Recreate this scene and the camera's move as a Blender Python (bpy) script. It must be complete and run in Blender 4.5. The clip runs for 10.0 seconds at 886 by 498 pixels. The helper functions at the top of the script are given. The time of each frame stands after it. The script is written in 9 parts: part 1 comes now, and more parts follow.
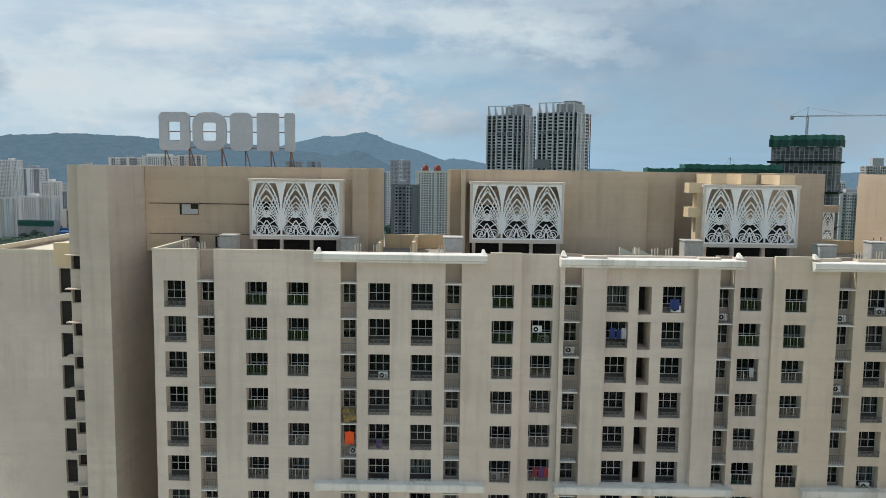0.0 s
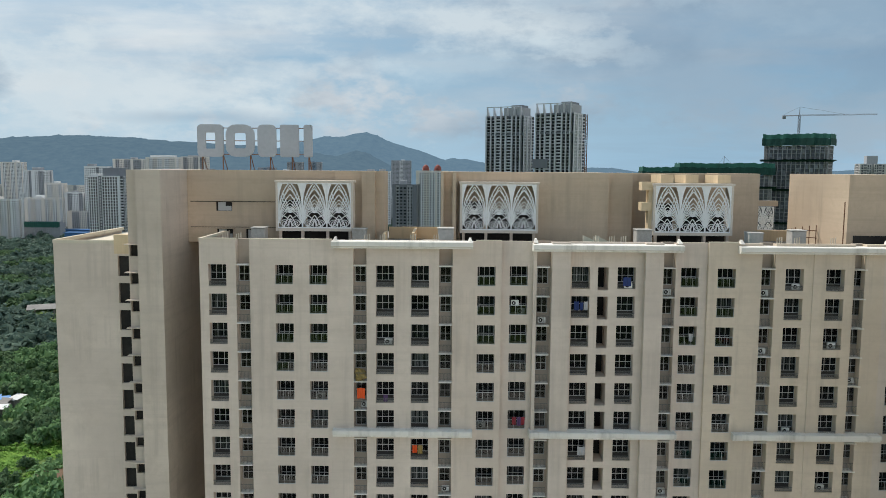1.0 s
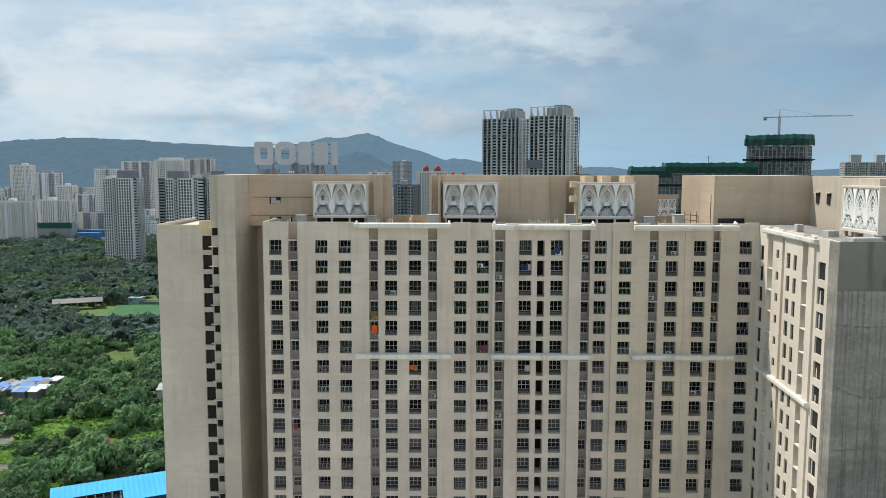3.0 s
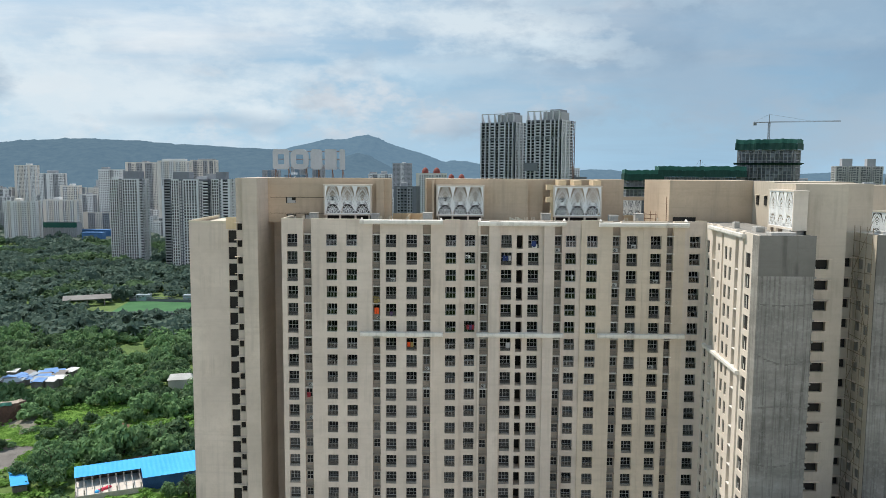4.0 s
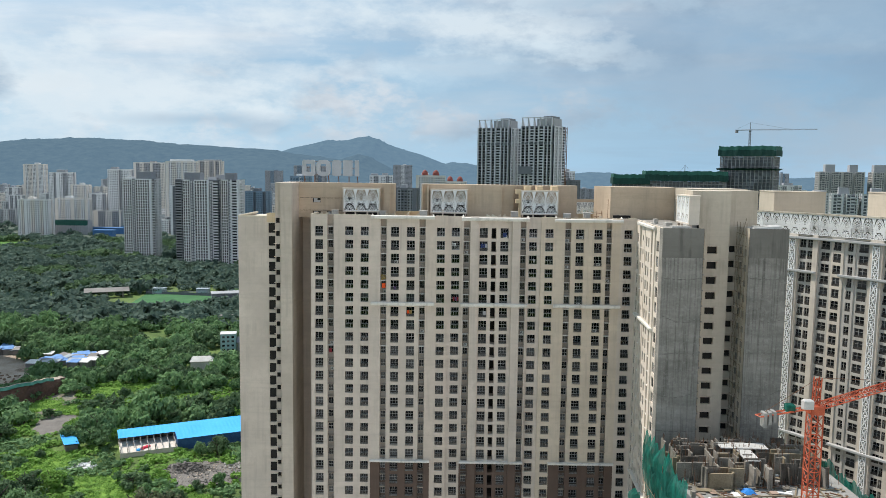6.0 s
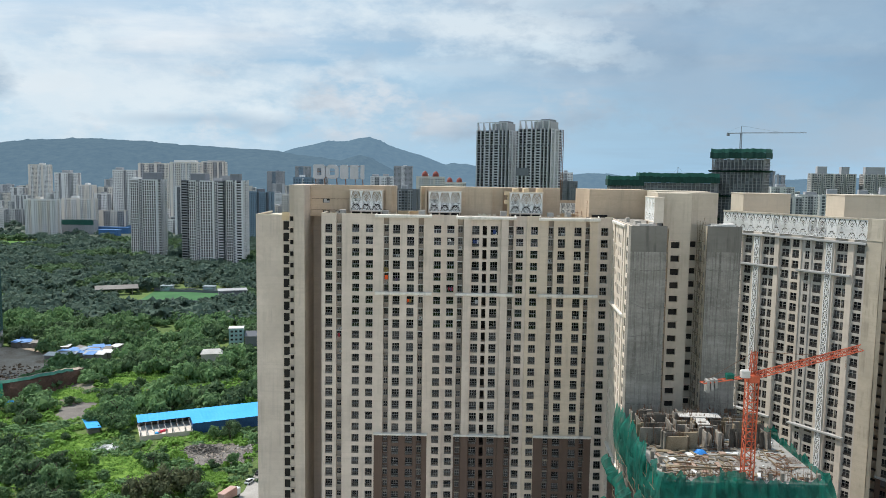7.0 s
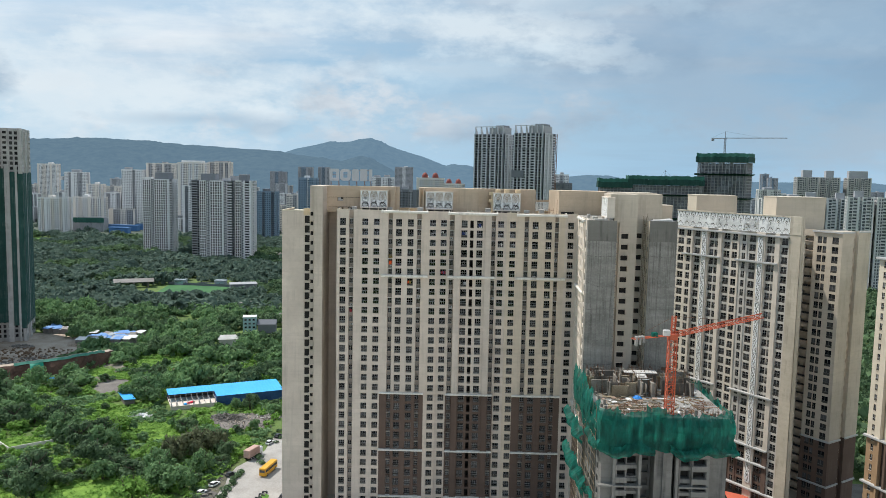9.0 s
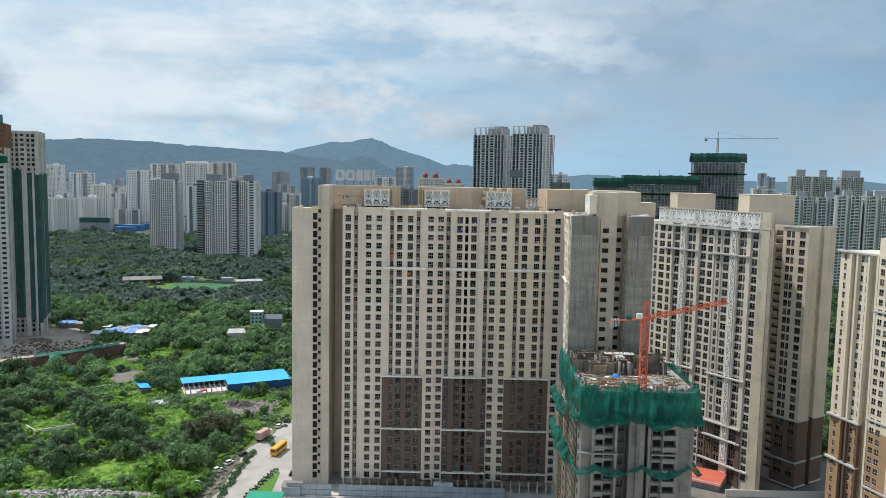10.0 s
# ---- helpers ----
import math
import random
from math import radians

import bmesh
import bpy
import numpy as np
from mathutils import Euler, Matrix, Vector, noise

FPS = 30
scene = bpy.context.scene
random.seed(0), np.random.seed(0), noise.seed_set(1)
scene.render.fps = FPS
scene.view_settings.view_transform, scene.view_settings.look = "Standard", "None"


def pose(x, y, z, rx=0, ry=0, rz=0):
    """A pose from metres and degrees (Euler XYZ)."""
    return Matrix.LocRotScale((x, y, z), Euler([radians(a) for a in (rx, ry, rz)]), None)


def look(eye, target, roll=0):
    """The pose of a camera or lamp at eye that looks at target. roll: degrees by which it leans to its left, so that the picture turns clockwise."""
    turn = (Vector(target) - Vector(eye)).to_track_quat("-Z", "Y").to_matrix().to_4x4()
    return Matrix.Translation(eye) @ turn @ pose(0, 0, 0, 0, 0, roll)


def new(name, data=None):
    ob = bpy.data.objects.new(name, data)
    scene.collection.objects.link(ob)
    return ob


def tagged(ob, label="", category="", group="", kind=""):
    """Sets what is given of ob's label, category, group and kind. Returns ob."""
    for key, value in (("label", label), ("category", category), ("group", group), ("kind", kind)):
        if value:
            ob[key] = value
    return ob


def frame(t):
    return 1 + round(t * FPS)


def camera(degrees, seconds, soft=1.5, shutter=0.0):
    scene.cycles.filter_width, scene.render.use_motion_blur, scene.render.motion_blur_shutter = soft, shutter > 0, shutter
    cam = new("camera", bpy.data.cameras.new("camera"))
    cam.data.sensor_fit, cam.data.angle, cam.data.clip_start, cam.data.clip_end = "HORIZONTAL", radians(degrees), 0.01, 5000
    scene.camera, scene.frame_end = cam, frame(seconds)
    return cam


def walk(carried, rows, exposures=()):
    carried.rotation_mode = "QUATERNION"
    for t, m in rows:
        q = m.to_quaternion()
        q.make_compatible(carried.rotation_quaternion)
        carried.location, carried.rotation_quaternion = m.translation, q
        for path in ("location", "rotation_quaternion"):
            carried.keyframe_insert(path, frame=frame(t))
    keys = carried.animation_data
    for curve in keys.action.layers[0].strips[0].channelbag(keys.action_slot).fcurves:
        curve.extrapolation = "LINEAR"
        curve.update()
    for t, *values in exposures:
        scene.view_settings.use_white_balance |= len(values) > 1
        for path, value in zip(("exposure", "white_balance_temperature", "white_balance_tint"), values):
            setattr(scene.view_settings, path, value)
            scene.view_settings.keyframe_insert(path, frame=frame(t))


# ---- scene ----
cam = camera(59.2, 10.0, soft=0.9)
# seconds, place in metres, yaw, pitch, roll
ROWS = [
    (0.0, 5.96, -63.84, 103.14, 0.535, -5.914, -0.710),
    (0.5, 6.36, -70.66, 103.34, 0.599, -5.919, -0.540),
    (1.0, 6.82, -78.10, 103.47, 0.621, -5.939, -0.408),
    (1.5, 7.27, -86.46, 103.56, 0.607, -5.930, -0.296),
    (2.0, 7.87, -95.33, 103.76, 0.680, -5.939, -0.157),
    (2.5, 8.52, -104.60, 103.99, 0.722, -5.974, -0.046),
    (3.0, 9.25, -113.85, 104.17, 0.725, -5.938, -0.082),
    (4.5, 11.28, -143.01, 105.01, 0.699, -5.751, -0.439),
    (5.0, 11.77, -153.20, 105.31, 0.692, -5.715, -0.527),
    (5.5, 12.35, -163.08, 105.68, 0.683, -5.709, -0.663),
    (7.0, 14.20, -194.29, 106.96, 0.708, -5.661, -0.843),
    (7.5, 14.87, -204.61, 107.20, 0.719, -5.605, -0.926),
    (8.0, 15.47, -214.76, 107.47, 0.734, -5.578, -1.006),
    (8.5, 16.05, -224.87, 107.70, 0.736, -5.582, -1.095),
    (9.0, 16.54, -235.07, 107.87, 0.725, -5.598, -1.165),
    (9.5, 17.11, -245.29, 107.88, 0.753, -5.596, -1.147),
    (10.0, 18.03, -255.62, 108.01, 0.799, -5.604, -1.047),
]
walk(cam, [(t, pose(x, y, z, 90 + pitch, 0, yaw) @ pose(0, 0, 0, 0, 0, -roll)) for t, x, y, z, yaw, pitch, roll in ROWS], exposures=[(0.0, -0.17, 6430, 10), (2.5, -0.09, 6410, 10.2), (5.0, 0.03, 6370, 11), (10.0, 0.03, 6360, 11)])

# ---- sky and sun ----
SUN_EL, SUN_AZ = radians(56.5), math.atan2(-0.88, 0.47)
to_sun = Vector((math.sin(SUN_AZ) * math.cos(SUN_EL), math.cos(SUN_AZ) * math.cos(SUN_EL), math.sin(SUN_EL)))
sun = new("sun", bpy.data.lights.new("sun", "SUN"))
sun.data.energy, sun.data.angle, sun.data.color = 4.6, radians(0.8), (1.0, 0.93, 0.83)
sun.matrix_world = look((0, 0, 400), Vector((0, 0, 400)) - to_sun)


class Nodes:
    """Short hand for node trees."""

    def __init__(self, tree):
        self.tree = tree
        tree.nodes.clear()

    def add(self, kind, **values):
        n = self.tree.nodes.new(kind)
        for key, v in values.items():
            if key == "op":
                n.operation = v
            elif key == "blend":
                n.blend_type = v
            elif key == "dtype":
                n.data_type = v
            elif key == "feature":
                n.feature = v
        return n

    def link(self, a, b):
        self.tree.links.new(a, b)

    def put(self, sock, v):
        if isinstance(v, bpy.types.NodeSocket):
            self.link(v, sock)
        else:
            sock.default_value = v

    def math(self, op, a, b=0.0, c=0.0, clamp=False):
        n = self.add("ShaderNodeMath", op=op)
        n.use_clamp = clamp
        self.put(n.inputs[0], a), self.put(n.inputs[1], b), self.put(n.inputs[2], c)
        return n.outputs[0]

    def mix(self, f, a, b, blend="MIX"):
        n = self.add("ShaderNodeMix", dtype="RGBA", blend=blend)
        self.put(n.inputs[0], f), self.put(n.inputs[6], a), self.put(n.inputs[7], b)
        return n.outputs[2]

    def noise(self, vec, scale, detail=4.0, rough=0.55):
        n = self.add("ShaderNodeTexNoise")
        self.link(vec, n.inputs["Vector"])
        n.inputs["Scale"].default_value, n.inputs["Detail"].default_value, n.inputs["Roughness"].default_value = scale, detail, rough
        return n.outputs["Fac"]

    def mapping(self, vec, scale=(1, 1, 1), loc=(0, 0, 0)):
        n = self.add("ShaderNodeMapping")
        self.link(vec, n.inputs[0])
        n.inputs["Scale"].default_value, n.inputs["Location"].default_value = scale, loc
        return n.outputs[0]

    def range(self, v, a, b, c=0.0, d=1.0):
        n = self.add("ShaderNodeMapRange")
        self.put(n.inputs[0], v)
        for i, x in enumerate((a, b, c, d)):
            n.inputs[1 + i].default_value = x
        return n.outputs[0]


world = bpy.data.worlds.new("sky")
scene.world = world
world.use_nodes = True
w = Nodes(world.node_tree)
sky = w.add("ShaderNodeTexSky")
sky.sky_type, sky.sun_disc = "NISHITA", False
sky.sun_elevation, sky.sun_rotation = SUN_EL, SUN_AZ
sky.air_density, sky.dust_density, sky.ozone_density = 1.0, 1.2, 1.5
direction = w.add("ShaderNodeTexCoord").outputs["Generated"]
axis = w.add("ShaderNodeSeparateXYZ")
w.link(direction, axis.inputs[0])
up = axis.outputs[2]
# thin cloud sheet seen flat, so that it draws out into streaks towards the horizon
depth = w.math("ADD", w.math("MAXIMUM", up, 0.0), 0.07)
flat = w.add("ShaderNodeCombineXYZ")
w.link(w.math("DIVIDE", axis.outputs[0], depth), flat.inputs[0])
w.link(w.math("DIVIDE", axis.outputs[1], depth), flat.inputs[1])
sheet = w.noise(w.mapping(flat.outputs[0], (1.0, 1.5, 1.0), (2.3, 0.4, 0)), 0.42, 8.0, 0.58)
broad = w.noise(w.mapping(flat.outputs[0], loc=(3.1, 1.7, 0)), 0.2, 3.0, 0.5)
cover = w.range(w.math("ADD", w.math("MULTIPLY", sheet, 0.75), w.math("MULTIPLY", broad, 0.35)), 0.47, 0.66, 0.0, 1.0)
cover = w.math("MULTIPLY", cover, w.range(up, 0.05, 0.14, 0.25, 0.9))
toward = w.add("ShaderNodeVectorMath", op="DOT_PRODUCT")
w.link(direction, toward.inputs[0])
toward.inputs[1].default_value = to_sun
dot = toward.outputs["Value"]
glow = w.range(dot, 0.12, 0.62)
puffs = w.range(w.noise(w.mapping(direction, (1, 1, 1.9), (0.35, 0.2, 0.15)), 9.0, 8.0, 0.6), 0.47, 0.60, 0.0, 1.0)
low = w.math("MULTIPLY", w.range(up, 0.015, 0.05), w.range(up, 0.17, 0.09))
cover = w.math("MAXIMUM", cover, w.math("MULTIPLY", w.math("MULTIPLY", puffs, low), w.range(glow, 0.0, 0.5, 0.35, 1.0)))
# unseen bright cloud bank opposite the sun, added to light the shaded fronts
opposite = w.range(dot, 0.08, -0.45)
belly = w.noise(w.mapping(direction, (1, 1, 2.5), (0.9, 0.1, 0.6)), 6.0, 5.0, 0.55)
lit = w.mix(glow, (3.7, 4.6, 5.5, 1), (9.4, 9.7, 9.7, 1))
cloud = w.mix(w.range(belly, 0.42, 0.62), w.mix(w.range(glow, 0.0, 1.0, 0.75, 0.2), lit, (2.4, 3.5, 4.6, 1)), lit)
cloud = w.mix(opposite, cloud, (19.8, 18.7, 17.9, 1))
clear_sky = w.mix(0.25, w.mix(glow, (2.5, 4.3, 6.1, 1), (4.2, 6.4, 8.1, 1)), sky.outputs[0])
haze = w.mix(w.range(up, 0.0, 0.13), w.mix(glow, (3.7, 5.8, 7.5, 1), (5.6, 7.5, 8.7, 1)), clear_sky)
cover = w.math("MAXIMUM", cover, w.math("MULTIPLY", opposite, 0.9))
whole = w.mix(cover, haze, cloud)
# soft grey-blue clouds away from the sun
bank = w.range(w.noise(w.mapping(direction, (1, 1, 1.7), (0.1, 0.5, 0.3)), 5.0, 6.0, 0.55), 0.48, 0.62, 0.0, 0.75)
bank = w.math("MULTIPLY", bank, w.math("MULTIPLY", w.range(up, 0.05, 0.12), w.math("MULTIPLY", w.range(glow, 0.55, 0.15), w.range(opposite, 0.3, 0.0))))
whole = w.mix(bank, whole, (2.75, 4.0, 5.3, 1))
# clouds that stand over the hills: (across, up, half width, half height, tilt, share, light)
ahead = w.range(axis.outputs[1], 0.3, 0.6)
near_y = w.math("MAXIMUM", axis.outputs[1], 0.2)
across, rise = w.math("DIVIDE", axis.outputs[0], near_y), w.math("DIVIDE", up, near_y)
curl = w.noise(w.mapping(direction, (1, 1, 2.2), (0.4, 0.7, 0.2)), 7.0, 8.0, 0.62)
curl_fine = w.noise(w.mapping(direction, (1, 1, 2.0), (1.4, 0.2, 0.9)), 22.0, 6.0, 0.6)
WHITE_CLOUD, PEARL, SLATE = (7.4, 8.3, 8.7, 1), (6.0, 7.5, 8.4, 1), (3.5, 4.8, 6.0, 1)
for cx, cz, rx_, rz_, tilt, share, tone in ((-0.46, 0.10, 0.30, 0.075, 0.0, 0.75, WHITE_CLOUD), (-0.02, 0.185, 0.24, 0.035, -0.10, 0.8, WHITE_CLOUD), (0.08, 0.235, 0.32, 0.03, -0.10, 0.55, PEARL), (-0.36, 0.085, 0.10, 0.028, 0.0, 0.6, WHITE_CLOUD),
                                           (0.33, 0.115, 0.12, 0.05, -0.2, 0.75, SLATE), (0.47, 0.20, 0.26, 0.045, 0.0, 0.65, SLATE), (0.20, 0.225, 0.10, 0.02, 0.1, 0.5, SLATE), (-0.24, 0.068, 0.036, 0.018, 0.0, 0.8, WHITE_CLOUD), (-0.24, 0.052, 0.05, 0.010, 0.0, 0.5, SLATE),
                                           (-0.475, 0.165, 0.040, 0.020, 0.0, 0.8, WHITE_CLOUD), (-0.585, 0.10, 0.03, 0.028, 0.0, 0.8, SLATE), (-0.32, 0.062, 0.12, 0.010, 0.0, 0.5, SLATE), (0.02, 0.13, 0.14, 0.03, 0.1, 0.4, PEARL), (0.50, 0.045, 0.17, 0.05, 0.0, 0.55, (4.0, 4.9, 5.7, 1))):
    du, dv = w.math("SUBTRACT", across, cx), w.math("SUBTRACT", rise, cz)
    dv = w.math("SUBTRACT", dv, w.math("MULTIPLY", du, tilt))
    far_ = w.math("SQRT", w.math("ADD", w.math("POWER", w.math("ABSOLUTE", w.math("DIVIDE", du, rx_)), 2.0), w.math("POWER", w.math("ABSOLUTE", w.math("DIVIDE", dv, rz_)), 2.0)))
    body = w.math("ADD", w.math("MULTIPLY", w.math("SUBTRACT", curl, 0.5), 3.4), w.math("MULTIPLY", w.math("SUBTRACT", curl_fine, 0.5), 1.5))
    amount = w.range(w.math("SUBTRACT", w.math("ADD", 1.0, body), far_), -0.15, 0.75, 0.0, share)
    whole = w.mix(w.math("MULTIPLY", amount, ahead, clamp=True), whole, tone)
back = w.add("ShaderNodeBackground")
w.link(whole, back.inputs[0])
back.inputs[1].default_value = 0.1
out = w.add("ShaderNodeOutputWorld")
w.link(back.outputs[0], out.inputs[0])

# ---- materials ----


def principled(name, rough=0.8, metal=0.0, spec=0.3):
    m = bpy.data.materials.new(name)
    m.use_nodes = True
    k = Nodes(m.node_tree)
    b = k.add("ShaderNodeBsdfPrincipled")
    b.inputs["Roughness"].default_value, b.inputs["Metallic"].default_value = rough, metal
    b.inputs["Specular IOR Level"].default_value = spec
    o = k.add("ShaderNodeOutputMaterial")
    k.link(b.outputs[0], o.inputs[0])
    return m, k, b


def bumped(k, b, height, strength, distance):
    n = k.add("ShaderNodeBump")
    n.inputs["Strength"].default_value, n.inputs["Distance"].default_value = strength, distance
    k.link(height, n.inputs["Height"])
    k.link(n.outputs[0], b.inputs["Normal"])


def rgb(c, f=1.0):
    return (c[0] * f, c[1] * f, c[2] * f, 1)


def paint(name, c, stain=0.25, streak=0.3, rough=0.85, island=0.0, dirt=(0.16, 0.14, 0.11)):
    """Weathered wall paint: broad patches, fine grain, rain streaks running down."""
    m, k, b = principled(name, rough)
    p = k.add("ShaderNodeNewGeometry").outputs["Position"]
    big = k.noise(p, 0.12, 5)
    fine = k.noise(p, 2.2, 6, 0.65)
    run = k.math("MULTIPLY", k.noise(k.mapping(p, (0.9, 0.9, 0.04)), 1.0, 6, 0.65), k.range(k.noise(p, 0.22, 3), 0.3, 0.6, 0.75, 1.15))
    col = k.mix(k.range(big, 0.3, 0.7), rgb(c, 1 - stain * 0.5), rgb(c, 1 + stain * 0.25))
    col = k.mix(k.range(fine, 0.2, 0.8, 0.0, 0.35), col, rgb(c, 0.82))
    col = k.mix(k.math("MULTIPLY", k.range(run, 0.52, 0.78), streak), col, rgb(dirt))
    band = k.noise(k.mapping(p, (0.05, 0.05, 1.1)), 1.0, 5, 0.7)
    col = k.mix(k.range(band, 0.48, 0.72, 0.0, stain * 1.1), col, rgb(c, 0.72))
    blot = k.noise(p, 0.55, 6, 0.68)
    col = k.mix(k.range(blot, 0.5, 0.75, 0.0, stain * 0.9), col, rgb((c[0] * 0.72, c[1] * 0.70, c[2] * 0.66)))
    if island:
        r = k.add("ShaderNodeNewGeometry").outputs["Random Per Island"]
        col = k.mix(k.math("MULTIPLY", r, island), col, rgb(c, 0.55))
    k.link(col, b.inputs["Base Color"])
    bumped(k, b, fine, 0.15, 0.02)
    return m


def grit(name, c1, c2, scale=1.0, rough=0.9, bump=0.4, dist=0.05, metal=0.0):
    """A rough mottled stuff of two colours."""
    m, k, b = principled(name, rough, metal)
    p = k.add("ShaderNodeNewGeometry").outputs["Position"]
    a, f = k.noise(p, scale * 0.25, 5), k.noise(p, scale * 3, 6, 0.65)
    v = k.range(k.math("ADD", k.math("MULTIPLY", a, 0.6), k.math("MULTIPLY", f, 0.4)), 0.36, 0.64)
    k.link(k.mix(v, rgb(c1), rgb(c2)), b.inputs["Base Color"])
    bumped(k, b, f, bump, dist)
    return m


def dark_glass(name, a, c, rough=0.2):
    """Panes of far windows: dark, glossy, each a little different."""
    m, k, b = principled(name, rough, 0.0, 0.08)
    r = k.add("ShaderNodeNewGeometry").outputs["Random Per Island"]
    f = k.range(k.math("POWER", r, 2.2), 0.0, 1.0)
    k.link(k.mix(f, rgb(a), rgb(c)), b.inputs["Base Color"])
    return m


def clear_glass(name, tint, share=0.88):
    """A pane: see-through with a tint, mirror by its angle."""
    m = bpy.data.materials.new(name)
    m.use_nodes = True
    k = Nodes(m.node_tree)
    t, g, f, mx, o = (k.add(s) for s in ("ShaderNodeBsdfTransparent", "ShaderNodeBsdfGlossy", "ShaderNodeFresnel", "ShaderNodeMixShader", "ShaderNodeOutputMaterial"))
    t.inputs[0].default_value = rgb(tint)
    g.inputs["Roughness"].default_value = 0.04
    f.inputs[0].default_value = 1.5
    k.link(k.math("MULTIPLY", f.outputs[0], share), mx.inputs[0])
    k.link(t.outputs[0], mx.inputs[1])
    k.link(g.outputs[0], mx.inputs[2])
    k.link(mx.outputs[0], o.inputs[0])
    return m


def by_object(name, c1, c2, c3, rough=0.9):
    """Colour picked for each object behind panes: near-black put in for unlit rooms, or curtains with dark folds."""
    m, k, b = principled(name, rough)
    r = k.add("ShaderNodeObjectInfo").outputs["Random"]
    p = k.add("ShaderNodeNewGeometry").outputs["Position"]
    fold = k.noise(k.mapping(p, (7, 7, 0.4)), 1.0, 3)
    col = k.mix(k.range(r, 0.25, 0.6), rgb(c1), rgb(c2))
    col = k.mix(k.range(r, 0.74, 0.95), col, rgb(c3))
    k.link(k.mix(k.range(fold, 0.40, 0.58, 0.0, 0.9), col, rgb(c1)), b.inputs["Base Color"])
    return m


def leafy(name, dark, mid, light, scale=0.05):
    m, k, b = principled(name, 0.75, 0.0, 0.12)
    g = k.add("ShaderNodeNewGeometry")
    n = k.noise(g.outputs["Position"], scale, 5, 0.6)
    col = k.mix(k.range(n, 0.38, 0.62), rgb(dark), rgb(mid))
    col = k.mix(k.math("MULTIPLY", g.outputs["Random Per Island"], 0.5), col, rgb(light))
    k.link(col, b.inputs["Base Color"])
    through_light = k.add("ShaderNodeBsdfTranslucent")
    k.link(col, through_light.inputs[0])
    both_ways = k.add("ShaderNodeMixShader")
    both_ways.inputs[0].default_value = 0.32
    k.link(b.outputs[0], both_ways.inputs[1]), k.link(through_light.outputs[0], both_ways.inputs[2])
    for n_ in k.tree.nodes:
        if n_.bl_idname == "ShaderNodeOutputMaterial":
            k.link(both_ways.outputs[0], n_.inputs[0])
    return m


BEIGE = paint("beige_wall_paint", (0.675, 0.57, 0.475), 0.36, 0.26)
BEIGE_GREY = paint("grey_beige_wall_paint", (0.665, 0.57, 0.484), 0.36, 0.26)
SAND = paint("yellow_beige_wall_paint", (0.675, 0.568, 0.448), 0.36, 0.26)
TAN = paint("tan_rooftop_wall_paint", (0.57, 0.45, 0.33), 0.4, 0.25)
# warm sunlight put into a peach coat for the lit rooftop faces
PEACH = paint("sunlit_peach_wall_paint", (0.70, 0.55, 0.36), 0.25, 0.25)
CREAM_PALE = paint("pale_cream_wall_paint", (0.69, 0.61, 0.52), 0.25, 0.15)
CREAM = paint("cream_wall_paint", (0.66, 0.59, 0.475), 0.25, 0.25)
BROWN = paint("brown_wall_paint", (0.135, 0.092, 0.072), 0.3, 0.25, dirt=(0.2, 0.17, 0.14))
RUST = paint("ochre_brown_wall_paint", (0.36, 0.24, 0.14), 0.3, 0.3)
WHITE = paint("white_ledge_paint", (0.80, 0.765, 0.70), 0.35, 0.45)
SCREEN_WHITE = paint("white_screen_paint", (0.88, 0.88, 0.86), 0.08, 0.1)
FRAME_WHITE = paint("white_window_frame", (0.46, 0.465, 0.46), 0.1, 0.1, 0.5)
BAR_GREY = paint("grey_metal_bars", (0.15, 0.15, 0.145), 0.15, 0.2, 0.5)
CONCRETE = grit("bare_concrete", (0.22, 0.215, 0.20), (0.36, 0.35, 0.33), 0.6)
RAW, k, b = principled("raw_grey_render", 0.9)
p = k.add("ShaderNodeNewGeometry").outputs["Position"]
lift = k.noise(k.mapping(p, (0.08, 0.08, 0.30)), 1.0, 5, 0.6)
thin = k.noise(k.mapping(p, (0.6, 0.6, 1.6)), 1.0, 6, 0.7)
run = k.noise(k.mapping(p, (1.9, 1.9, 0.06)), 1.0, 6, 0.7)
col = k.mix(k.range(lift, 0.32, 0.68), (0.165, 0.157, 0.140, 1), (0.305, 0.29, 0.26, 1))
col = k.mix(k.range(thin, 0.50, 0.72, 0.0, 0.4), col, (0.16, 0.155, 0.145, 1))
col = k.mix(k.range(run, 0.48, 0.66, 0.0, 0.75), col, (0.085, 0.08, 0.07, 1))
col = k.mix(k.range(k.noise(p, 1.6, 6, 0.7), 0.5, 0.75, 0.0, 0.35), col, (0.46, 0.45, 0.42, 1))
k.link(col, b.inputs["Base Color"])
bumped(k, b, thin, 0.3, 0.04)
STAIR = paint("stair_tower_paint", (0.60, 0.515, 0.43), 0.4, 0.25)
# recess shade put into a darker brown for the window strips
STRIP = paint("strip_shade_paint", (0.42, 0.355, 0.29), 0.4, 0.4)
CORE_BEIGE = paint("weathered_core_paint", (0.56, 0.49, 0.395), 0.35, 0.3)
DULL_BEIGE = paint("dull_beige_wall_paint", (0.52, 0.465, 0.375), 0.25, 0.15)
RAW_DARK = paint("dark_grey_render", (0.205, 0.196, 0.175), 0.6, 0.75, dirt=(0.07, 0.067, 0.06))
# near-black grey for the shade in window niches; also on railing panels
NICHE_GREY = paint("niche_shade_and_rail_grey", (0.062, 0.057, 0.053), 0.2, 0.3)
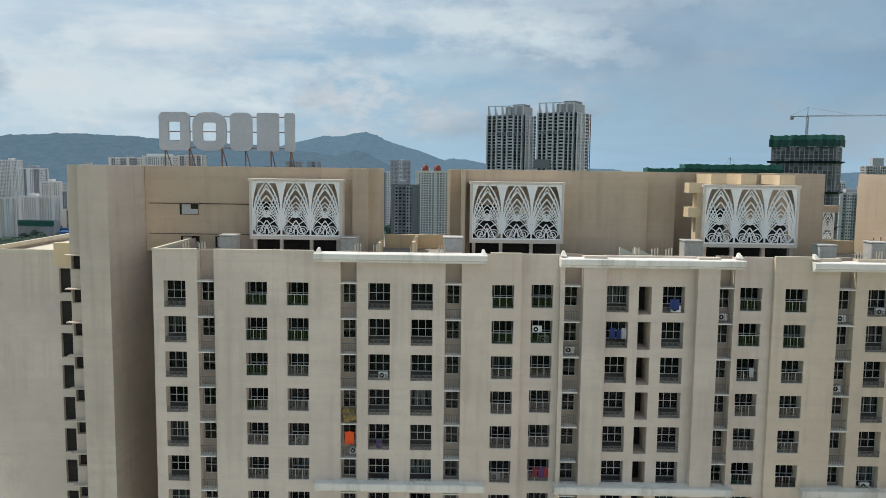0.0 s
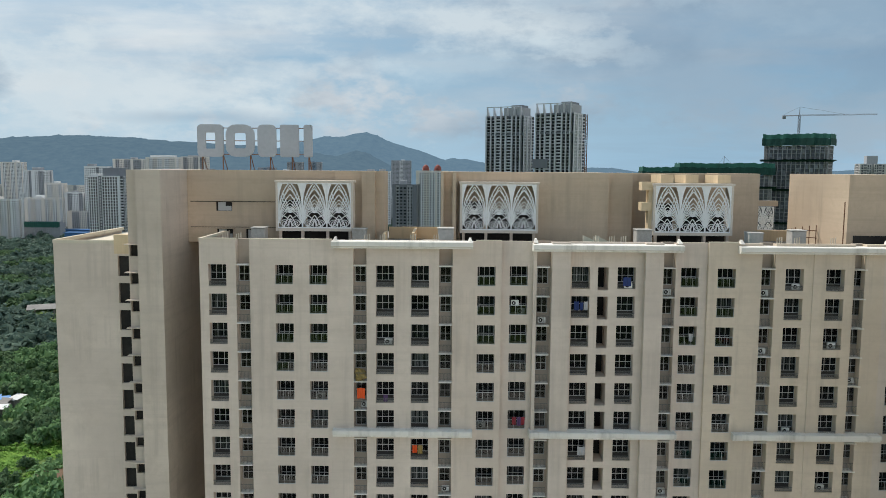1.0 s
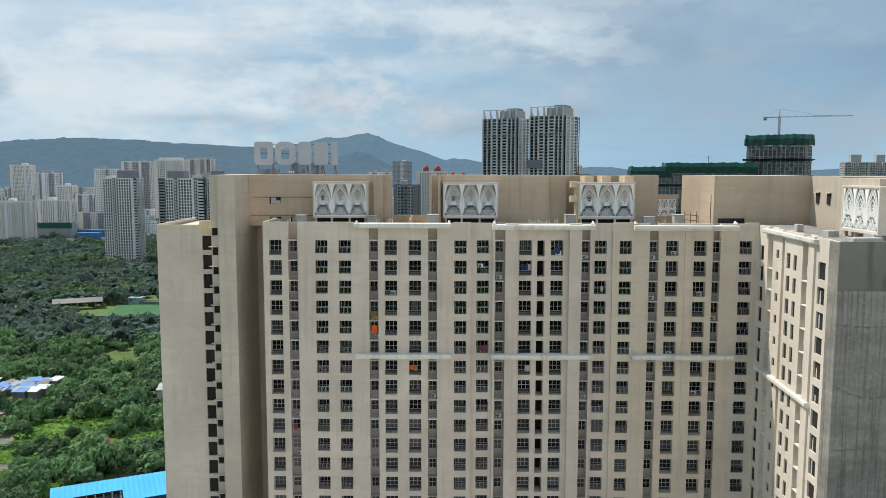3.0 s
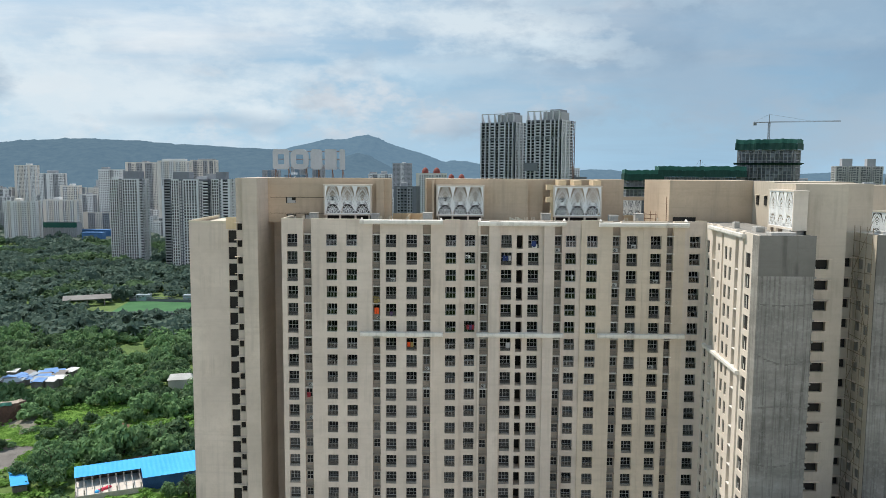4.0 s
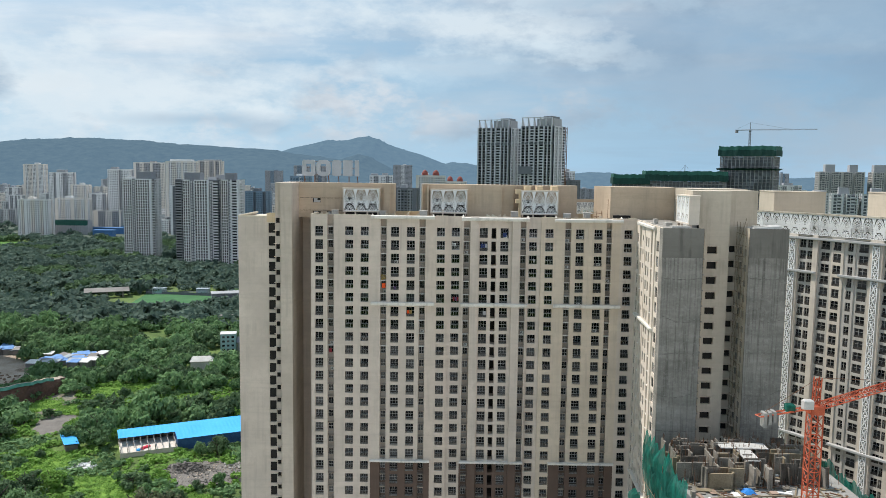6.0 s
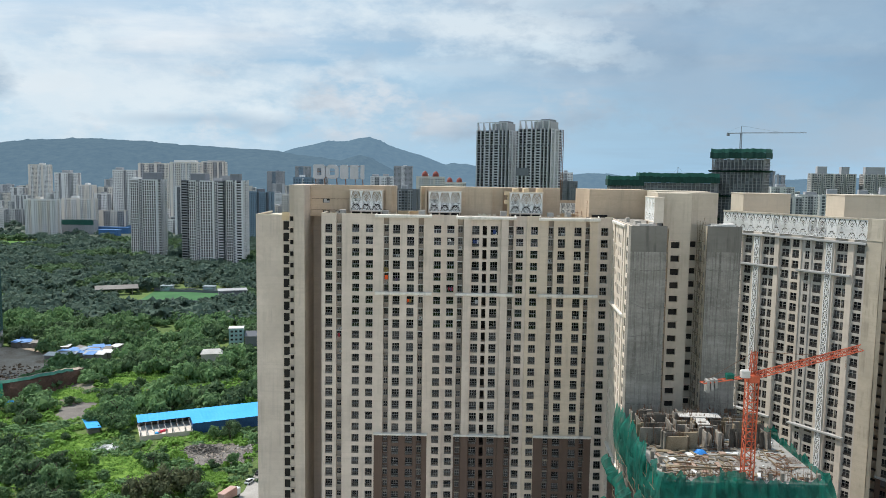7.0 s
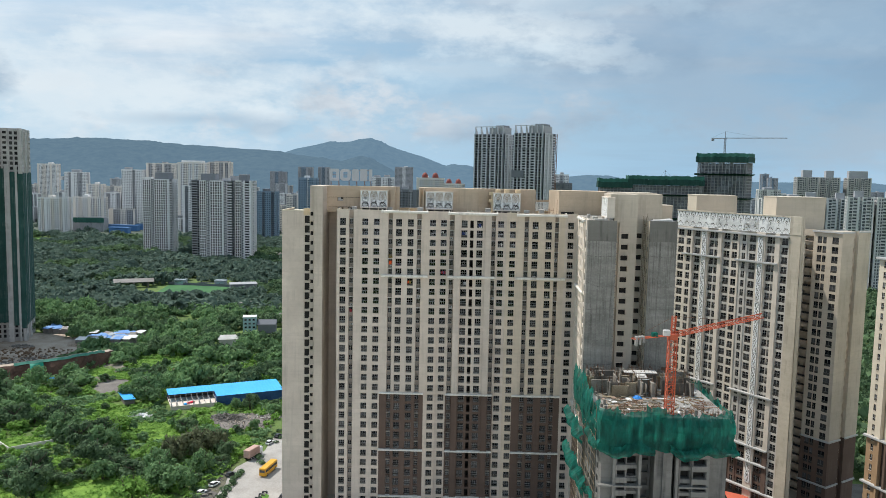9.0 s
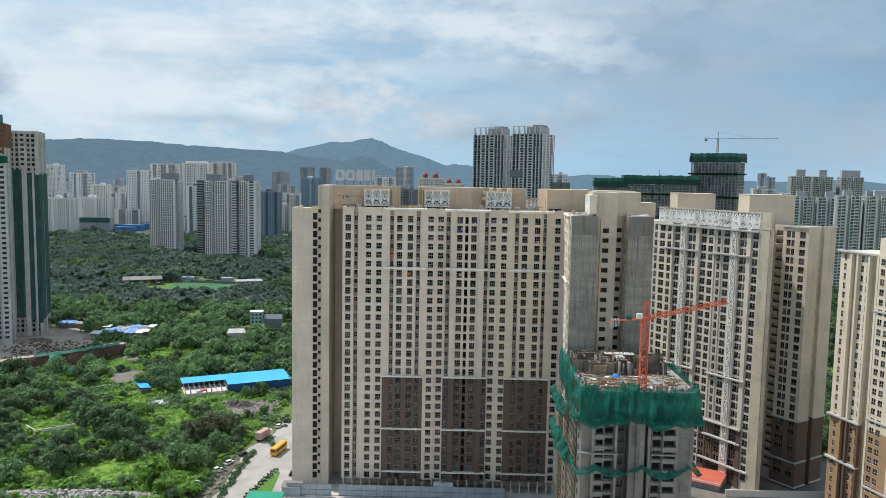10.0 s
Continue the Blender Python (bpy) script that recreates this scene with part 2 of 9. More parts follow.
# near-black stands in for shade in openings and gaps; also grilles, grooves
DARK = grit("recess_shade_dark", (0.018, 0.017, 0.016), (0.04, 0.037, 0.033), 1.0)
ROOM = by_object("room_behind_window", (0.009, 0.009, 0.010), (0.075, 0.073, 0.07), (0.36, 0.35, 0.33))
PANE = clear_glass("window_pane", (0.45, 0.50, 0.52), 0.35)
GREEN_PANE = clear_glass("green_balustrade_glass", (0.36, 0.40, 0.40), 1.4)
FAR_PANE = dark_glass("far_window_panes", (0.011, 0.012, 0.014), (0.13, 0.13, 0.13))
# dark sheets across open storeys, in place of the shade inside
FAR_DARK = dark_glass("far_opening_shade", (0.02, 0.02, 0.022), (0.08, 0.08, 0.08), 0.6)
# city panes: haze and sky reflection put into a paler base colour
CITY_PANE = dark_glass("haze_paled_city_panes", (0.085, 0.094, 0.105), (0.26, 0.27, 0.28), 0.15)
BLUE_PANE = dark_glass("far_blue_panes", (0.05, 0.09, 0.13), (0.10, 0.14, 0.18))
ROOF_GREY = grit("roof_screed", (0.20, 0.19, 0.17), (0.34, 0.32, 0.29), 0.5)

# ---- mesh kit ----


class Mesh:
    """Gathers quads, boxes and bars, then makes one mesh object of them."""

    def __init__(self):
        self.v, self.f, self.m = [], [], []

    def quad(self, a, b, c, d, m=0):
        n = len(self.v)
        self.v += [tuple(a), tuple(b), tuple(c), tuple(d)]
        self.f.append((n, n + 1, n + 2, n + 3))
        self.m.append(m)

    def poly(self, pts, m=0):
        n = len(self.v)
        self.v += [tuple(p) for p in pts]
        self.f.append(tuple(range(n, n + len(pts))))
        self.m.append(m)

    def hull(self, low, high, m=0, cap=True, floor=True):
        """Side walls between two rings of points, with lids."""
        n, k = len(self.v), len(low)
        self.v += [tuple(p) for p in low] + [tuple(p) for p in high]
        for i in range(k):
            j = (i + 1) % k
            self.f.append((n + i, n + j, n + k + j, n + k + i))
            self.m.append(m)
        if cap:
            self.f.append(tuple(range(n + k, n + 2 * k)))
            self.m.append(m)
        if floor:
            self.f.append(tuple(reversed(range(n, n + k))))
            self.m.append(m)

    def box(self, x0, x1, y0, y1, z0, z1, m=0, at=None):
        low = [Vector(p) for p in ((x0, y0, z0), (x1, y0, z0), (x1, y1, z0), (x0, y1, z0))]
        high = [Vector((p.x, p.y, z1)) for p in low]
        if at is not None:
            low, high = [at @ p for p in low], [at @ p for p in high]
        self.hull(low, high, m)

    def chamfered(self, x0, x1, y0, y1, z0, z1, c=0.04, m=0, at=None):
        """A box whose upright and upper edges are cut off."""
        def ring(i, z):
            a, b, e, f = x0 + i, x1 - i, y0 + i, y1 - i
            pts = [(a + c, e, z), (b - c, e, z), (b, e + c, z), (b, f - c, z), (b - c, f, z), (a + c, f, z), (a, f - c, z), (a, e + c, z)]
            return [(at @ Vector(p)) if at is not None else Vector(p) for p in pts]
        self.hull(ring(0, z0), ring(0, z1 - c), m, cap=False)
        self.hull(ring(0, z1 - c), ring(c, z1), m, floor=False)

    def bar(self, a, b, r=0.05, m=0, sides=4, r2=None):
        """A rod from a to b."""
        a, b = Vector(a), Vector(b)
        d = (b - a)
        if d.length < 1e-6:
            return
        d.normalize()
        s = d.orthogonal().normalized()
        t = d.cross(s)
        r2 = r if r2 is None else r2
        turn = [(math.cos(2 * math.pi * (i + 0.5) / sides), math.sin(2 * math.pi * (i + 0.5) / sides)) for i in range(sides)]
        self.hull([a + s * c * r + t * e * r for c, e in turn], [b + s * c * r2 + t * e * r2 for c, e in turn], m)

    def grid(self, bars_x, bars_z, y0, y1, m=0):
        """A flat frame of upright and level bars (low, high), grown together into one piece."""
        xs = sorted({e for b in bars_x for e in b})
        zs = sorted({e for b in bars_z for e in b})
        inside = lambda v, bars: any(p <= v <= q for p, q in bars)
        n = [[inside((a + b) / 2, bars_x) or inside((c + d) / 2, bars_z) for c, d in zip(zs, zs[1:])] for a, b in zip(xs, xs[1:])]
        known = {}

        def at(i, j, y):
            if (i, j, y) not in known:
                known[(i, j, y)] = len(self.v)
                self.v.append((xs[i], y, zs[j]))
            return known[(i, j, y)]

        full = lambda i, j: 0 <= i < len(n) and 0 <= j < len(n[0]) and n[i][j]
        for i in range(len(n)):
            for j in range(len(n[0])):
                if not n[i][j]:
                    continue
                new_faces = [(at(i, j, y0), at(i + 1, j, y0), at(i + 1, j + 1, y0), at(i, j + 1, y0))]
                for di, dj, a, b in ((-1, 0, (i, j + 1), (i, j)), (1, 0, (i + 1, j), (i + 1, j + 1)), (0, -1, (i, j), (i + 1, j)), (0, 1, (i + 1, j + 1), (i, j + 1))):
                    if not full(i + di, j + dj):
                        new_faces.append((at(*a, y0), at(*a, y1), at(*b, y1), at(*b, y0)))
                self.f += new_faces
                self.m += [m] * len(new_faces)

    def drum(self, x, y, z0, z1, r, m=0, sides=16, r2=None):
        self.bar((x, y, z0), (x, y, z1), r, m, sides, r2)

    def ribbon(self, pts, width, thick, m=0):
        """A flat strip in the xz plane along pts (x, z), its front at y = 0."""
        pts = [Vector(p) for p in pts]
        sides = []
        for i, p in enumerate(pts):
            d = (pts[min(i + 1, len(pts) - 1)] - pts[max(i - 1, 0)]).normalized()
            s = Vector((-d.y, d.x)) * width / 2
            sides.append((p + s, p - s))
        for (a, b), (c, e) in zip(sides, sides[1:]):
            self.quad((b.x, 0, b.y), (e.x, 0, e.y), (c.x, 0, c.y), (a.x, 0, a.y), m)
            self.quad((a.x, 0, a.y), (c.x, 0, c.y), (c.x, thick, c.y), (a.x, thick, a.y), m)
            self.quad((e.x, 0, e.y), (b.x, 0, b.y), (b.x, thick, b.y), (e.x, thick, e.y), m)

    def data(self, name, mats):
        me = bpy.data.meshes.new(name)
        me.from_pydata(self.v, [], self.f)
        for x in mats:
            me.materials.append(x)
        me.polygons.foreach_set("material_index", self.m)
        me.update()
        return me

    def add(self, other, dx=0, dy=0, dz=0, at=None, shift=0):
        n = len(self.v)
        if at is None:
            self.v += [(x + dx, y + dy, z + dz) for x, y, z in other.v]
        else:
            self.v += [tuple(at @ Vector(p)) for p in other.v]
        self.f += [tuple(i + n for i in f) for f in other.f]
        self.m += [i + shift for i in other.m]


def thing(name, label, category, at=None, group="", kind=""):
    ob = new(name)
    ob.empty_display_size = 0.5
    if at is not None:
        ob.matrix_world = at
    return tagged(ob, label, category, group, kind)


def part(name, b, mats, parent=None, label="", at=None, kind=""):
    me = b if isinstance(b, bpy.types.Mesh) else b.data(name, mats)
    ob = new(name, me)
    if parent is not None:
        ob.parent = parent
    if at is not None:
        ob.matrix_basis = at
    return tagged(ob, label, kind=kind)


def solid(name, b, mats, label, category, at=None, group="", kind=""):
    """A thing of one mesh."""
    return tagged(part(name, b, mats, at=at), label, category, group, kind)


def facade(wall, pane, org, along, segs, z0, z1, tops, tops_only=False, pane_mat=0):
    """One wall face. along: unit way to the right as seen from outside. segs: (u0, u1, out, material, windows) where windows are
    (a, b, low, high, depth, back) with low and high from each level in tops; back is the material of the niche's back in wall, or None
    for a pane in the other mesh."""
    U = Vector((along[0], along[1], 0))
    N = Vector((along[1], -along[0], 0))
    O = Vector((org[0], org[1], 0))

    def P(u, o, z):
        q = O + U * u + N * o
        return (q.x, q.y, z)

    ends = [s[2] for s in segs]
    for i, (u0, u1, o, m, wins) in enumerate(segs):
        before = ends[i - 1] if i else 0.0
        after = ends[i + 1] if i + 1 < len(ends) else 0.0
        if o != before:
            wall.quad(P(u0, before, z0), P(u0, o, z0), P(u0, o, z1), P(u0, before, z1), m if o > before else segs[i - 1][3])
        if i + 1 == len(ends) and o != after:
            wall.quad(P(u1, o, z0), P(u1, after, z0), P(u1, after, z1), P(u1, o, z1), m)
        low = min(0.0, o) - 0.3
        wall.quad(P(u0, o, z1), P(u1, o, z1), P(u1, low, z1), P(u0, low, z1), m)
        cuts = [u0]
        for a, b, *_ in wins:
            cuts += [a, b]
        cuts.append(u1)
        for a, b in zip(cuts[::2], cuts[1::2]):
            if b > a:
                wall.quad(P(a, o, z0), P(b, o, z0), P(b, o, z1), P(a, o, z1), m)
        for a, b, lo, hi, d, back_m in wins:
            levels = sorted(t for t in tops if z0 < t + hi and t + lo < z1)
            z = z0
            for t in levels:
                p, q = max(t + lo, z0), min(t + hi, z1)
                if p > z:
                    wall.quad(P(a, o, z), P(b, o, z), P(b, o, p), P(a, o, p), m)
                z = q
                i0 = o - d
                wall.quad(P(a, o, p), P(a, i0, p), P(a, i0, q), P(a, o, q), m)
                wall.quad(P(b, i0, p), P(b, o, p), P(b, o, q), P(b, i0, q), m)
                wall.quad(P(a, o, p), P(b, o, p), P(b, i0, p), P(a, i0, p), m)
                wall.quad(P(a, i0, q), P(b, i0, q), P(b, o, q), P(a, o, q), m)
                if back_m is None:
                    pane.quad(P(a, i0, p), P(b, i0, p), P(b, i0, q), P(a, i0, q), pane_mat)
                else:
                    wall.quad(P(a, i0, p), P(b, i0, p), P(b, i0, q), P(a, i0, q), back_m)
            if z < z1:
                wall.quad(P(a, o, z), P(b, o, z), P(b, o, z1), P(a, o, z1), m)


# ---- ground ----
ground_mat, k, b = principled("overgrown_ground", 0.95)
p = k.add("ShaderNodeNewGeometry").outputs["Position"]
wide, mid, fine = k.noise(p, 0.012, 5), k.noise(p, 0.06, 6, 0.62), k.noise(p, 1.1, 6, 0.7)
col = k.mix(k.range(mid, 0.38, 0.62), (0.05, 0.085, 0.028, 1), (0.11, 0.18, 0.045, 1))
col = k.mix(k.range(fine, 0.3, 0.75, 0.0, 0.6), col, (0.18, 0.26, 0.07, 1))
col = k.mix(k.range(wide, 0.52, 0.66, 0.0, 0.35), col, (0.15, 0.13, 0.075, 1))
k.link(col, b.inputs["Base Color"])
bumped(k, b, fine, 0.8, 0.5)
g = Mesh()
g.quad((-4600, -900, 0), (4600, -900, 0), (4600, 4900, 0), (-4600, 4900, 0))
solid("ground", g, [ground_mat], "green overgrown open land reaching to the hills", "ground", kind="structure")

# ---- the beige apartment slab ----
TOP = 103.05
MAIN = thing("apartment_building", "tall beige apartment slab with brown lower panels and rooftop screens", "building")
LEVELS = [90.6 - 3 * i for i in range(30)]
ONE, TWO = (0.78, 3.0), (1.0, 2.98)
NICHE = 0.9


def w1(a):
    return (a, a + 1.82, *ONE, NICHE, None)


def w2(a):
    return (a, a + 1.82, *TWO, NICHE, None)


STRIPS = [(-15.0, -13.6), (-3.1, -1.75), (5.6, 6.95), (15.45, 16.95), (28.1, 29.4), (38.05, 39.4), (47.25, 48.4)]
FIRST, SECOND = [-17.8, -0.8, 2.76, 19.05, 23.68, 40.46, 44.5], [-11.02, -7.57, 9.48, 12.78, 30.08, 33.65, 51.14]
OFF = {12.78: -0.5, 19.05: -0.35, 23.68: -0.35, 30.08: -0.4}
SLOT = (21.68, 22.76, 0.62, 2.98, 2.4, 4)
wall_mats = [BEIGE, BEIGE_GREY, SAND, BROWN, DARK, NICHE_GREY, STRIP]


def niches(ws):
    """The openings as the wall needs them: backs in near-black grey that stands in for shade."""
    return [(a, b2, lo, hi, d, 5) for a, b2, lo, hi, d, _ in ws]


def main_segs(low):
    br = 3 if low else None
    s = [(-18.7, -15.0, 0, 1, niches([w1(-17.8)])), (-15.0, -13.6, -0.9, 6, [])]
    s += [(-13.6, -5.3, 0, 1, niches([w2(-11.02), w2(-7.57)])), (-5.3, -3.1, 0, br or 1, [])]
    s += [(-3.1, -1.75, -0.9, br or 6, []), (-1.75, 5.6, 0, br or 1, niches([w1(-0.8), w1(2.76)])), (5.6, 6.95, -0.9, br or 6, [])]
    s += [(6.95, 8.3, 0, br or 0, []), (8.3, 11.9, 0, 0, niches([w2(9.48)])), (11.9, 15.1, -0.5, 1, niches([w2(12.78)]))]
    s += [(15.1, 15.45, 0.1, br or 1, []), (15.45, 16.95, -0.9, br or 6, []), (16.95, 18.8, 0.4, br or 1, [])]
    s += [(18.8, 26.3, -0.35, br or 1, niches([w1(19.05)]) + [SLOT] + niches([w1(23.68)]))]
    s += [(26.3, 28.1, 0.4, br or 1, []), (28.1, 29.4, -0.9, br or 6, []), (29.4, 29.65, 0.1, br or 1, [])]
    s += [(29.65, 32.7, -0.4, 1, niches([w2(30.08)])), (32.7, 35.55, 0, 2, niches([w2(33.65)])), (35.55, 38.05, 0, br or 2, [])]
    s += [(38.05, 39.4, -0.9, br or 6, []), (39.4, 43.2, 0.0, br or 2, niches([w1(40.46)])), (43.2, 47.25, 0.12, br or 2, niches([w1(44.5)]))]
    s += [(47.25, 48.4, -0.9, br or 6, []), (48.4, 50.3, 0, br or 2, []), (50.3, 53.9, 0, 1, niches([w2(51.14)]))]
    return s


wall = Mesh()
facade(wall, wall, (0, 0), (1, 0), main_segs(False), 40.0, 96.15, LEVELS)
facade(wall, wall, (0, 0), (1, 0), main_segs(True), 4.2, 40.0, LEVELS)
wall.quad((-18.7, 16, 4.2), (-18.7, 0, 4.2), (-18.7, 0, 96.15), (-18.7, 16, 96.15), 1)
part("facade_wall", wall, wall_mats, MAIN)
# parapet cap, roof deck and hidden sides
roof = Mesh()
roof.box(-18.6, 53.9, 1.2, 26, 94.7, 95.0)
part("roof_deck", roof, [ROOF_GREY], MAIN)
core = Mesh()
core.box(-18.6, 53.8, 3.5, 26, 4.0, 94.7, 0)
part("rear_wall", core, [BEIGE], MAIN)
for x0, x1, y0, y1, z in ((-18.75, -15.0, -0.05, 0.3, 96.15), (-13.6, -5.3, -0.05, 0.3, 96.15), (9.3, 11.9, -0.05, 0.3, 96.15), (32.7, 35.6, -0.05, 0.3, 96.15), (52.0, 53.9, -0.05, 0.3, 96.15), (-18.75, -18.45, 0.3, 9, 96.0)):
    s = Mesh()
    s.box(x0, x1, y0, y1, z, 96.27)
    part("parapet_coping", s, [CREAM], MAIN)

# white ledges: a stepped moulding with a sloping top
LEDGES = [(-5.2, 9.0, 95.4), (15.0, 30.0, 95.22), (35.6, 50.8, 95.15), (-5.2, 9.1, 75.95), (14.9, 29.9, 75.95), (35.7, 50.7, 75.95)]
LEDGES += [(a, b2, z) for z in (39.6, 21.6, 6.7) for a, b2 in ((-5.35, 8.35), (15.05, 29.65), (35.45, 50.35))]
for a, b2, z in LEDGES:
    s = Mesh()
    prof = [(0.45, 0.0), (-0.62, 0.0), (-0.62, 0.16), (-0.84, 0.24), (-0.84, 0.66), (-0.76, 0.72), (0.45, 0.76)]
    prof = prof if z > 60 else [(y, h * 0.66) for y, h in prof]
    s.hull([(a, y, z + h) for y, h in prof], [(b2, y, z + h) for y, h in prof])
    part("ledge", s, [WHITE], MAIN, "stained white ledge")

# pieces of windows, each from the lower left corner of its opening; y runs inwards
f1, pn1, rm1, rl1 = Mesh(), Mesh(), Mesh(), Mesh()


def casement(f, pn, rm, x0, x1, z0, z1, y, cols, split):
    mids = [min(max(x0 + (x1 - x0) * i / cols, x0 + 0.035), x1 - 0.035) for i in range(cols + 1)]
    f.grid([(x - 0.022, x + 0.022) for x in mids], [(z - 0.026, z + 0.026) for z in (z0 + 0.035, z0 + (z1 - z0) * split, z1 - 0.035)], y, y + 0.07)
    pn.quad((x0, y + 0.03, z0), (x1, y + 0.03, z0), (x1, y + 0.03, z1), (x0, y + 0.03, z1))
    rm.quad((x0 + 0.02, y + 0.1, z0), (x1 - 0.02, y + 0.1, z0), (x1 - 0.02, y + 0.1, z1), (x0 + 0.02, y + 0.1, z1))


casement(f1, pn1, rm1, 0.0, 1.82, 0.62, 2.22, 0.76, 3, 0.43)
rl1.box(0, 1.82, 0.03, 0.07, 0.46, 0.5), rl1.box(0, 1.82, 0.03, 0.07, 0.06, 0.1)
for i in range(18):
    rl1.box(0.05 + i * 0.1, 0.08 + i * 0.1, 0.04, 0.065, 0.1, 0.46)
f2, pn2, rm2, rl2, gp2 = Mesh(), Mesh(), Mesh(), Mesh(), Mesh()
casement(f2, pn2, rm2, 0.18, 1.78, 0.05, 1.95, 0.74, 3, 0.5)
rl2.box(0, 1.82, 0.02, 0.08, 0.94, 0.985), rl2.box(0, 1.82, 0.02, 0.08, 0.0, 0.06)
for x in (0.02, 0.62, 1.2, 1.76):
    rl2.box(x, x + 0.035, 0.03, 0.07, 0.05, 0.95)
gp2.quad((0.02, 0.05, 0.06), (1.8, 0.05, 0.06), (1.8, 0.05, 0.94), (0.02, 0.05, 0.94))
f3, pn3, rm3, rl3 = Mesh(), Mesh(), Mesh(), Mesh()
casement(f3, pn3, rm3, 0.12, 1.22, 1.2, 2.86, -0.1, 2, 0.46)
rl3.box(0.02, 1.3, -0.84, -0.8, 0.86, 0.9)
for i in range(9):
    rl3.box(0.08 + i * 0.14, 0.1 + i * 0.14, -0.83, -0.81, 0.12, 0.86)
slab = Mesh()
slab.box(0, 1.35, -0.96, 0, 0.0, 0.1)

datas = {}
for key, (fr, pn, rm, rl) in {1: (f1, pn1, rm1, rl1), 2: (f2, pn2, rm2, rl2), 3: (f3, pn3, rm3, rl3)}.items():
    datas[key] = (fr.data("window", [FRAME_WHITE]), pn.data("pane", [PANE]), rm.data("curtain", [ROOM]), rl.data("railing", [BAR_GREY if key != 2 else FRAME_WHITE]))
green_data, slab_data = gp2.data("balustrade_glass", [GREEN_PANE]), slab.data("floor_slab", [WHITE])
low_frames, low_panes, low_rails, low_slabs, low_green = Mesh(), Mesh(), Mesh(), Mesh(), Mesh()
NEAR = 9
places = [(1, x, -OFF.get(x, 0.0), ONE[0]) for x in FIRST] + [(2, x, -OFF.get(x, 0.0), TWO[0]) for x in SECOND] + [(3, a, 0.9, 0.0) for a, _ in STRIPS]
for kind, x, y, dz in places:
    if x == 44.5:
        y = -0.12
    for i, t in enumerate(LEVELS):
        if i < NEAR:
            fr, pn, rm, rl = datas[kind]
            ob = part("window", fr, None, MAIN, at=pose(x, y, t + dz))
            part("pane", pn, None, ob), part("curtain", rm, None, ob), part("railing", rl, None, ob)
            if kind == 2:
                part("balustrade_glass", green_data, None, ob, "green glass")
            if kind == 3:
                part("floor_slab", slab_data, None, MAIN, at=pose(x, y, t - 0.08))
        else:
            fr, pn, rl = {1: (f1, pn1, rl1), 2: (f2, pn2, rl2), 3: (f3, pn3, rl3)}[kind]
            low_frames.add(fr, x, y, t + dz), low_panes.add(pn, x, y, t + dz), low_rails.add(rl, x, y, t + dz)
            if kind == 2:
                low_green.add(gp2, x, y, t + dz)
            if kind == 3:
                low_slabs.add(slab, x, y, t - 0.08)
    if kind == 3:
        part("floor_slab", slab_data, None, MAIN, at=pose(x, y, 93.52))
part("lower_window_frame", low_frames, [FRAME_WHITE], MAIN, kind="stuff")
part("lower_window_pane", low_panes, [FAR_PANE], MAIN, kind="stuff")
part("lower_window_railing", low_rails, [paint("pale_lower_railing", (0.27, 0.27, 0.26), 0.15, 0.2, 0.5)], MAIN, kind="stuff")
part("lower_floor_slab", low_slabs, [STRIP], MAIN, kind="stuff")
part("lower_balustrade_glass", low_green, [GREEN_PANE], MAIN, kind="stuff")
# open ground storey
for i in range(25):
    s = Mesh()
    x = -18.3 + 3.0 * i
    s.chamfered(x, x + 0.45, 0.2, 0.9, 0, 4.2, 0.03)
    part("column", s, [BEIGE], MAIN)
s = Mesh()
s.box(-18, 53.5, 6, 6.3, 0, 4.2)
part("ground_storey_wall", s, [BEIGE_GREY], MAIN)

# ---- left end: stair tower and lower block ----
t1 = Mesh()
segs = [(-36.7, -29.8, 0, 1, []), (-29.8, -27.5, 0, 1, [(-29.65, -28.1, 0.3, 2.55, 0.35, 4)])]
facade(t1, t1, (0, 6.2), (1, 0), segs, 1.0, 95.0, [91.1 - 3 * i for i in range(31)])
t1.box(-36.6, -28.5, 9.0, 24, 0, 94.6, 1)
t1.quad((-36.7, 24, 0), (-36.7, 6.2, 0), (-36.7, 6.2, 95), (-36.7, 24, 95), 1)
t1.box(-36.7, -28.0, 6.2, 24, -0.5, 1.0, 1)
part("end_block_wall", t1, wall_mats, MAIN)
s = Mesh()
s.box(-36.75, -36.4, 6.17, 24, 95.0, 95.4), s.box(-36.4, -30.0, 6.17, 6.45, 95.0, 95.35)
s.box(-36.4, -29, 6.5, 24, 94.55, 94.7)
part("end_block_parapet", s, [CREAM], MAIN)
s = Mesh()
s.box(-30.0, -28.1, 6.1, 6.6, 93.9, 96.0)
part("end_block_panel", s, [PEACH], MAIN, "sunlit ochre panel")
t2 = Mesh()
segs = [(-27.6, -26.15, 0, 1, [(-27.5, -26.6, 0.2, 1.4, 0.45, 4)]), (-26.15, -23.55, 1.2, 1, [])]
facade(t2, t2, (0, 4.2), (1, 0), segs, 0.0, TOP, [93.65 - 3 * i for i in range(31)])
t2.quad((-23.55, 4.2, 0), (-23.55, 20, 0), (-23.55, 20, TOP), (-23.55, 4.2, TOP), 1)
t2.quad((-27.6, 20, 0), (-27.6, 4.2, 0), (-27.6, 4.2, TOP), (-27.6, 20, TOP), 1)
t2.quad((-27.6, 4.5, TOP), (-23.55, 3.3, TOP), (-23.55, 20, TOP), (-27.6, 20, TOP), 1)
t2.quad((-23.55, 15.9, 0), (-18.7, 15.9, 0), (-18.7, 15.9, 95.2), (-23.55, 15.9, 95.2), 1)
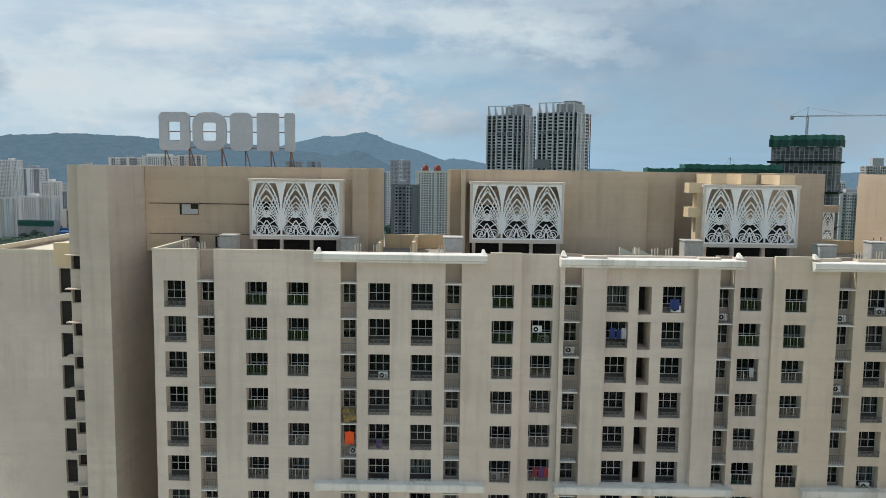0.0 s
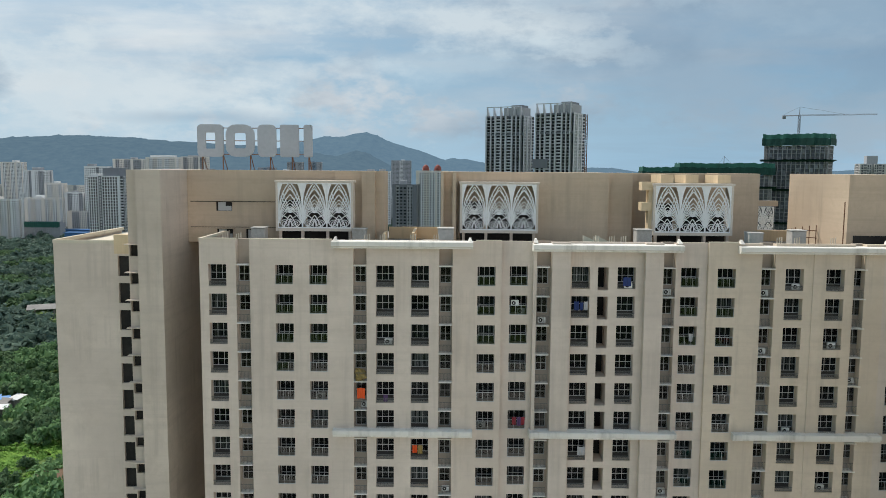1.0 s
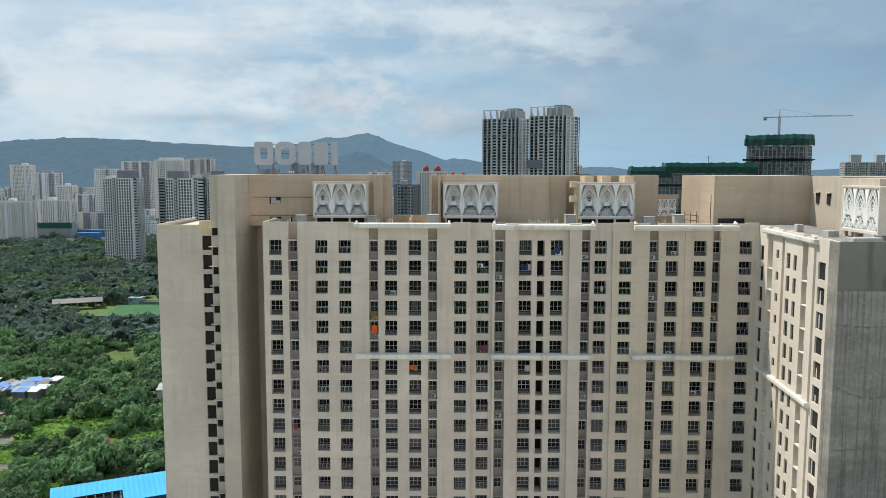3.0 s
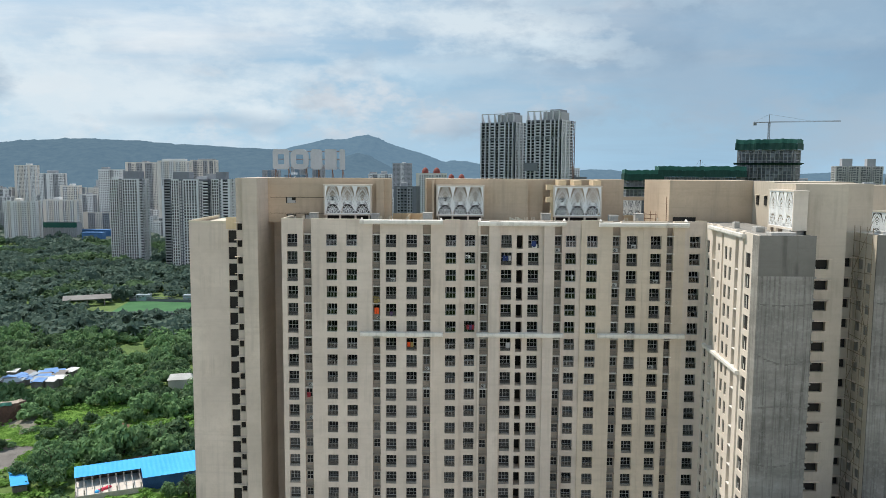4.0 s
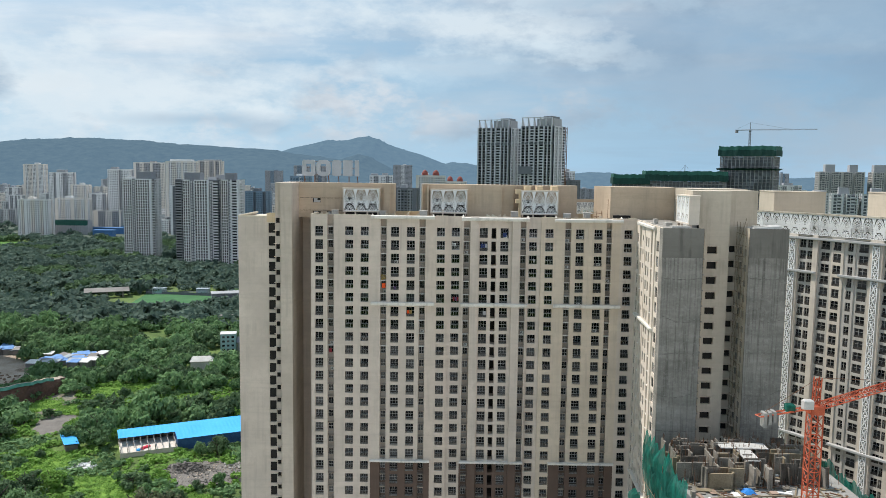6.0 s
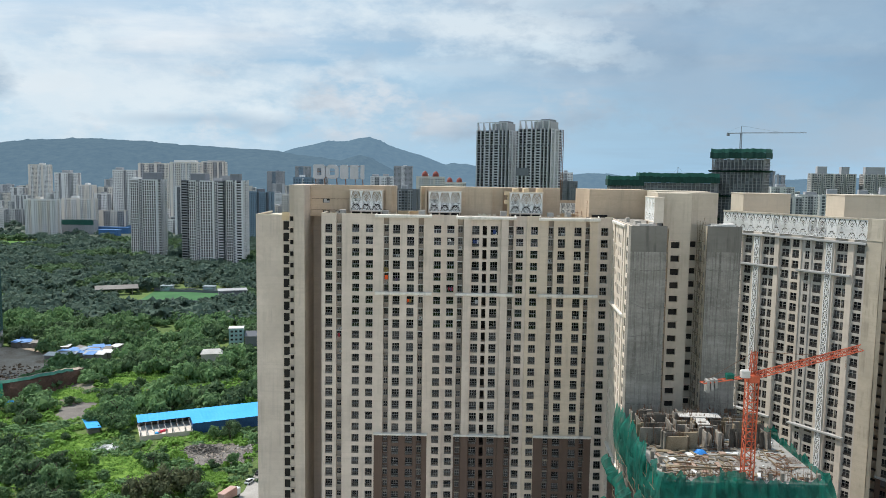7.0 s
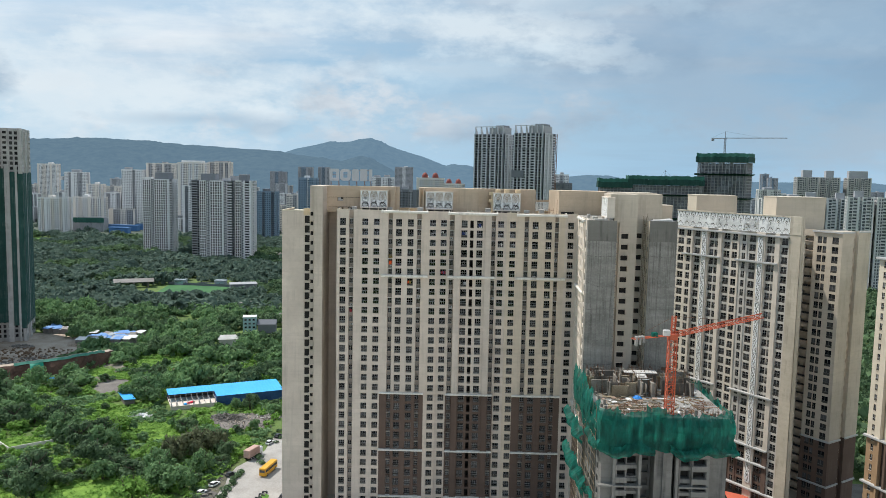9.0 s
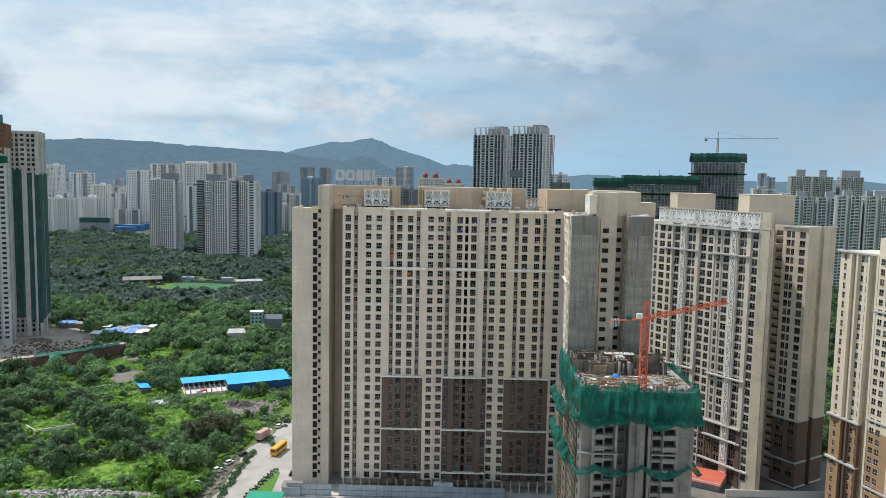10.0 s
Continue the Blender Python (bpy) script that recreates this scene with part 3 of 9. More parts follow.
part("stair_tower_wall", t2, [BEIGE, STAIR, SAND, BROWN, DARK, NICHE_GREY], MAIN)
shade = Mesh()
shade.box(0, 1.75, -0.5, 0.1, 0, 0.09)
shade_data = shade.data("sun_shade", [BEIGE])
for i in range(30):
    part("sun_shade", shade_data, None, MAIN, at=pose(-27.9, 4.2, 95.1 - 3 * i))

# ---- rooftop walls ----
for x0, x1, y0, y1, z in ((-23.52, -0.9, 11.2, 16, TOP), (-3.4, -1.9, 10.3, 11.2, TOP - 0.03), (-6.5, -3.4, 10.9, 11.2, TOP - 0.02), (5.6, 24.4, 9.6, 16, TOP), (24.4, 27.2, 10.3, 16, TOP - 0.02),
                          (27.2, 37.6, 12.0, 16, TOP - 0.03), (37.6, 42.4, 12.8, 17, TOP), (5.6, 5.9, 8.4, 9.6, TOP), (6.9, 7.3, 8.2, 9.6, TOP + 0.02)):
    s = Mesh()
    s.box(x0, x1, y0, y1, 94.8, z)
    part("rooftop_wall", s, [TAN], MAIN, "tan rooftop wall")
g2 = Mesh()
for z, h in ((99.42, 0.07), (96.5, 0.05)):
    g2.box(-23.2, -13.0, 11.16, 11.3, z, z + h)
part("wall_groove", g2, [DARK], MAIN)
for x, z, ww, hh in ((-20.2, 98.38, 1.8, 1.12), (-20.15, 95.2, 1.8, 1.15), (-16.8, 95.2, 1.5, 1.15)):
    s = Mesh()
    s.box(x, x + ww, 11.15, 11.24, z, z + hh, 0)
    s.box(x + 0.22, x + ww - 0.72, 11.1, 11.2, z + 0.04, z + hh - 0.1, 1), s.box(x + ww - 0.72, x + ww - 0.05, 11.1, 11.2, z + 0.04, z + hh * 0.5, 1)
    s.box(x - 0.2, x + ww + 0.2, 10.8, 11.2, z + hh, z + hh + 0.1, 2)
    part("rooftop_window", s, [DARK, FRAME_WHITE, TAN], MAIN)
r = Mesh()
r.hull([(46.9, 15.3, 94.8), (48.8, 5.0, 94.8), (63.6, 5.0, 94.8), (63.6, 16, 94.8)], [(46.9, 15.3, TOP), (48.8, 5.0, TOP), (63.6, 5.0, TOP), (63.6, 16, TOP)])
part("rooftop_wall", r, [TAN], MAIN, "tan rooftop wall")
s = Mesh()
s.box(49.5, 53.5, 4.9, 5.05, 94.9, 96.6)
part("rooftop_opening", s, [DARK], MAIN)
# low parapets in the gaps, orange sunlight put into their paint; cream stub walls
for x0, x1, y0, y1, z in ((-0.7, 5.4, 15.0, 15.3, 96.4), (2.4, 2.7, 8, 15, 96.3), (43.4, 47, 15.5, 15.8, 96.3), (-0.8, -0.5, 8, 11, 96.2)):
    s = Mesh()
    s.box(x0, x1, y0, y1, 94.9, z)
    part("parapet_wall", s, [PEACH], MAIN)
for x in (20.6, 21.9):
    s = Mesh()
    s.hull([(x, 3.4, 94.9), (x + 2.1, 3.4, 94.9), (x + 2.1, 3.65, 94.9), (x, 3.65, 94.9)], [(x, 3.4, 96.55), (x + 2.1, 3.4, 95.6), (x + 2.1, 3.65, 95.6), (x, 3.65, 96.55)])
    part("sloping_wall", s, [CREAM], MAIN, "cream sloping stub wall")


# ---- carved screens ----


def screen_panel(width, height, bar=0.088):
    """A pierced panel of nested pointed arches that cross, with two spirals at the foot."""
    s = Mesh()
    a, h = width / 2, height

    def pt(u, v):
        return (u * a, v * h)

    def both(pts, wd=bar):
        for sg in (1, -1):
            line = [pt(sg * u, v) for u, v in pts]
            s.ribbon(line if sg > 0 else line[::-1], wd, 0.1)

    def bez(p0, p1, p2, n=9):
        return [((1 - t) ** 2 * p0[0] + 2 * t * (1 - t) * p1[0] + t * t * p2[0], (1 - t) ** 2 * p0[1] + 2 * t * (1 - t) * p1[1] + t * t * p2[1]) for t in (i / n for i in range(n + 1))]

    # solid white between the arches, wider towards the top
    def edge(v):
        return 0.95 - 0.34 * max(0.0, (v - 0.38) / 0.6) ** 2.6
    steps = [0.03 + 0.94 * i / 14 for i in range(15)]
    for sg in (1, -1):
        for v0, v1 in zip(steps, steps[1:]):
            q = [pt(sg * edge(v0), v0), pt(sg * 1.012, v0), pt(sg * 1.012, v1), pt(sg * edge(v1), v1)]
            q = q if sg > 0 else q[::-1]
            s.quad(*[(x, 0, z) for x, z in q])
            s.quad((pt(sg * edge(v0), v0)[0], 0, v0 * h), (pt(sg * edge(v1), v1)[0], 0, v1 * h), (pt(sg * edge(v1), v1)[0], 0.1, v1 * h), (pt(sg * edge(v0), v0)[0], 0.1, v0 * h))
    s.ribbon([pt(-1.012, 0.014), pt(1.012, 0.014)], 0.14, 0.1), s.ribbon([pt(-1.012, 0.984), pt(1.012, 0.984)], 0.16, 0.1)
    # pointed arches, one in another
    for i in range(3):
        both(bez((0.93, 0.36 - 0.07 * i), (0.80 - 0.04 * i, 0.80 - 0.14 * i), (0.0, 1.0 - 0.13 * i)), bar * 1.2)
    both(bez((0.62, 0.64), (0.34, 0.78), (0.0, 0.94)), bar * 0.9)
    for i in range(4):
        both(bez((0.93, 0.20 - 0.03 * i), (0.66, 0.47 - 0.06 * i), (0.0, 0.625 - 0.075 * i)), bar * 0.85)
    # ribs fanning out of the middle, across the arches
    for u, v in ((0.94, 0.40), (0.93, 0.50), (0.88, 0.60), (0.78, 0.70), (0.60, 0.79)):
        both(bez((-0.04, 0.34), (u * 0.42, 0.34 + (v - 0.34) * 0.42), (u, v)), bar * 0.85)
    both(bez((0.0, 0.42), (0.16, 0.47), (0.30, 0.43)), bar * 1.3)
    # foot: crossed arches and two scrolls
    both(bez((0.94, 0.30), (0.30, 0.30), (-0.25, 0.06)), bar * 0.9), both(bez((0.0, 0.29), (0.30, 0.20), (0.52, 0.03)), bar)
    both(bez((0.0, 0.215), (0.10, 0.15), (0.12, 0.03)), bar * 0.9), both(bez((0.94, 0.16), (0.74, 0.06), (0.5, 0.02)), bar * 0.9)
    both([(0.42 + 0.40 * (1 - q / 26) * math.cos(q * 0.55), 0.105 + 0.09 * (1 - q / 26) * math.sin(q * 0.55)) for q in range(24)], bar * 0.8)
    return s


panel_data = screen_panel(2.7, 5.08).data("lattice_panel", [SCREEN_WHITE])


def roof_screen(x0, y, z0=96.35, at=None, parent=None):
    """A boxed frame on short posts that holds three pierced panels."""
    s = Mesh()
    s.box(0, 8.6, 0, 2.0, 0.0, 0.3), s.box(-0.1, 8.7, -0.06, 2.1, 5.4, 5.62), s.box(0, 0.22, 0, 2.0, 0.3, 5.4), s.box(8.38, 8.6, 0, 2.0, 0.3, 5.4)
    ob = part("roof_screen", s, [CREAM_PALE], parent, "white pierced screen in a thin beige box frame", at=at if at is not None else pose(x0, y, z0))
    for i in range(3):
        part("lattice_panel", panel_data, None, ob, at=pose(1.58 + 2.72 * i, 0.05, 0.31))
    for x in (0.4, 2.9, 5.7, 8.2):
        s = Mesh()
        s.box(x - 0.15, x + 0.15, 0.3, 0.7, -1.5, 0.02)
        part("post", s, [BEIGE], ob)
    # near-black boards added behind the lattice in place of the shade there
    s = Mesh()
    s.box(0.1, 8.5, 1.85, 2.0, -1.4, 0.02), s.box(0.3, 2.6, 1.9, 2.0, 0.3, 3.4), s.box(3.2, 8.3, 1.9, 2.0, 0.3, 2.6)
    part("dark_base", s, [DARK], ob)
    return ob


roof_screen(-12.75, 8.4, parent=MAIN), roof_screen(7.72, 7.6, parent=MAIN)
roof_screen(28.6, 6.4, parent=MAIN)
s = Mesh()
for z in (101.2, 99.0, 95.2):
    s.box(27.4, 28.7, 6.8, 8.2, z, z + 0.9)
s.box(28.2, 28.7, 7.0, 8.2, 94.9, 102.0)
for x in (29.6, 32.3, 35.8):
    s.box(x, x + 1.4, 7.6, 12, 102.0, 102.9)
part("screen_bracket", s, [PEACH], MAIN)

# ---- projecting wing ----
WING = thing("apartment_wing", "projecting beige wing with bare grey end panels", "building")
wm = [CREAM_PALE, BEIGE, DARK, BROWN]
wing_levels = [90.2 - 3 * i for i in range(30)]


def wing_segs(low):
    c = 3 if low else 0
    hi = 2.95
    # shallow openings; their near-black backs stand in for deep unlit rooms
    return [(0, 3.9, 0, 0, [(0.75, 2.3, 0.85, hi, 0.22, 2)]), (3.9, 5.9, -0.6, c, [(4.3, 5.7, 1.0, hi, 0.22, 2)]),
            (5.9, 9.3, 0, c, [(7.2, 8.2, 1.8, hi, 0.22, 2)]), (9.3, 10.6, -0.9, c, []),
            (10.6, 16.6, 0.15, c, [(11.4, 12.6, 0.9, hi, 0.22, 2), (13.7, 14.75, 0.9, hi, 0.22, 2)]),
            (16.6, 18.5, -0.7, c, [(16.9, 18.3, 0.3, hi - 0.3, 0.4, 2)]), (18.5, 20.2, 0.25, c, []),
            (20.2, 26.2, 0, 0, [(21.0, 23.0, 0.85, hi, 0.22, 2)])]


SLANT = Vector((-0.0495, -0.9988))
a, gl = Mesh(), Mesh()
facade(a, gl, (53.9, 0), SLANT, wing_segs(False), 40, 96.0, wing_levels)
facade(a, gl, (53.9, 0), SLANT, wing_segs(True), 1.0, 40, wing_levels)
a.box(54.8, 60.25, -26.1, 4, 0, 95.6, 1)
a.box(53.9, 54.8, -26.2, 0, 0, 1.0, 1)
part("side_wall", a, wm, WING)
s = Mesh()
for t in wing_levels:
    s.box(52.9, 54.2, -18.45, -16.65, t - 0.05, t + 0.07), s.box(53.7, 54.5, -5.85, -3.95, t - 0.02, t + 0.06)
part("balcony_slab", s, [WHITE], WING, kind="stuff")
for z0, u0, u1 in ((95.1, 3.0, 20.8), (75.0, 2.0, 20.4), (39.5, 3.0, 20.6), (21.5, 3.0, 20.6)):
    s = Mesh()
    prof = [(0.9, 0.0), (-0.5, 0.0), (-0.5, 0.15), (-0.65, 0.2), (-0.65, 0.6), (0.9, 0.68)]
    s.hull([(53.9 - 0.0495 * u1 + x, -u1, z0 + h) for x, h in prof], [(53.9 - 0.0495 * u0 + x, -u0, z0 + h) for x, h in prof])
    part("ledge", s, [WHITE], WING, "stained white ledge")


def end_panel(x0, x1, y, back_y):
    """A bare end wall in lifts, with a joint line and a fringe at each lift."""
    s = Mesh()
    s.box(x0, x1, y, back_y, 0, 95.9, 0)
    s.box(x0 - 0.02, x1 + 0.02, y - 0.03, y + 0.2, 90.4, 96.0, 1)
    ob = part("end_panel", s, [RAW, RAW_DARK], WING, "bare streaked grey rendered panel")
    for i in range(11):
        z = 86.6 - 7.4 * i
        s = Mesh()
        n = 18
        for j in range(n):
            xa, xb = x0 + (x1 - x0) * j / n, x0 + (x1 - x0) * (j + 1) / n
            sag = (0.25, 1.1, -0.3, 0.9)[i % 4] * math.sin(math.pi * (j + 0.5) / n) + 0.8 * (j / n - 0.5) * (0, 1, 0, -1)[i % 4]
            if (j * 5 + i * 3) % 7 < 6:
                s.box(xa, xb, y - 0.04, y + 0.05, z - sag - 0.05 - 0.07 * ((j * 7 + i) % 3), z - sag + 0.03)
        part("lift_joint", s, [RAW_DARK], ob)
    # toothed edge where floor slabs end
    teeth = Mesh()
    for t in wing_levels:
        teeth.box(x1 - 0.05, x1 + 0.3, y + 0.1, y + 0.7, t - 0.1, t + 0.12), teeth.box(x1 - 0.05, x1 + 0.18, y + 0.1, y + 0.6, t + 1.3, t + 1.5)
    part("slab_stub", teeth, [CONCRETE], ob)
    return ob


end_panel(52.6, 60.3, -26.4, -24)
end_panel(69.5, 76.9, -24.8, -20)
s, gl = Mesh(), Mesh()
facade(s, gl, (0, -21.5), (1, 0), [(60.3, 62.0, -0.6, 1, []), (62.0, 66.8, 0, 1, [(62.6, 64.5, 0.6, 2.0, 0.6, 2)])], 0, 95.2, wing_levels)
facade(s, gl, (0, -19.2), (1, 0), [(66.8, 69.4, 0, 1, [(67.0, 68.8, 0.7, 2.0, 0.5, 2)])], 0, 96, wing_levels)
facade(s, gl, (69.4, -19.2), (0, -1), [(0, 5.6, 0, 1, [(0.9, 2.2, 0.6, 2.1, 0.5, 2), (3.3, 4.6, 0.4, 1.7, 0.5, 2)])], 0, 96, wing_levels)
s.quad((66.8, -21.5, 0), (66.8, -19.2, 0), (66.8, -19.2, 96), (66.8, -21.5, 96), 1)
s.hull([(63.4, -4, 95), (76.4, -4, 95), (76.4, 6, 95), (63.4, 6, 95)], [(63.4, -4, TOP), (76.4, -4, TOP), (76.4, 6, TOP), (63.4, 6, TOP)], 1)
s.hull([(59.3, -21.45, 95), (66.8, -21.45, 95), (66.8, -12, 95), (59.3, -12, 95)], [(59.3, -21.45, TOP - 0.1), (66.8, -21.45, TOP - 0.1), (66.8, -12, TOP - 0.1), (59.3, -12, TOP - 0.1)], 1)
s.hull([(66.8, -12.5, 95), (76.4, -10, 95), (76.4, -4, 95), (66.8, -4, 95)], [(66.8, -12.5, TOP - 0.2), (76.4, -10, TOP - 0.2), (76.4, -4, TOP - 0.2), (66.8, -4, TOP - 0.2)], 1)
for y in (2.2, -1.2):
    s.box(63.25, 63.42, y, y + 0.9, 99.0, 100.6, 2), s.box(63.0, 63.4, y - 0.2, y + 1.1, 100.6, 100.72, 0)
s.box(66.9, 76.5, -18.5, 4, 0, 95.5, 1)
part("core_wall", s, [CREAM, CORE_BEIGE, DARK], WING)
hood = Mesh()
hood.box(62.4, 64.8, -21.9, -21.4, 0, 0.09)
hood_data = hood.data("window_hood", [BEIGE])
side_hood = Mesh()
side_hood.box(66.9, 69.0, -19.7, -19.2, 0, 0.09), side_hood.box(68.9, 69.4, -21.6, -19.9, 0, 0.09)
side_hood_data = side_hood.data("window_hood", [BEIGE])
for t in wing_levels[:22]:
    part("window_hood", side_hood_data, None, WING, at=pose(0, 0, t + 2.1))
    part("window_hood", hood_data, None, WING, at=pose(0, 0, t + 2.05))
roof_screen(0, 0, parent=WING, at=pose(58.0, -15.4, 96.5, 0, 0, -90))
# bamboo scaffold in the recess
sc = Mesh()
for y in (-19.6, -21.2, -23.0, -24.6):
    sc.bar((68.9, y, 40), (68.9, y, 97), 0.05)
for i in range(24):
    z = 42 + 2.3 * i
    sc.bar((68.9, -19.4, z), (68.9, -24.8, z + 0.3 * math.sin(i)), 0.045)
for i in range(6):
    sc.bar((68.85, -19.5 if i % 2 else -24.5, 50 + 8 * i), (68.85, -24.5 if i % 2 else -19.5, 58 + 8 * i), 0.045)
BAMBOO = grit("bamboo", (0.16, 0.13, 0.09), (0.26, 0.21, 0.14), 3)
solid("scaffold", sc, [BAMBOO], "thin bamboo scaffold tied against the wing wall", "scaffold")
# clutter along the wing roof edge
s = Mesh()
s.box(54.2, 61.9, -20.8, 4.8, 95.55, 95.75), s.box(54.2, 60.2, -26.2, -20.8, 95.55, 95.75)
part("roof_deck", s, [ROOF_GREY], WING)

# ---- screened apartment building with its end block ----
RB = thing("screened_apartment_building", "beige apartment building with a white lattice frieze and brown base", "building")
D1, D2, TL = Vector((0.55, -0.835)).normalized(), Vector((0.835, 0.55)).normalized(), Vector((97.6, 40.8))
rb_levels = [87.0 - 3 * i for i in range(29)]


def rb_segs(low):
    c = 3 if low else 0
    W = lambda a, b2, back_m=None: (a - 0.1, b2 + 0.12, 0.55, 2.75, 0.45, back_m)
    N = lambda a, b2, back_m=None: (a, b2, 0.6, 2.75, 0.45, back_m)
    return [(-14.0, -8.4, -1.5, 0, [W(-13.0, -11.2)]), (-8.4, -2.6, -0.8, 0, [W(-7.6, -5.8), N(-4.9, -3.6)]), (-2.6, 1.6, 0, 0, [W(-1.7, 0.6)]), (1.6, 4.6, 0.3, 0, [W(2.2, 3.7)]), (4.6, 8.2, -0.6, 0, [W(5.2, 7.2)]), (8.2, 11.0, 0.3, 1, []),
            (11.0, 15.2, -0.6, 0, [W(11.4, 12.9), N(13.4, 14.8)]), (15.2, 16.6, 0.3, 0, []), (16.6, 20.2, -0.5, 0, [W(17.3, 19.4)]),
            (20.2, 23.4, 0, c, [W(20.8, 22.6)]), (23.4, 26.3, -0.3, c, [N(24.4, 25.7)]), (26.3, 30.0, -0.6, c, [W(27.1, 29.2)]), (30.0, 33.1, 0.3, 1, []),
            (33.1, 36.6, -0.6, c, [W(33.5, 35.0), N(35.3, 36.2)]), (36.6, 38.2, 0.3, c, []), (38.2, 41.6, -0.3, 0, [W(38.8, 40.7)]), (41.6, 45.4, 0.5, 2, [])]


a, gl = Mesh(), Mesh()
# recessed plain bays get a greyer, darker tone than the ribs
shallow = lambda segs: [(p, q, o * 0.75, 5 if o < 0 and m == 0 else m, ws) for p, q, o, m, ws in segs]
facade(a, gl, TL, D1, shallow(rb_segs(False)), 21, 91.0, rb_levels)
facade(a, gl, TL, D1, shallow(rb_segs(True)), 0, 21, rb_levels)
RBM = Matrix(((D1.x, D2.x, 0, TL.x), (D1.y, D2.y, 0, TL.y), (0, 0, 1, 0), (0, 0, 0, 1)))
facade(a, gl, TL + D1 * 45.4, D2, [(-0.5, 1.9, 0, 2, [])], 0, 91.0, rb_levels)
rear = Mesh()
rear.box(-14.5, 33.5, 1.9, 15, 0, 90.8, 0, RBM), rear.box(-14.5, 26, 15, 32, 0, 90.7, 0, RBM), rear.box(33.5, 42.2, 1.9, 6.6, 0, 91, 0, RBM)
part("rear_wall", rear, [BEIGE], RB)
head = Mesh()
head.box(41.6, 45.4, -0.5, 1.2, 91, 96.6, 2, RBM), head.box(-2.6, 41.6, 0.25, 0.6, 90.6, 96.4, 0, RBM)
head.box(-2.6, 41.6, -0.3, 0.6, 96.2, 96.6, 0, RBM)
RB_STAINED = paint("stained_parapet_paint", (0.58, 0.52, 0.42), 0.6, 0.9)
RB_PALE = paint("pale_stone_wall_paint", (0.66, 0.59, 0.505), 0.3, 0.25)
part("parapet", head, [RB_STAINED, RB_STAINED, RB_STAINED], RB)
RB_BAY = paint("grey_white_bay_tone", (0.53, 0.50, 0.455), 0.3, 0.3)
PIER = paint("streaked_pier_paint", (0.53, 0.47, 0.375), 0.5, 0.7)
part("main_wall", a, [RB_PALE, RB_PALE, PIER, BROWN, DARK, RB_BAY], RB)
part("main_window", gl, [FAR_PANE], RB, kind="stuff")
RAIL_WHITE = paint("grey_white_window_bars", (0.36, 0.36, 0.35), 0.2, 0.2, 0.6)
rail = Mesh()
for p, q, o, m, ws in shallow(rb_segs(False)):
    for a0, b0, lo, hi, d, _ in ws:
        for t in rb_levels:
            rail.box(a0, b0, -o + 0.04, -o + 0.08, t + lo + 0.72, t + lo + 0.80, 0, RBM), rail.box(a0, b0, -o + 0.05, -o + 0.07, t + lo, t + lo + 0.55, 0, RBM)
            rail.box((a0 + b0) / 2 - 0.05, (a0 + b0) / 2 + 0.05, -o + 0.08, -o + 0.13, t + lo + 0.05, t + hi, 1, RBM), rail.box(a0, b0, -o + 0.22, -o + 0.27, t + lo + 1.35, t + lo + 1.43, 1, RBM)
part("window_railing", rail, [NICHE_GREY, RAIL_WHITE], RB, kind="stuff")
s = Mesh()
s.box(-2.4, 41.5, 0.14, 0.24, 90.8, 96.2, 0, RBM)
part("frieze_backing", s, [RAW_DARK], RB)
fz = Mesh()
fz.add(screen_panel(2.7, 5.2, 0.15))
frieze = fz.data("lattice_panel", [SCREEN_WHITE])
for i in range(16):
    part("lattice_panel", frieze, None, RB, at=RBM @ pose(-1.1 + 2.745 * i, -0.15, 91.0))
ob_ = Mesh()
for x in (-0.78, 0.78):
    ob_.box(x - 0.09, x + 0.09, 0, 0.12, 0, 2.98)
for side in (-1, 1):
    for k_ in range(8):
        q0, q1 = math.pi * k_ / 8, math.pi * (k_ + 1) / 8
        pts_ = [(side * (0.72 - 0.68 * math.sin(q)), 0.06, 0.15 + 2.7 * q / math.pi) for q in (q0, q1)]
        ob_.bar(pts_[0], pts_[1], 0.10)
    for z_ in (0.1, 1.5):
        for k_ in range(6):
            q0, q1 = side * math.pi * k_ / 6, side * math.pi * (k_ + 1) / 6
            ob_.bar((0.42 * math.sin(q0), 0.06, z_ + 0.68 - 0.55 * math.cos(q0)), (0.42 * math.sin(q1), 0.06, z_ + 0.68 - 0.55 * math.cos(q1)), 0.07)
ob_.box(-0.69, 0.69, 0.01, 0.11, 0, 0.12), ob_.box(-0.69, 0.69, 0.02, 0.11, 1.43, 1.55)
orn = ob_.data("ornament", [SCREEN_WHITE])
backing = Mesh()
backing.box(-0.7, 0.7, 0.1, 0.16, 0, 81)
back_data = backing.data("ornament_backing", [paint("grey_ornament_ground", (0.30, 0.29, 0.27), 0.3, 0.3)])
for u in (9.6, 31.6):
    part("ornament_backing", back_data, None, RB, at=RBM @ pose(u, -0.42, 8.6))
    for i in range(27):
        part("ornament", orn, None, RB, at=RBM @ pose(u, -0.45, 86.6 - 3.0 * i))
for z, u0, u1 in ((89.9, -2.4, 41.5), (81.2, 0.5, 16.4), (81.2, 22.5, 37.8), (37.6, 3, 16.6), (37.8, 22.5, 38.6), (20.6, 22.6, 38.2), (15.4, 22.6, 38.2), (6.4, 21, 41.6)):
    s = Mesh()
    s.box(u0, u1, -0.9, 0.3, z, z + 0.45, 0, RBM), s.box(u0 + 0.1, u1 - 0.1, -0.7, 0.3, z - 0.18, z, 0, RBM)
    part("ledge", s, [FRAME_WHITE], RB, "white ledge")
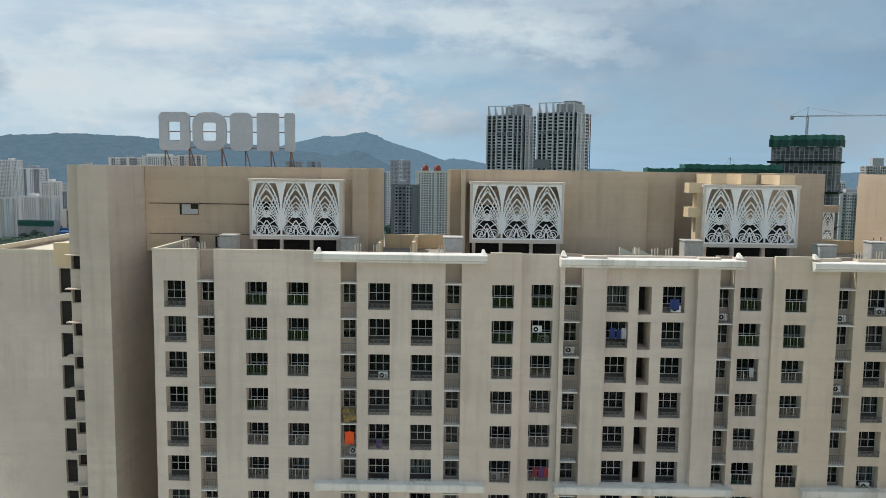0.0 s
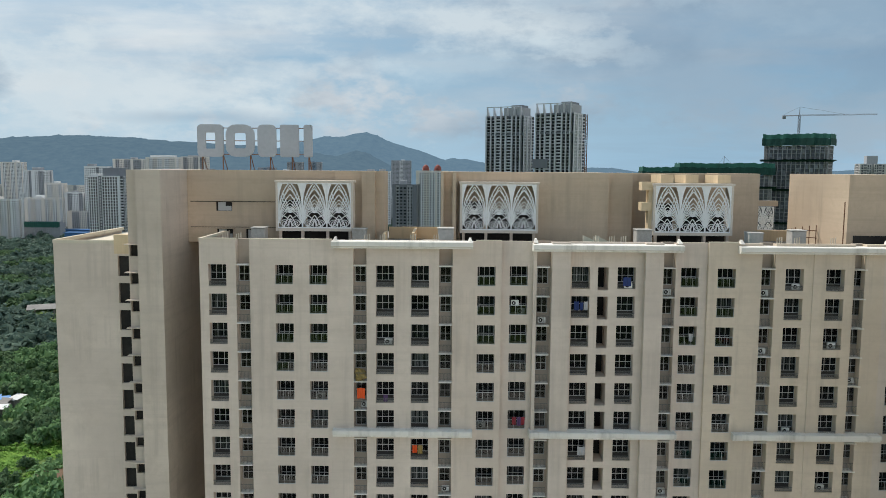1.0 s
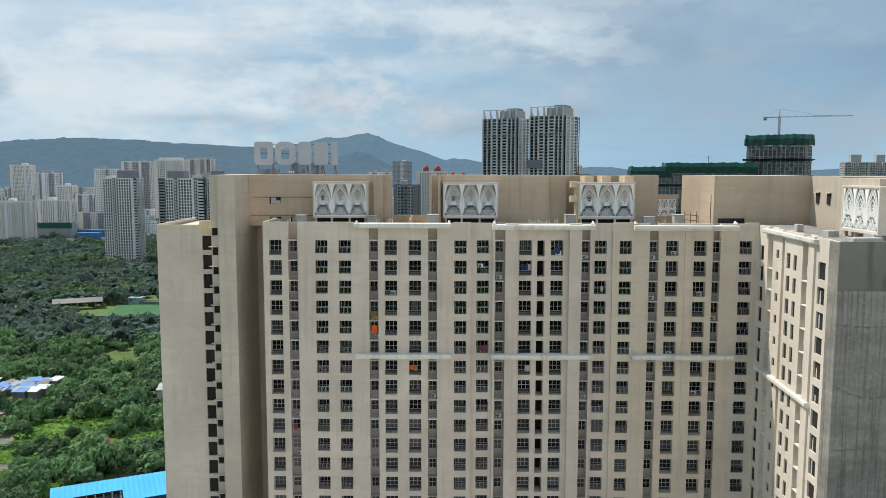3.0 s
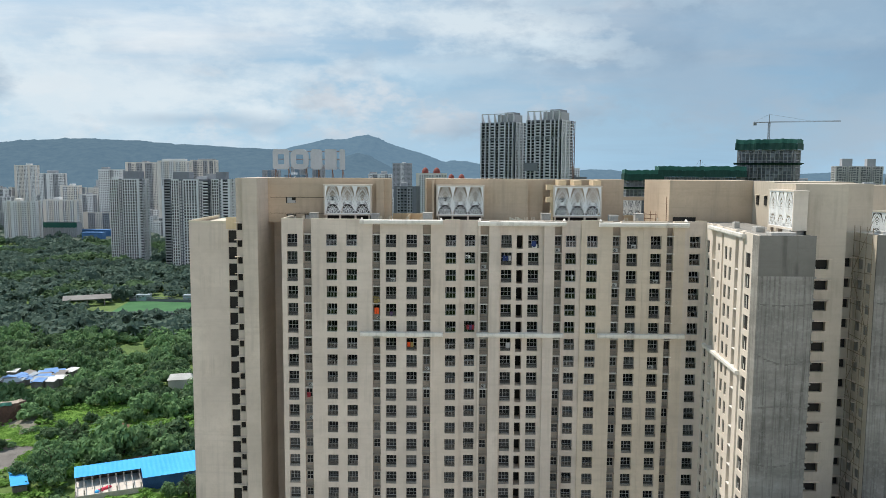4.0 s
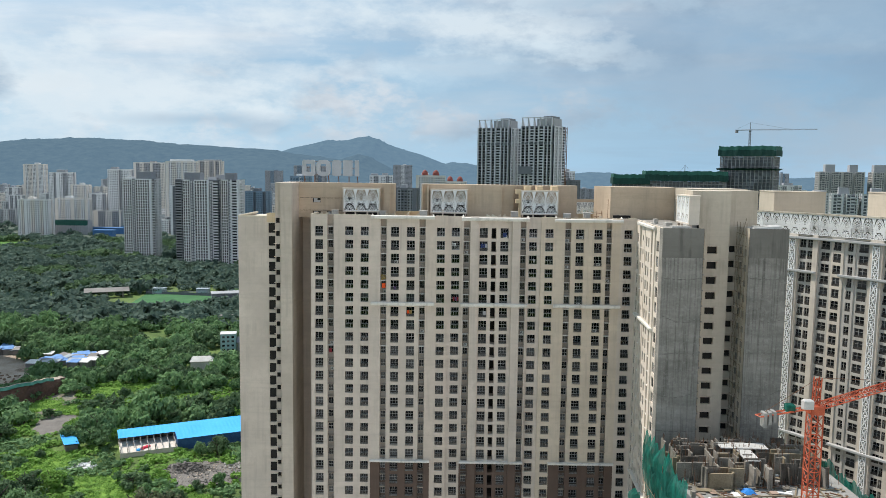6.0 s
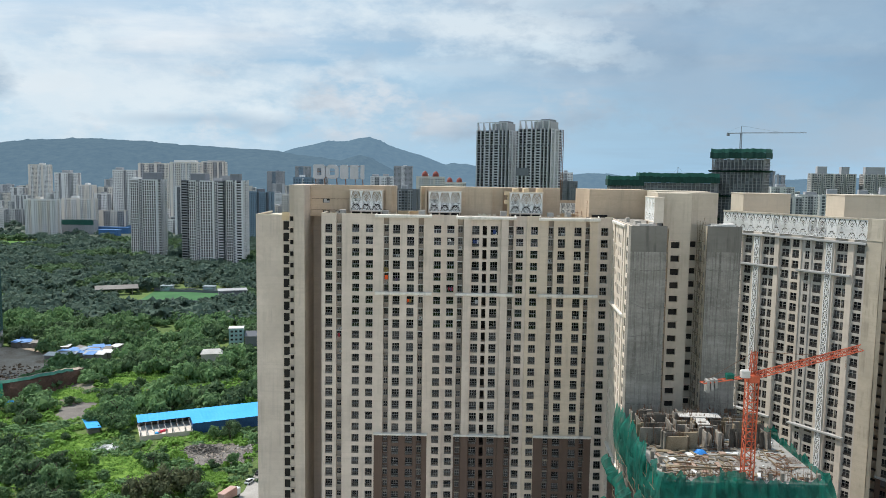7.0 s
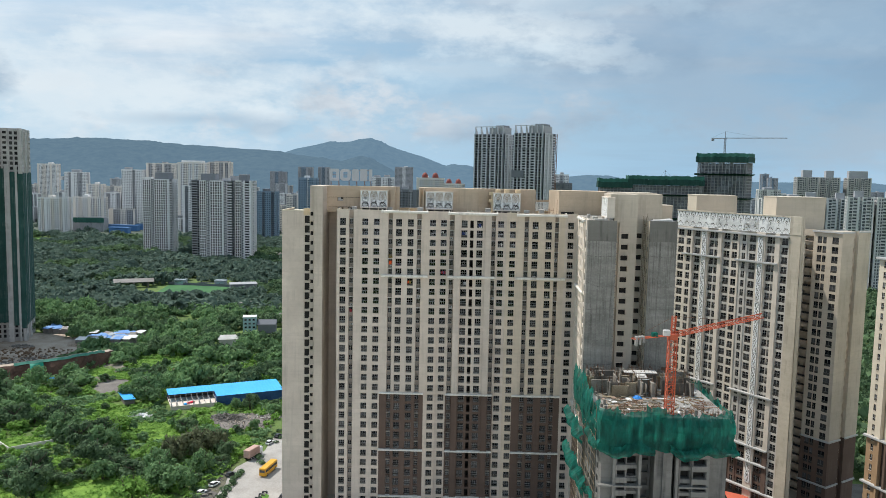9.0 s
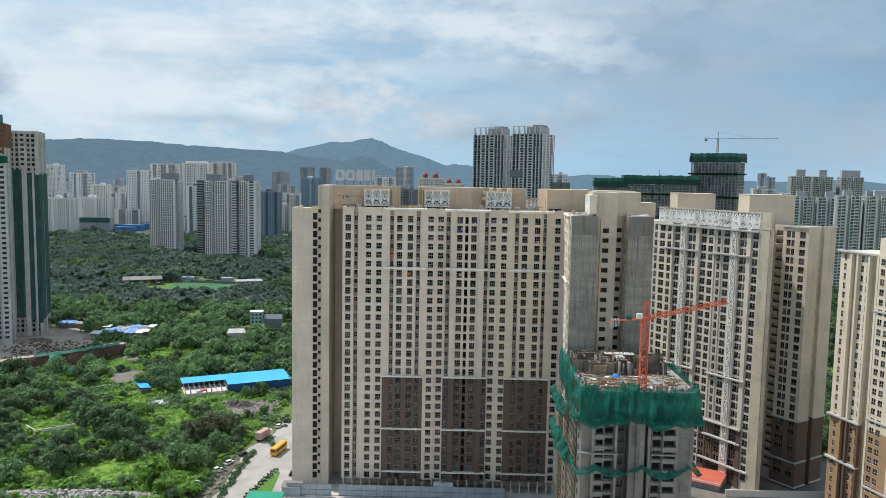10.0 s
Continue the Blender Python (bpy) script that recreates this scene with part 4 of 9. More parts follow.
for x0, x1, y0, y1, z in ((106.3, 121.2, 55.0, 66.0, 101.3), (123.4, 139.6, 25.0, 36.0, 101.9), (90.0, 99.0, 60.0, 70.0, 97.0)):
    s = Mesh()
    s.box(x0, x1, y0, y1, 60, z), s.box(x0 - 0.15, x1 + 0.15, y0 - 0.15, y1 + 0.15, z, z + 0.25)
    part("rooftop_block", s, [DULL_BEIGE], RB)
# end block behind the pier
CB = Vector((137.8, 8.6))
eb_levels = [87.3 - 3 * i for i in range(29)]
a, gl = Mesh(), Mesh()


def eb_segs(low):
    c = 3 if low else 1
    return [(-9.6, 0, 0, c, [(-8.2, -6.7, 0.6, 2.75, 0.2, None), (-6.4, -5.2, 0.6, 2.75, 0.2, None), (-3.3, -1.2, 0.6, 2.75, 0.2, None)])]


for lo, z0, z1 in ((False, 24.5, 92.0), (True, 0.0, 24.5)):
    c = 3 if lo else 0
    facade(a, gl, CB, D1, eb_segs(lo), z0, z1, eb_levels)
    facade(a, gl, CB, D2, [(0, 6.2, 0, c, []), (6.2, 8.9, -1.0, c, [(6.8, 8.4, 0.9, 2.3, 0.5, None)]), (8.9, 15.8, 0, c, [])], z0, z1, eb_levels)
    facade(a, gl, CB + D2 * 1.6, D1, [(-14.2, -9.6, 0, 1, [(-13.4, -10.2, 0.9, 2.6, 1.2, 2)])], z0, z1, eb_levels)
EBM = Matrix(((D1.x, D2.x, 0, CB.x), (D1.y, D2.y, 0, CB.y), (0, 0, 1, 0), (0, 0, 0, 1)))
a.box(-14.2, -1.2, 2.6, 15.7, 0, 91.5, 1, EBM)
part("end_block_wall", a, [CORE_BEIGE, CORE_BEIGE, DARK, BROWN], RB)
part("end_block_window", gl, [FAR_PANE], RB, kind="stuff")
rail = Mesh()
for a0, b0 in ((-8.2, -6.7), (-6.4, -5.2), (-3.3, -1.2)):
    for t in eb_levels:
        rail.box(a0, b0, 0.03, 0.07, t + 1.3, t + 1.38, 0, EBM), rail.box(a0, b0, 0.04, 0.06, t + 0.6, t + 1.2, 1, EBM), rail.box((a0 + b0) / 2 - 0.05, (a0 + b0) / 2 + 0.05, 0.06, 0.12, t + 1.3, t + 2.75, 0, EBM)
for t in eb_levels:
    rail.box(-13.6, -10.0, 1.2, 1.75, t + 0.75, t + 0.9, 2, EBM), rail.box(-13.4, -10.2, 1.9, 2.0, t + 1.0, t + 1.6, 1, EBM)
part("end_block_railing", rail, [BAR_GREY, NICHE_GREY, BEIGE], RB, kind="stuff")
for z in (91.4, 24.2, 9.4, 0.6):
    s = Mesh()
    s.box(-9.8, 0.4, -0.45, 0.3, z, z + 0.5, 0, EBM)
    s.hull([tuple(CB + D2 * q + D1 * o) + (z,) for q, o in ((-0.4, 0.0), (-0.4, 0.45), (6.2, 0.45), (6.2, 0.0))], [tuple(CB + D2 * q + D1 * o) + (z + 0.5,) for q, o in ((-0.4, 0.0), (-0.4, 0.45), (6.2, 0.45), (6.2, 0.0))])
    s.hull([tuple(CB + D2 * q + D1 * o) + (z,) for q, o in ((8.9, 0.0), (8.9, 0.45), (16.0, 0.45), (16.0, 0.0))], [tuple(CB + D2 * q + D1 * o) + (z + 0.5,) for q, o in ((8.9, 0.0), (8.9, 0.45), (16.0, 0.45), (16.0, 0.0))])
    part("ledge", s, [FRAME_WHITE], RB, "white ledge")

# ---- cream building with ochre base ----
CRB = thing("cream_apartment_building", "sunlit cream apartment building with ochre-brown lower storeys", "building")
cr_levels = [82.4 - 3 * i for i in range(28)]
E1 = Vector((0.28, -0.96)).normalized()
E2 = Vector((-E1.y, E1.x))
CO = Vector((140.4, -8.6))


def cr_segs(c, d):
    W = lambda a, b2: (a + 0.1, b2 - 0.1, 0.7, 2.55, 0.2, None)
    return [(0, 5.0, 0, c, [W(1.5, 2.7)]), (5.0, 7.6, -0.8, d, []), (7.6, 12.0, -0.2, c, [W(8.1, 9.4), W(10.3, 11.6)]), (12.0, 15.5, -1.4, 0, [W(12.6, 14.6)]),
            (15.5, 24, 0.6, c, [W(16.4, 18.2), W(18.8, 20.6)]), (24, 25.5, -0.8, 0, []), (25.5, 34, 0.2, c, [W(26.4, 28.2), W(29.2, 31.0)]), (34, 48, -0.5, d, [W(35, 37), W(39, 41), W(44, 46)])]


a, gl = Mesh(), Mesh()
facade(a, gl, CO, E1, cr_segs(0, 0), 33, 86.0, cr_levels)
facade(a, gl, CO, E1, cr_segs(1, 2), 0, 33, cr_levels)
CRM = Matrix(((E1.x, E2.x, 0, CO.x), (E1.y, E2.y, 0, CO.y), (0, 0, 1, 0), (0, 0, 0, 1)))
a.box(0, 47.9, 1.6, 22, 0, 85.8, 0, CRM), a.box(15.5, 48, -0.4, 8, 85.8, 91, 0, CRM)
part("wall", a, [CREAM, RUST, BROWN], CRB)
part("window", gl, [FAR_PANE], CRB, kind="stuff")
rail = Mesh()
for p, q, o, m, ws in cr_segs(0, 0):
    for a0, b0, lo, hi, d, _ in ws:
        for t in cr_levels:
            rail.box(a0, b0, -o + 0.04, -o + 0.08, t + 1.45, t + 1.52, 0, CRM), rail.box(a0, b0, -o + 0.05, -o + 0.07, t + lo, t + lo + 0.5, 1, CRM)
            rail.box((a0 + b0) / 2 - 0.04, (a0 + b0) / 2 + 0.04, -o + 0.08, -o + 0.13, t + lo, t + hi, 0, CRM), rail.box(a0 - 0.1, b0 + 0.1, -o - 0.12, -o + 0.05, t + lo - 0.1, t + lo, 2, CRM)
part("window_frame", rail, [FRAME_WHITE, NICHE_GREY, CREAM], CRB, kind="stuff")
for u, z0, z1, mat in ((5.0, 33.4, 85.9, CREAM), (7.5, 33.4, 85.9, CREAM), (12.0, 33.4, 85.9, CREAM), (15.4, 0, 85.9, CREAM), (24.0, 0, 85.9, CREAM), (5.0, 0, 32.8, RUST), (7.5, 0, 32.8, BROWN), (12.0, 0, 32.8, BROWN)):
    s = Mesh()
    s.box(u - 0.35, u + 0.35, -0.75, 0.4, z0, z1, 0, CRM)
    part("pier", s, [mat], CRB)
for z, u0, u1 in ((85.6, -0.6, 15.0), (33, -0.5, 12.4), (19, -0.5, 12.4), (69, 15, 48), (36, 15.2, 48), (15, 15.2, 48)):
    s = Mesh()
    s.box(u0, u1, -1.0, 0.6, z, z + 0.5, 0, CRM), s.box(u0 + 0.15, u1 - 0.15, -0.8, 0.6, z - 0.2, z, 0, CRM)
    part("ledge", s, [FRAME_WHITE], CRB, "white ledge")

# ---- tower under construction, wrapped in green net ----
NET, k, b = principled("green_safety_net", 0.85)
pp = k.add("ShaderNodeNewGeometry").outputs["Position"]
fold = k.noise(k.mapping(pp, (1.1, 1.1, 0.30)), 0.8, 6, 0.65)
# shade and highlights of the folds put into the green
k.link(k.mix(k.range(fold, 0.36, 0.66), (0.003, 0.042, 0.036, 1), (0.016, 0.23, 0.175, 1)), b.inputs["Base Color"])
bumped(k, b, fold, 0.6, 0.3)
lucent = k.add("ShaderNodeBsdfTranslucent")
lucent.inputs[0].default_value = (0.018, 0.30, 0.21, 1)
clear = k.add("ShaderNodeBsdfTransparent")
m1, m2 = k.add("ShaderNodeMixShader"), k.add("ShaderNodeMixShader")
m1.inputs[0].default_value, m2.inputs[0].default_value = 0.38, 0.20
k.link(b.outputs[0], m1.inputs[1]), k.link(lucent.outputs[0], m1.inputs[2])
k.link(m1.outputs[0], m2.inputs[1]), k.link(clear.outputs[0], m2.inputs[2])
for n in k.tree.nodes:
    if n.bl_idname == "ShaderNodeOutputMaterial":
        k.link(m2.outputs[0], n.inputs[0])
SITE = thing("unfinished_tower", "unfinished concrete tower wrapped in green safety net", "building")
DECK = 53.9
X0, X1, Y0, Y1 = 51.4, 79.8, -62.5, -31.0
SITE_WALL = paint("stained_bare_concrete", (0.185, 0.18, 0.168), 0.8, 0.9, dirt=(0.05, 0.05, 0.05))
site_levels = [DECK - 3.0 * i - 3.0 for i in range(18)]
a, gl = Mesh(), Mesh()
# near-black backs in the openings stand in for the shade inside
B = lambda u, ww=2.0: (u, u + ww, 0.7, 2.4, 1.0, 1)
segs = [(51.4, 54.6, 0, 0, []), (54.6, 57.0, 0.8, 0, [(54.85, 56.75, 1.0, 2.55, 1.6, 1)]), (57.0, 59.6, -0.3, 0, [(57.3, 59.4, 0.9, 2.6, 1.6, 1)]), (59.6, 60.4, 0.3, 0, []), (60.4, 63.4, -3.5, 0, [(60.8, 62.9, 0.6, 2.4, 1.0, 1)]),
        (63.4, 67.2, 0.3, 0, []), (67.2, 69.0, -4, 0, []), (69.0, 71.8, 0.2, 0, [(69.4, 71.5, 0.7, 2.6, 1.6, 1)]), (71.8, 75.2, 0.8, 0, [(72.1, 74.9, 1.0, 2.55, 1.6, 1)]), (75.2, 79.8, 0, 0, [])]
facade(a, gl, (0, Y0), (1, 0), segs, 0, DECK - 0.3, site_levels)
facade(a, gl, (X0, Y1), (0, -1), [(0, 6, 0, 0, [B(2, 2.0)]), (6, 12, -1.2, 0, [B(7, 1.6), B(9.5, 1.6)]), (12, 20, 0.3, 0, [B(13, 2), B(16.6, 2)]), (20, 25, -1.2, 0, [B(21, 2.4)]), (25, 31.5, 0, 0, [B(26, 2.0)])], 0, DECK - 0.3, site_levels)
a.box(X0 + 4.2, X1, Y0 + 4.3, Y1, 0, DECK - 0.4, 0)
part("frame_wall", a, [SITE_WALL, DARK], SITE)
# boxed balconies and sills, floor by floor
NEW_GREY = paint("pale_fresh_concrete", (0.22, 0.216, 0.20), 0.7, 0.9, dirt=(0.07, 0.07, 0.07))
for u0, u1, o, hh in ((54.5, 57.1, 1.15, 0.95), (71.7, 75.3, 1.15, 0.95), (57.0, 59.6, 0.0, 0.55), (69.0, 71.8, 0.4, 0.5)):
    s = Mesh()
    s.box(u0, u1, -o, -o + 0.15, 0.0, hh), s.box(u0, u0 + 0.15, -o + 0.15, 0.2, 0.0, hh), s.box(u1 - 0.15, u1, -o + 0.15, 0.2, 0.0, hh), s.box(u0, u1, -o, 0.2, -0.18, 0.0)
    box_data = s.data("balcony_box", [NEW_GREY])
    for t in site_levels:
        part("balcony_box", box_data, None, SITE, at=pose(0, Y0, t))
for u0, u1 in ((50.6, 60.5), (68.9, 75.5)):
    s = Mesh()
    s.box(u0, u1, Y0 - 1.4, Y0 + 0.2, 37.7, 38.1)
    part("ledge", s, [NEW_GREY], SITE)
s = Mesh()
s.box(65.2, 67.3, Y0 - 0.75, Y0 - 0.28, 0, DECK - 7)
part("pier", s, [SITE_WALL], SITE, "pale concrete pier")
for u in (54.2, 60.0, 68.4, 75.4):
    s = Mesh()
    s.box(u - 0.3, u + 0.3, Y0 - 1.0, Y0 + 0.3, 0, DECK - 0.5)
    part("fin_wall", s, [NEW_GREY], SITE)
s = Mesh()
s.box(X0 - 0.2, X1 + 0.2, Y0 - 0.3, Y1, DECK - 0.35, DECK)
part("deck", s, [CONCRETE], SITE, "dusty concrete deck")
rnd = random.Random(5)


def net(pts, z_top, z_low, step=0.45, ragged=1.2, out=1.2, name="net", sag=0.0, span=6.0):
    """A hanging net along a line of points, with folds and a ragged rim."""
    s = Mesh()
    line = []
    for (xa, ya), (xb, yb) in zip(pts, pts[1:]):
        n = max(2, int(math.hypot(xb - xa, yb - ya) / step))
        for i in range(n):
            line.append((xa + (xb - xa) * i / n, ya + (yb - ya) * i / n))
    line.append(pts[-1])
    rows = 7
    grid = []
    for i, (x, y) in enumerate(line):
        cx, cy = x - (X0 + X1) / 2, y - (Y0 + Y1) / 2
        l = math.hypot(cx, cy)
        top = z_top + ragged * (noise.noise((x * 0.35, y * 0.35, 2.0)) + 0.9 * noise.noise((x * 1.3, y * 1.3, 5.0)))
        low = z_low + 0.6 * ragged * noise.noise((x * 0.6, y * 0.6, 7.0)) - 1.2 * abs(math.sin((x + y) * 0.21))
        drop = sag * (1 - (2 * ((i * step / span) % 1.0) - 1) ** 2)
        top, low = top - drop, low - drop
        col = []
        for j in range(rows + 1):
            v = j / rows
            bulge = out * (0.25 + 0.75 * math.sin(math.pi * min(1, v * 1.1))) + 0.8 * noise.noise((x * 0.55, y * 0.55, v * 1.6)) + 0.12 * noise.noise((x * 1.9, y * 1.9, v * 2.0))
            col.append((x + cx / l * bulge, y + cy / l * bulge, top + (low - top) * v))
        grid.append(col)
    for c1, c2 in zip(grid, grid[1:]):
        for j in range(rows):
            s.quad(c1[j + 1], c2[j + 1], c2[j], c1[j])
    ob = part(name, s, [NET], SITE, "torn green safety net")
    for f in ob.data.polygons:
        f.use_smooth = True
    return ob


ring = [(X0 - 0.6, Y1 + 3), (X0 - 0.6, Y0 + 6), (X0 - 0.2, Y0 - 0.6), (62.8, Y0 - 0.9), (64.2, Y0 - 0.45), (65.0, Y0 - 0.45), (66.2, Y0 - 0.9), (X1 + 0.4, Y0 - 0.6), (X1 + 0.6, Y1)]
net(ring, 54.9, 46.6)
net([(X0 - 1.2, Y0 + 9), (X0 - 0.6, Y0 - 1.3), (63.0, Y0 - 1.5)], 48.9, 47.2, ragged=0.7, out=1.5, sag=1.5, span=9.0)
net([(66.2, Y0 - 1.5), (X1 + 0.6, Y0 - 1.3), (X1 + 1.2, Y0 + 12)], 48.6, 46.9, ragged=0.7, out=1.6, sag=1.5, span=8.0)
net([(61.0, Y0 - 0.7), (65.4, Y0 - 0.6)], 56.3, 53.2, ragged=1.6, out=0.5)
net([(X0 - 0.4, Y0 + 5), (X0, Y0 - 0.7), (X0 + 4, Y0 - 0.7)], 55.8, 53.0, ragged=1.3, out=0.6)
net([(X0 - 0.8, Y1 + 2), (X0 - 0.7, Y0 + 8)], 57.6, 50.0, ragged=2.2, out=1.1)
net([(X0 - 1.6, Y1 - 4), (X0 - 1.2, Y0 - 0.8), (60, Y0 - 1.2), (70, Y0 - 1.2), (X1 + 1.2, Y0 - 1.0), (X1 + 1.2, Y1)], 35.6, 34.7, ragged=0.6, out=1.2, sag=2.0, span=11.0)
net([(X0 - 2.2, Y1 + 2), (X0 - 1.4, Y0 + 12)], 46.0, 43.0, ragged=1.5, out=2.4)
net([(X0 - 2.2, Y1 + 4), (X0 - 1.4, Y0 + 8)], 36.0, 32.0, ragged=1.5, out=2.4)
# poles of the edge scaffold
s = Mesh()
for i in range(16):
    y = Y1 + 2 - i * 2.1
    s.bar((X0 - 1.3, y, 2), (X0 - 1.3 + 0.2 * math.sin(i), y, 55.5), 0.05)
for i in range(24):
    s.bar((X0 - 1.4, Y1 + 2, 4 + i * 2.1), (X0 - 1.4, Y0, 4 + i * 2.1), 0.045)
part("edge_scaffold", s, [BAMBOO], SITE)
# formwork walls, columns and starter bars on the deck
FORM = grit("formwork_ply", (0.17, 0.135, 0.085), (0.33, 0.275, 0.19), 1.2)
STEEL_GREY = grit("dusty_formwork", (0.12, 0.108, 0.09), (0.30, 0.275, 0.235), 1.5)
RUSTY = grit("rusty_steel", (0.10, 0.05, 0.03), (0.22, 0.12, 0.07), 3)
for i in range(120):
    x = X0 + 1.6 + 2.7 * rnd.randint(0, 9) + rnd.uniform(-0.25, 0.25)
    y = Y1 - 0.8 - 2.4 * rnd.randint(0, 6) + rnd.uniform(-0.2, 0.2)
    if x > 68 and y < Y1 - 9:
        continue
    ww, dd, hh = rnd.choice(((2.6, 0.35, 3.3), (0.35, 2.4, 3.0), (0.6, 0.6, 3.6), (2.5, 0.3, 2.4), (0.35, 2.3, 3.6)))
    s = Mesh()
    s.chamfered(-ww / 2, ww / 2, -dd / 2, dd / 2, 0, hh, 0.03, 0)
    ob = thing("formwork_shutter", "grey formwork shutter with starter bars on the deck", "formwork", pose(x, y, DECK, 0, 0, rnd.uniform(-2, 2)), "formwork on the deck")
    part("panel", s, [STEEL_GREY if i % 4 else FORM, STEEL_GREY], ob)
    for j in range(4):
        s = Mesh()
        s.bar((-ww / 2 + 0.1 + j * (ww - 0.2) / 3, 0, hh - 0.1), (-ww / 2 + 0.1 + j * (ww - 0.2) / 3 + rnd.uniform(-0.1, 0.1), rnd.uniform(-0.1, 0.1), hh + rnd.uniform(0.6, 1.3)), 0.025)
        part("starter_bar", s, [RUSTY], ob, "rusty bar")
for x0, y0, ww, dd, hh in ((56, -47.5, 4.5, 3.0, 2.8), (61.5, -43.5, 3.6, 6.0, 2.6), (68, -38, 8, 4, 3.0)):
    s = Mesh()
    s.box(0, ww, 0, 0.3, 0, hh, 0), s.box(0, 0.3, 0, dd, 0, hh, 0), s.box(ww - 0.3, ww, 0, dd, 0, hh, 0), s.box(0, ww, dd - 0.3, dd, 0, hh, 0)
    solid("core_shutter", s, [FORM], "yellowish plywood lift core formwork", "formwork", pose(x0, y0, DECK, 0, 0, rnd.uniform(-4, 4)), "formwork on the deck")
SHEET = grit("pale_sheet_metal", (0.55, 0.56, 0.56), (0.72, 0.72, 0.70), 1, 0.5)
UNIT_DUST = grit("dusty_sheet_metal", (0.40, 0.39, 0.37), (0.58, 0.57, 0.54), 0.8, 0.6)
SHELTER = thing("site_shelter", "pale sheet-roofed shelter on the unfinished deck", "shelter", pose(61.5, -37.3, DECK, 0, 0, -2))
for q in ((0, 8.4, 0, 2.9, 3.5, 3.65), (2.6, 5.2, -5.6, -0.02, 3.3, 3.42)):
    s = Mesh()
    s.box(*q)
    part("roof_sheet", s, [UNIT_DUST], SHELTER)
for x, y in ((0.2, 0.2), (8.2, 0.2), (0.2, 2.7), (8.2, 2.7), (2.8, -5.4), (5.0, -5.4)):
    s = Mesh()
    s.bar((x, y, 0), (x, y, 3.5 if y > 0 else 3.3), 0.06)
    part("post", s, [RUSTY], SHELTER)
# timber joists and beams laid out for the next slab
for i in range(9):
    s = Mesh()
    s.box(0, 0.16, 0, 8.5 + 0.4 * (i % 3), 0, 0.2)
    solid("joist", s, [FORM if i % 3 else STEEL_GREY], "long timber joist laid for the next slab", "timber", pose(X0 + 2.0 + 1.5 * i, Y0 + 1.0 + 0.9 * (i % 4), DECK + 0.02, 0, 0, rnd.uniform(-9, 9)), "joists on the deck")
for i in range(5):
    s = Mesh()
    s.box(0, 9.5 + i, 0, 0.2, 0, 0.22)
    solid("joist", s, [BAMBOO if i % 2 else FORM], "long timber joist laid for the next slab", "timber", pose(X0 + 1.6 + 0.6 * i, Y0 + 1.6 + 2.3 * i, DECK + 0.23, 0, 0, rnd.uniform(-12, 12)), "joists on the deck")
# props, ribbed shutter stacks, ply sheets and bar mats
DUST_PINK = grit("dusty_reddish_ply", (0.24, 0.15, 0.11), (0.40, 0.30, 0.24), 1.2)
DARK_FORM = grit("stained_dark_formwork", (0.07, 0.062, 0.052), (0.17, 0.15, 0.125), 1.5)
for i in range(150):
    x, y = rnd.uniform(X0 + 1, X1 - 2), rnd.uniform(Y1 - 16, Y1 - 0.4)
    s = Mesh()
    s.bar((0, 0, 0), (rnd.uniform(-0.25, 0.25), rnd.uniform(-0.25, 0.25), rnd.uniform(2.2, 4.6)), 0.05, 0, 5)
    s.box(-0.12, 0.12, -0.12, 0.12, 0, 0.04)
    solid("prop", s, [RUSTY if i % 3 else STEEL_GREY], "thin rusty steel prop standing on the deck", "prop", pose(x, y, DECK), "props on the deck")
for i in range(46):
    x, y = X0 + 2.9 + 2.7 * rnd.randint(0, 8), Y1 - 1.9 - 2.4 * rnd.randint(0, 5) + rnd.uniform(-0.4, 0.4)
    ww, hh = rnd.uniform(1.2, 3.2), rnd.uniform(2.4, 4.2)
    s = Mesh()
    prof = [(-ww / 2, 0.08)]
    for j in range(int(ww / 0.3)):
        q = -ww / 2 + j * 0.3
        prof += [(q, 0.0), (q + 0.01, -0.1), (q + 0.08, -0.1), (q + 0.09, 0.0)]
    prof += [(ww / 2, 0.0), (ww / 2, 0.08)]
    for (xa, ya), (xb, yb) in zip(prof, prof[1:] + prof[:1]):
        s.quad((xa, ya, 0), (xb, yb, 0), (xb, yb, hh), (xa, ya, hh))
    s.poly([(q[0], q[1], hh) for q in prof])
    solid("ribbed_shutter", s, [DARK_FORM if i % 2 else STEEL_GREY], "dark ribbed formwork shutter standing on the deck", "formwork", pose(x, y, DECK, rnd.uniform(-6, 3), 0, rnd.choice((0, 90, 180)) + rnd.uniform(-7, 7)), "formwork on the deck")
for i in range(70):
    s = Mesh()
    ww, dd = rnd.choice(((1.2, 2.4), (0.6, 2.4), (1.2, 1.2)))
    s.box(-ww / 2, ww / 2, -dd / 2, dd / 2, 0, rnd.uniform(0.03, 0.3))
    solid("ply_sheet", s, [(DUST_PINK, FORM, STEEL_GREY, SHEET, DARK_FORM)[i % 5]], "dusty ply sheets lying on the deck", "ply", pose(rnd.uniform(X0 + 1.5, X1 - 10), rnd.uniform(Y0 + 1.5, Y1 - 6), DECK + 0.03 + 0.003 * i, 0, 0, rnd.choice((0, 90)) + rnd.uniform(-20, 20)), "ply sheets on the deck")
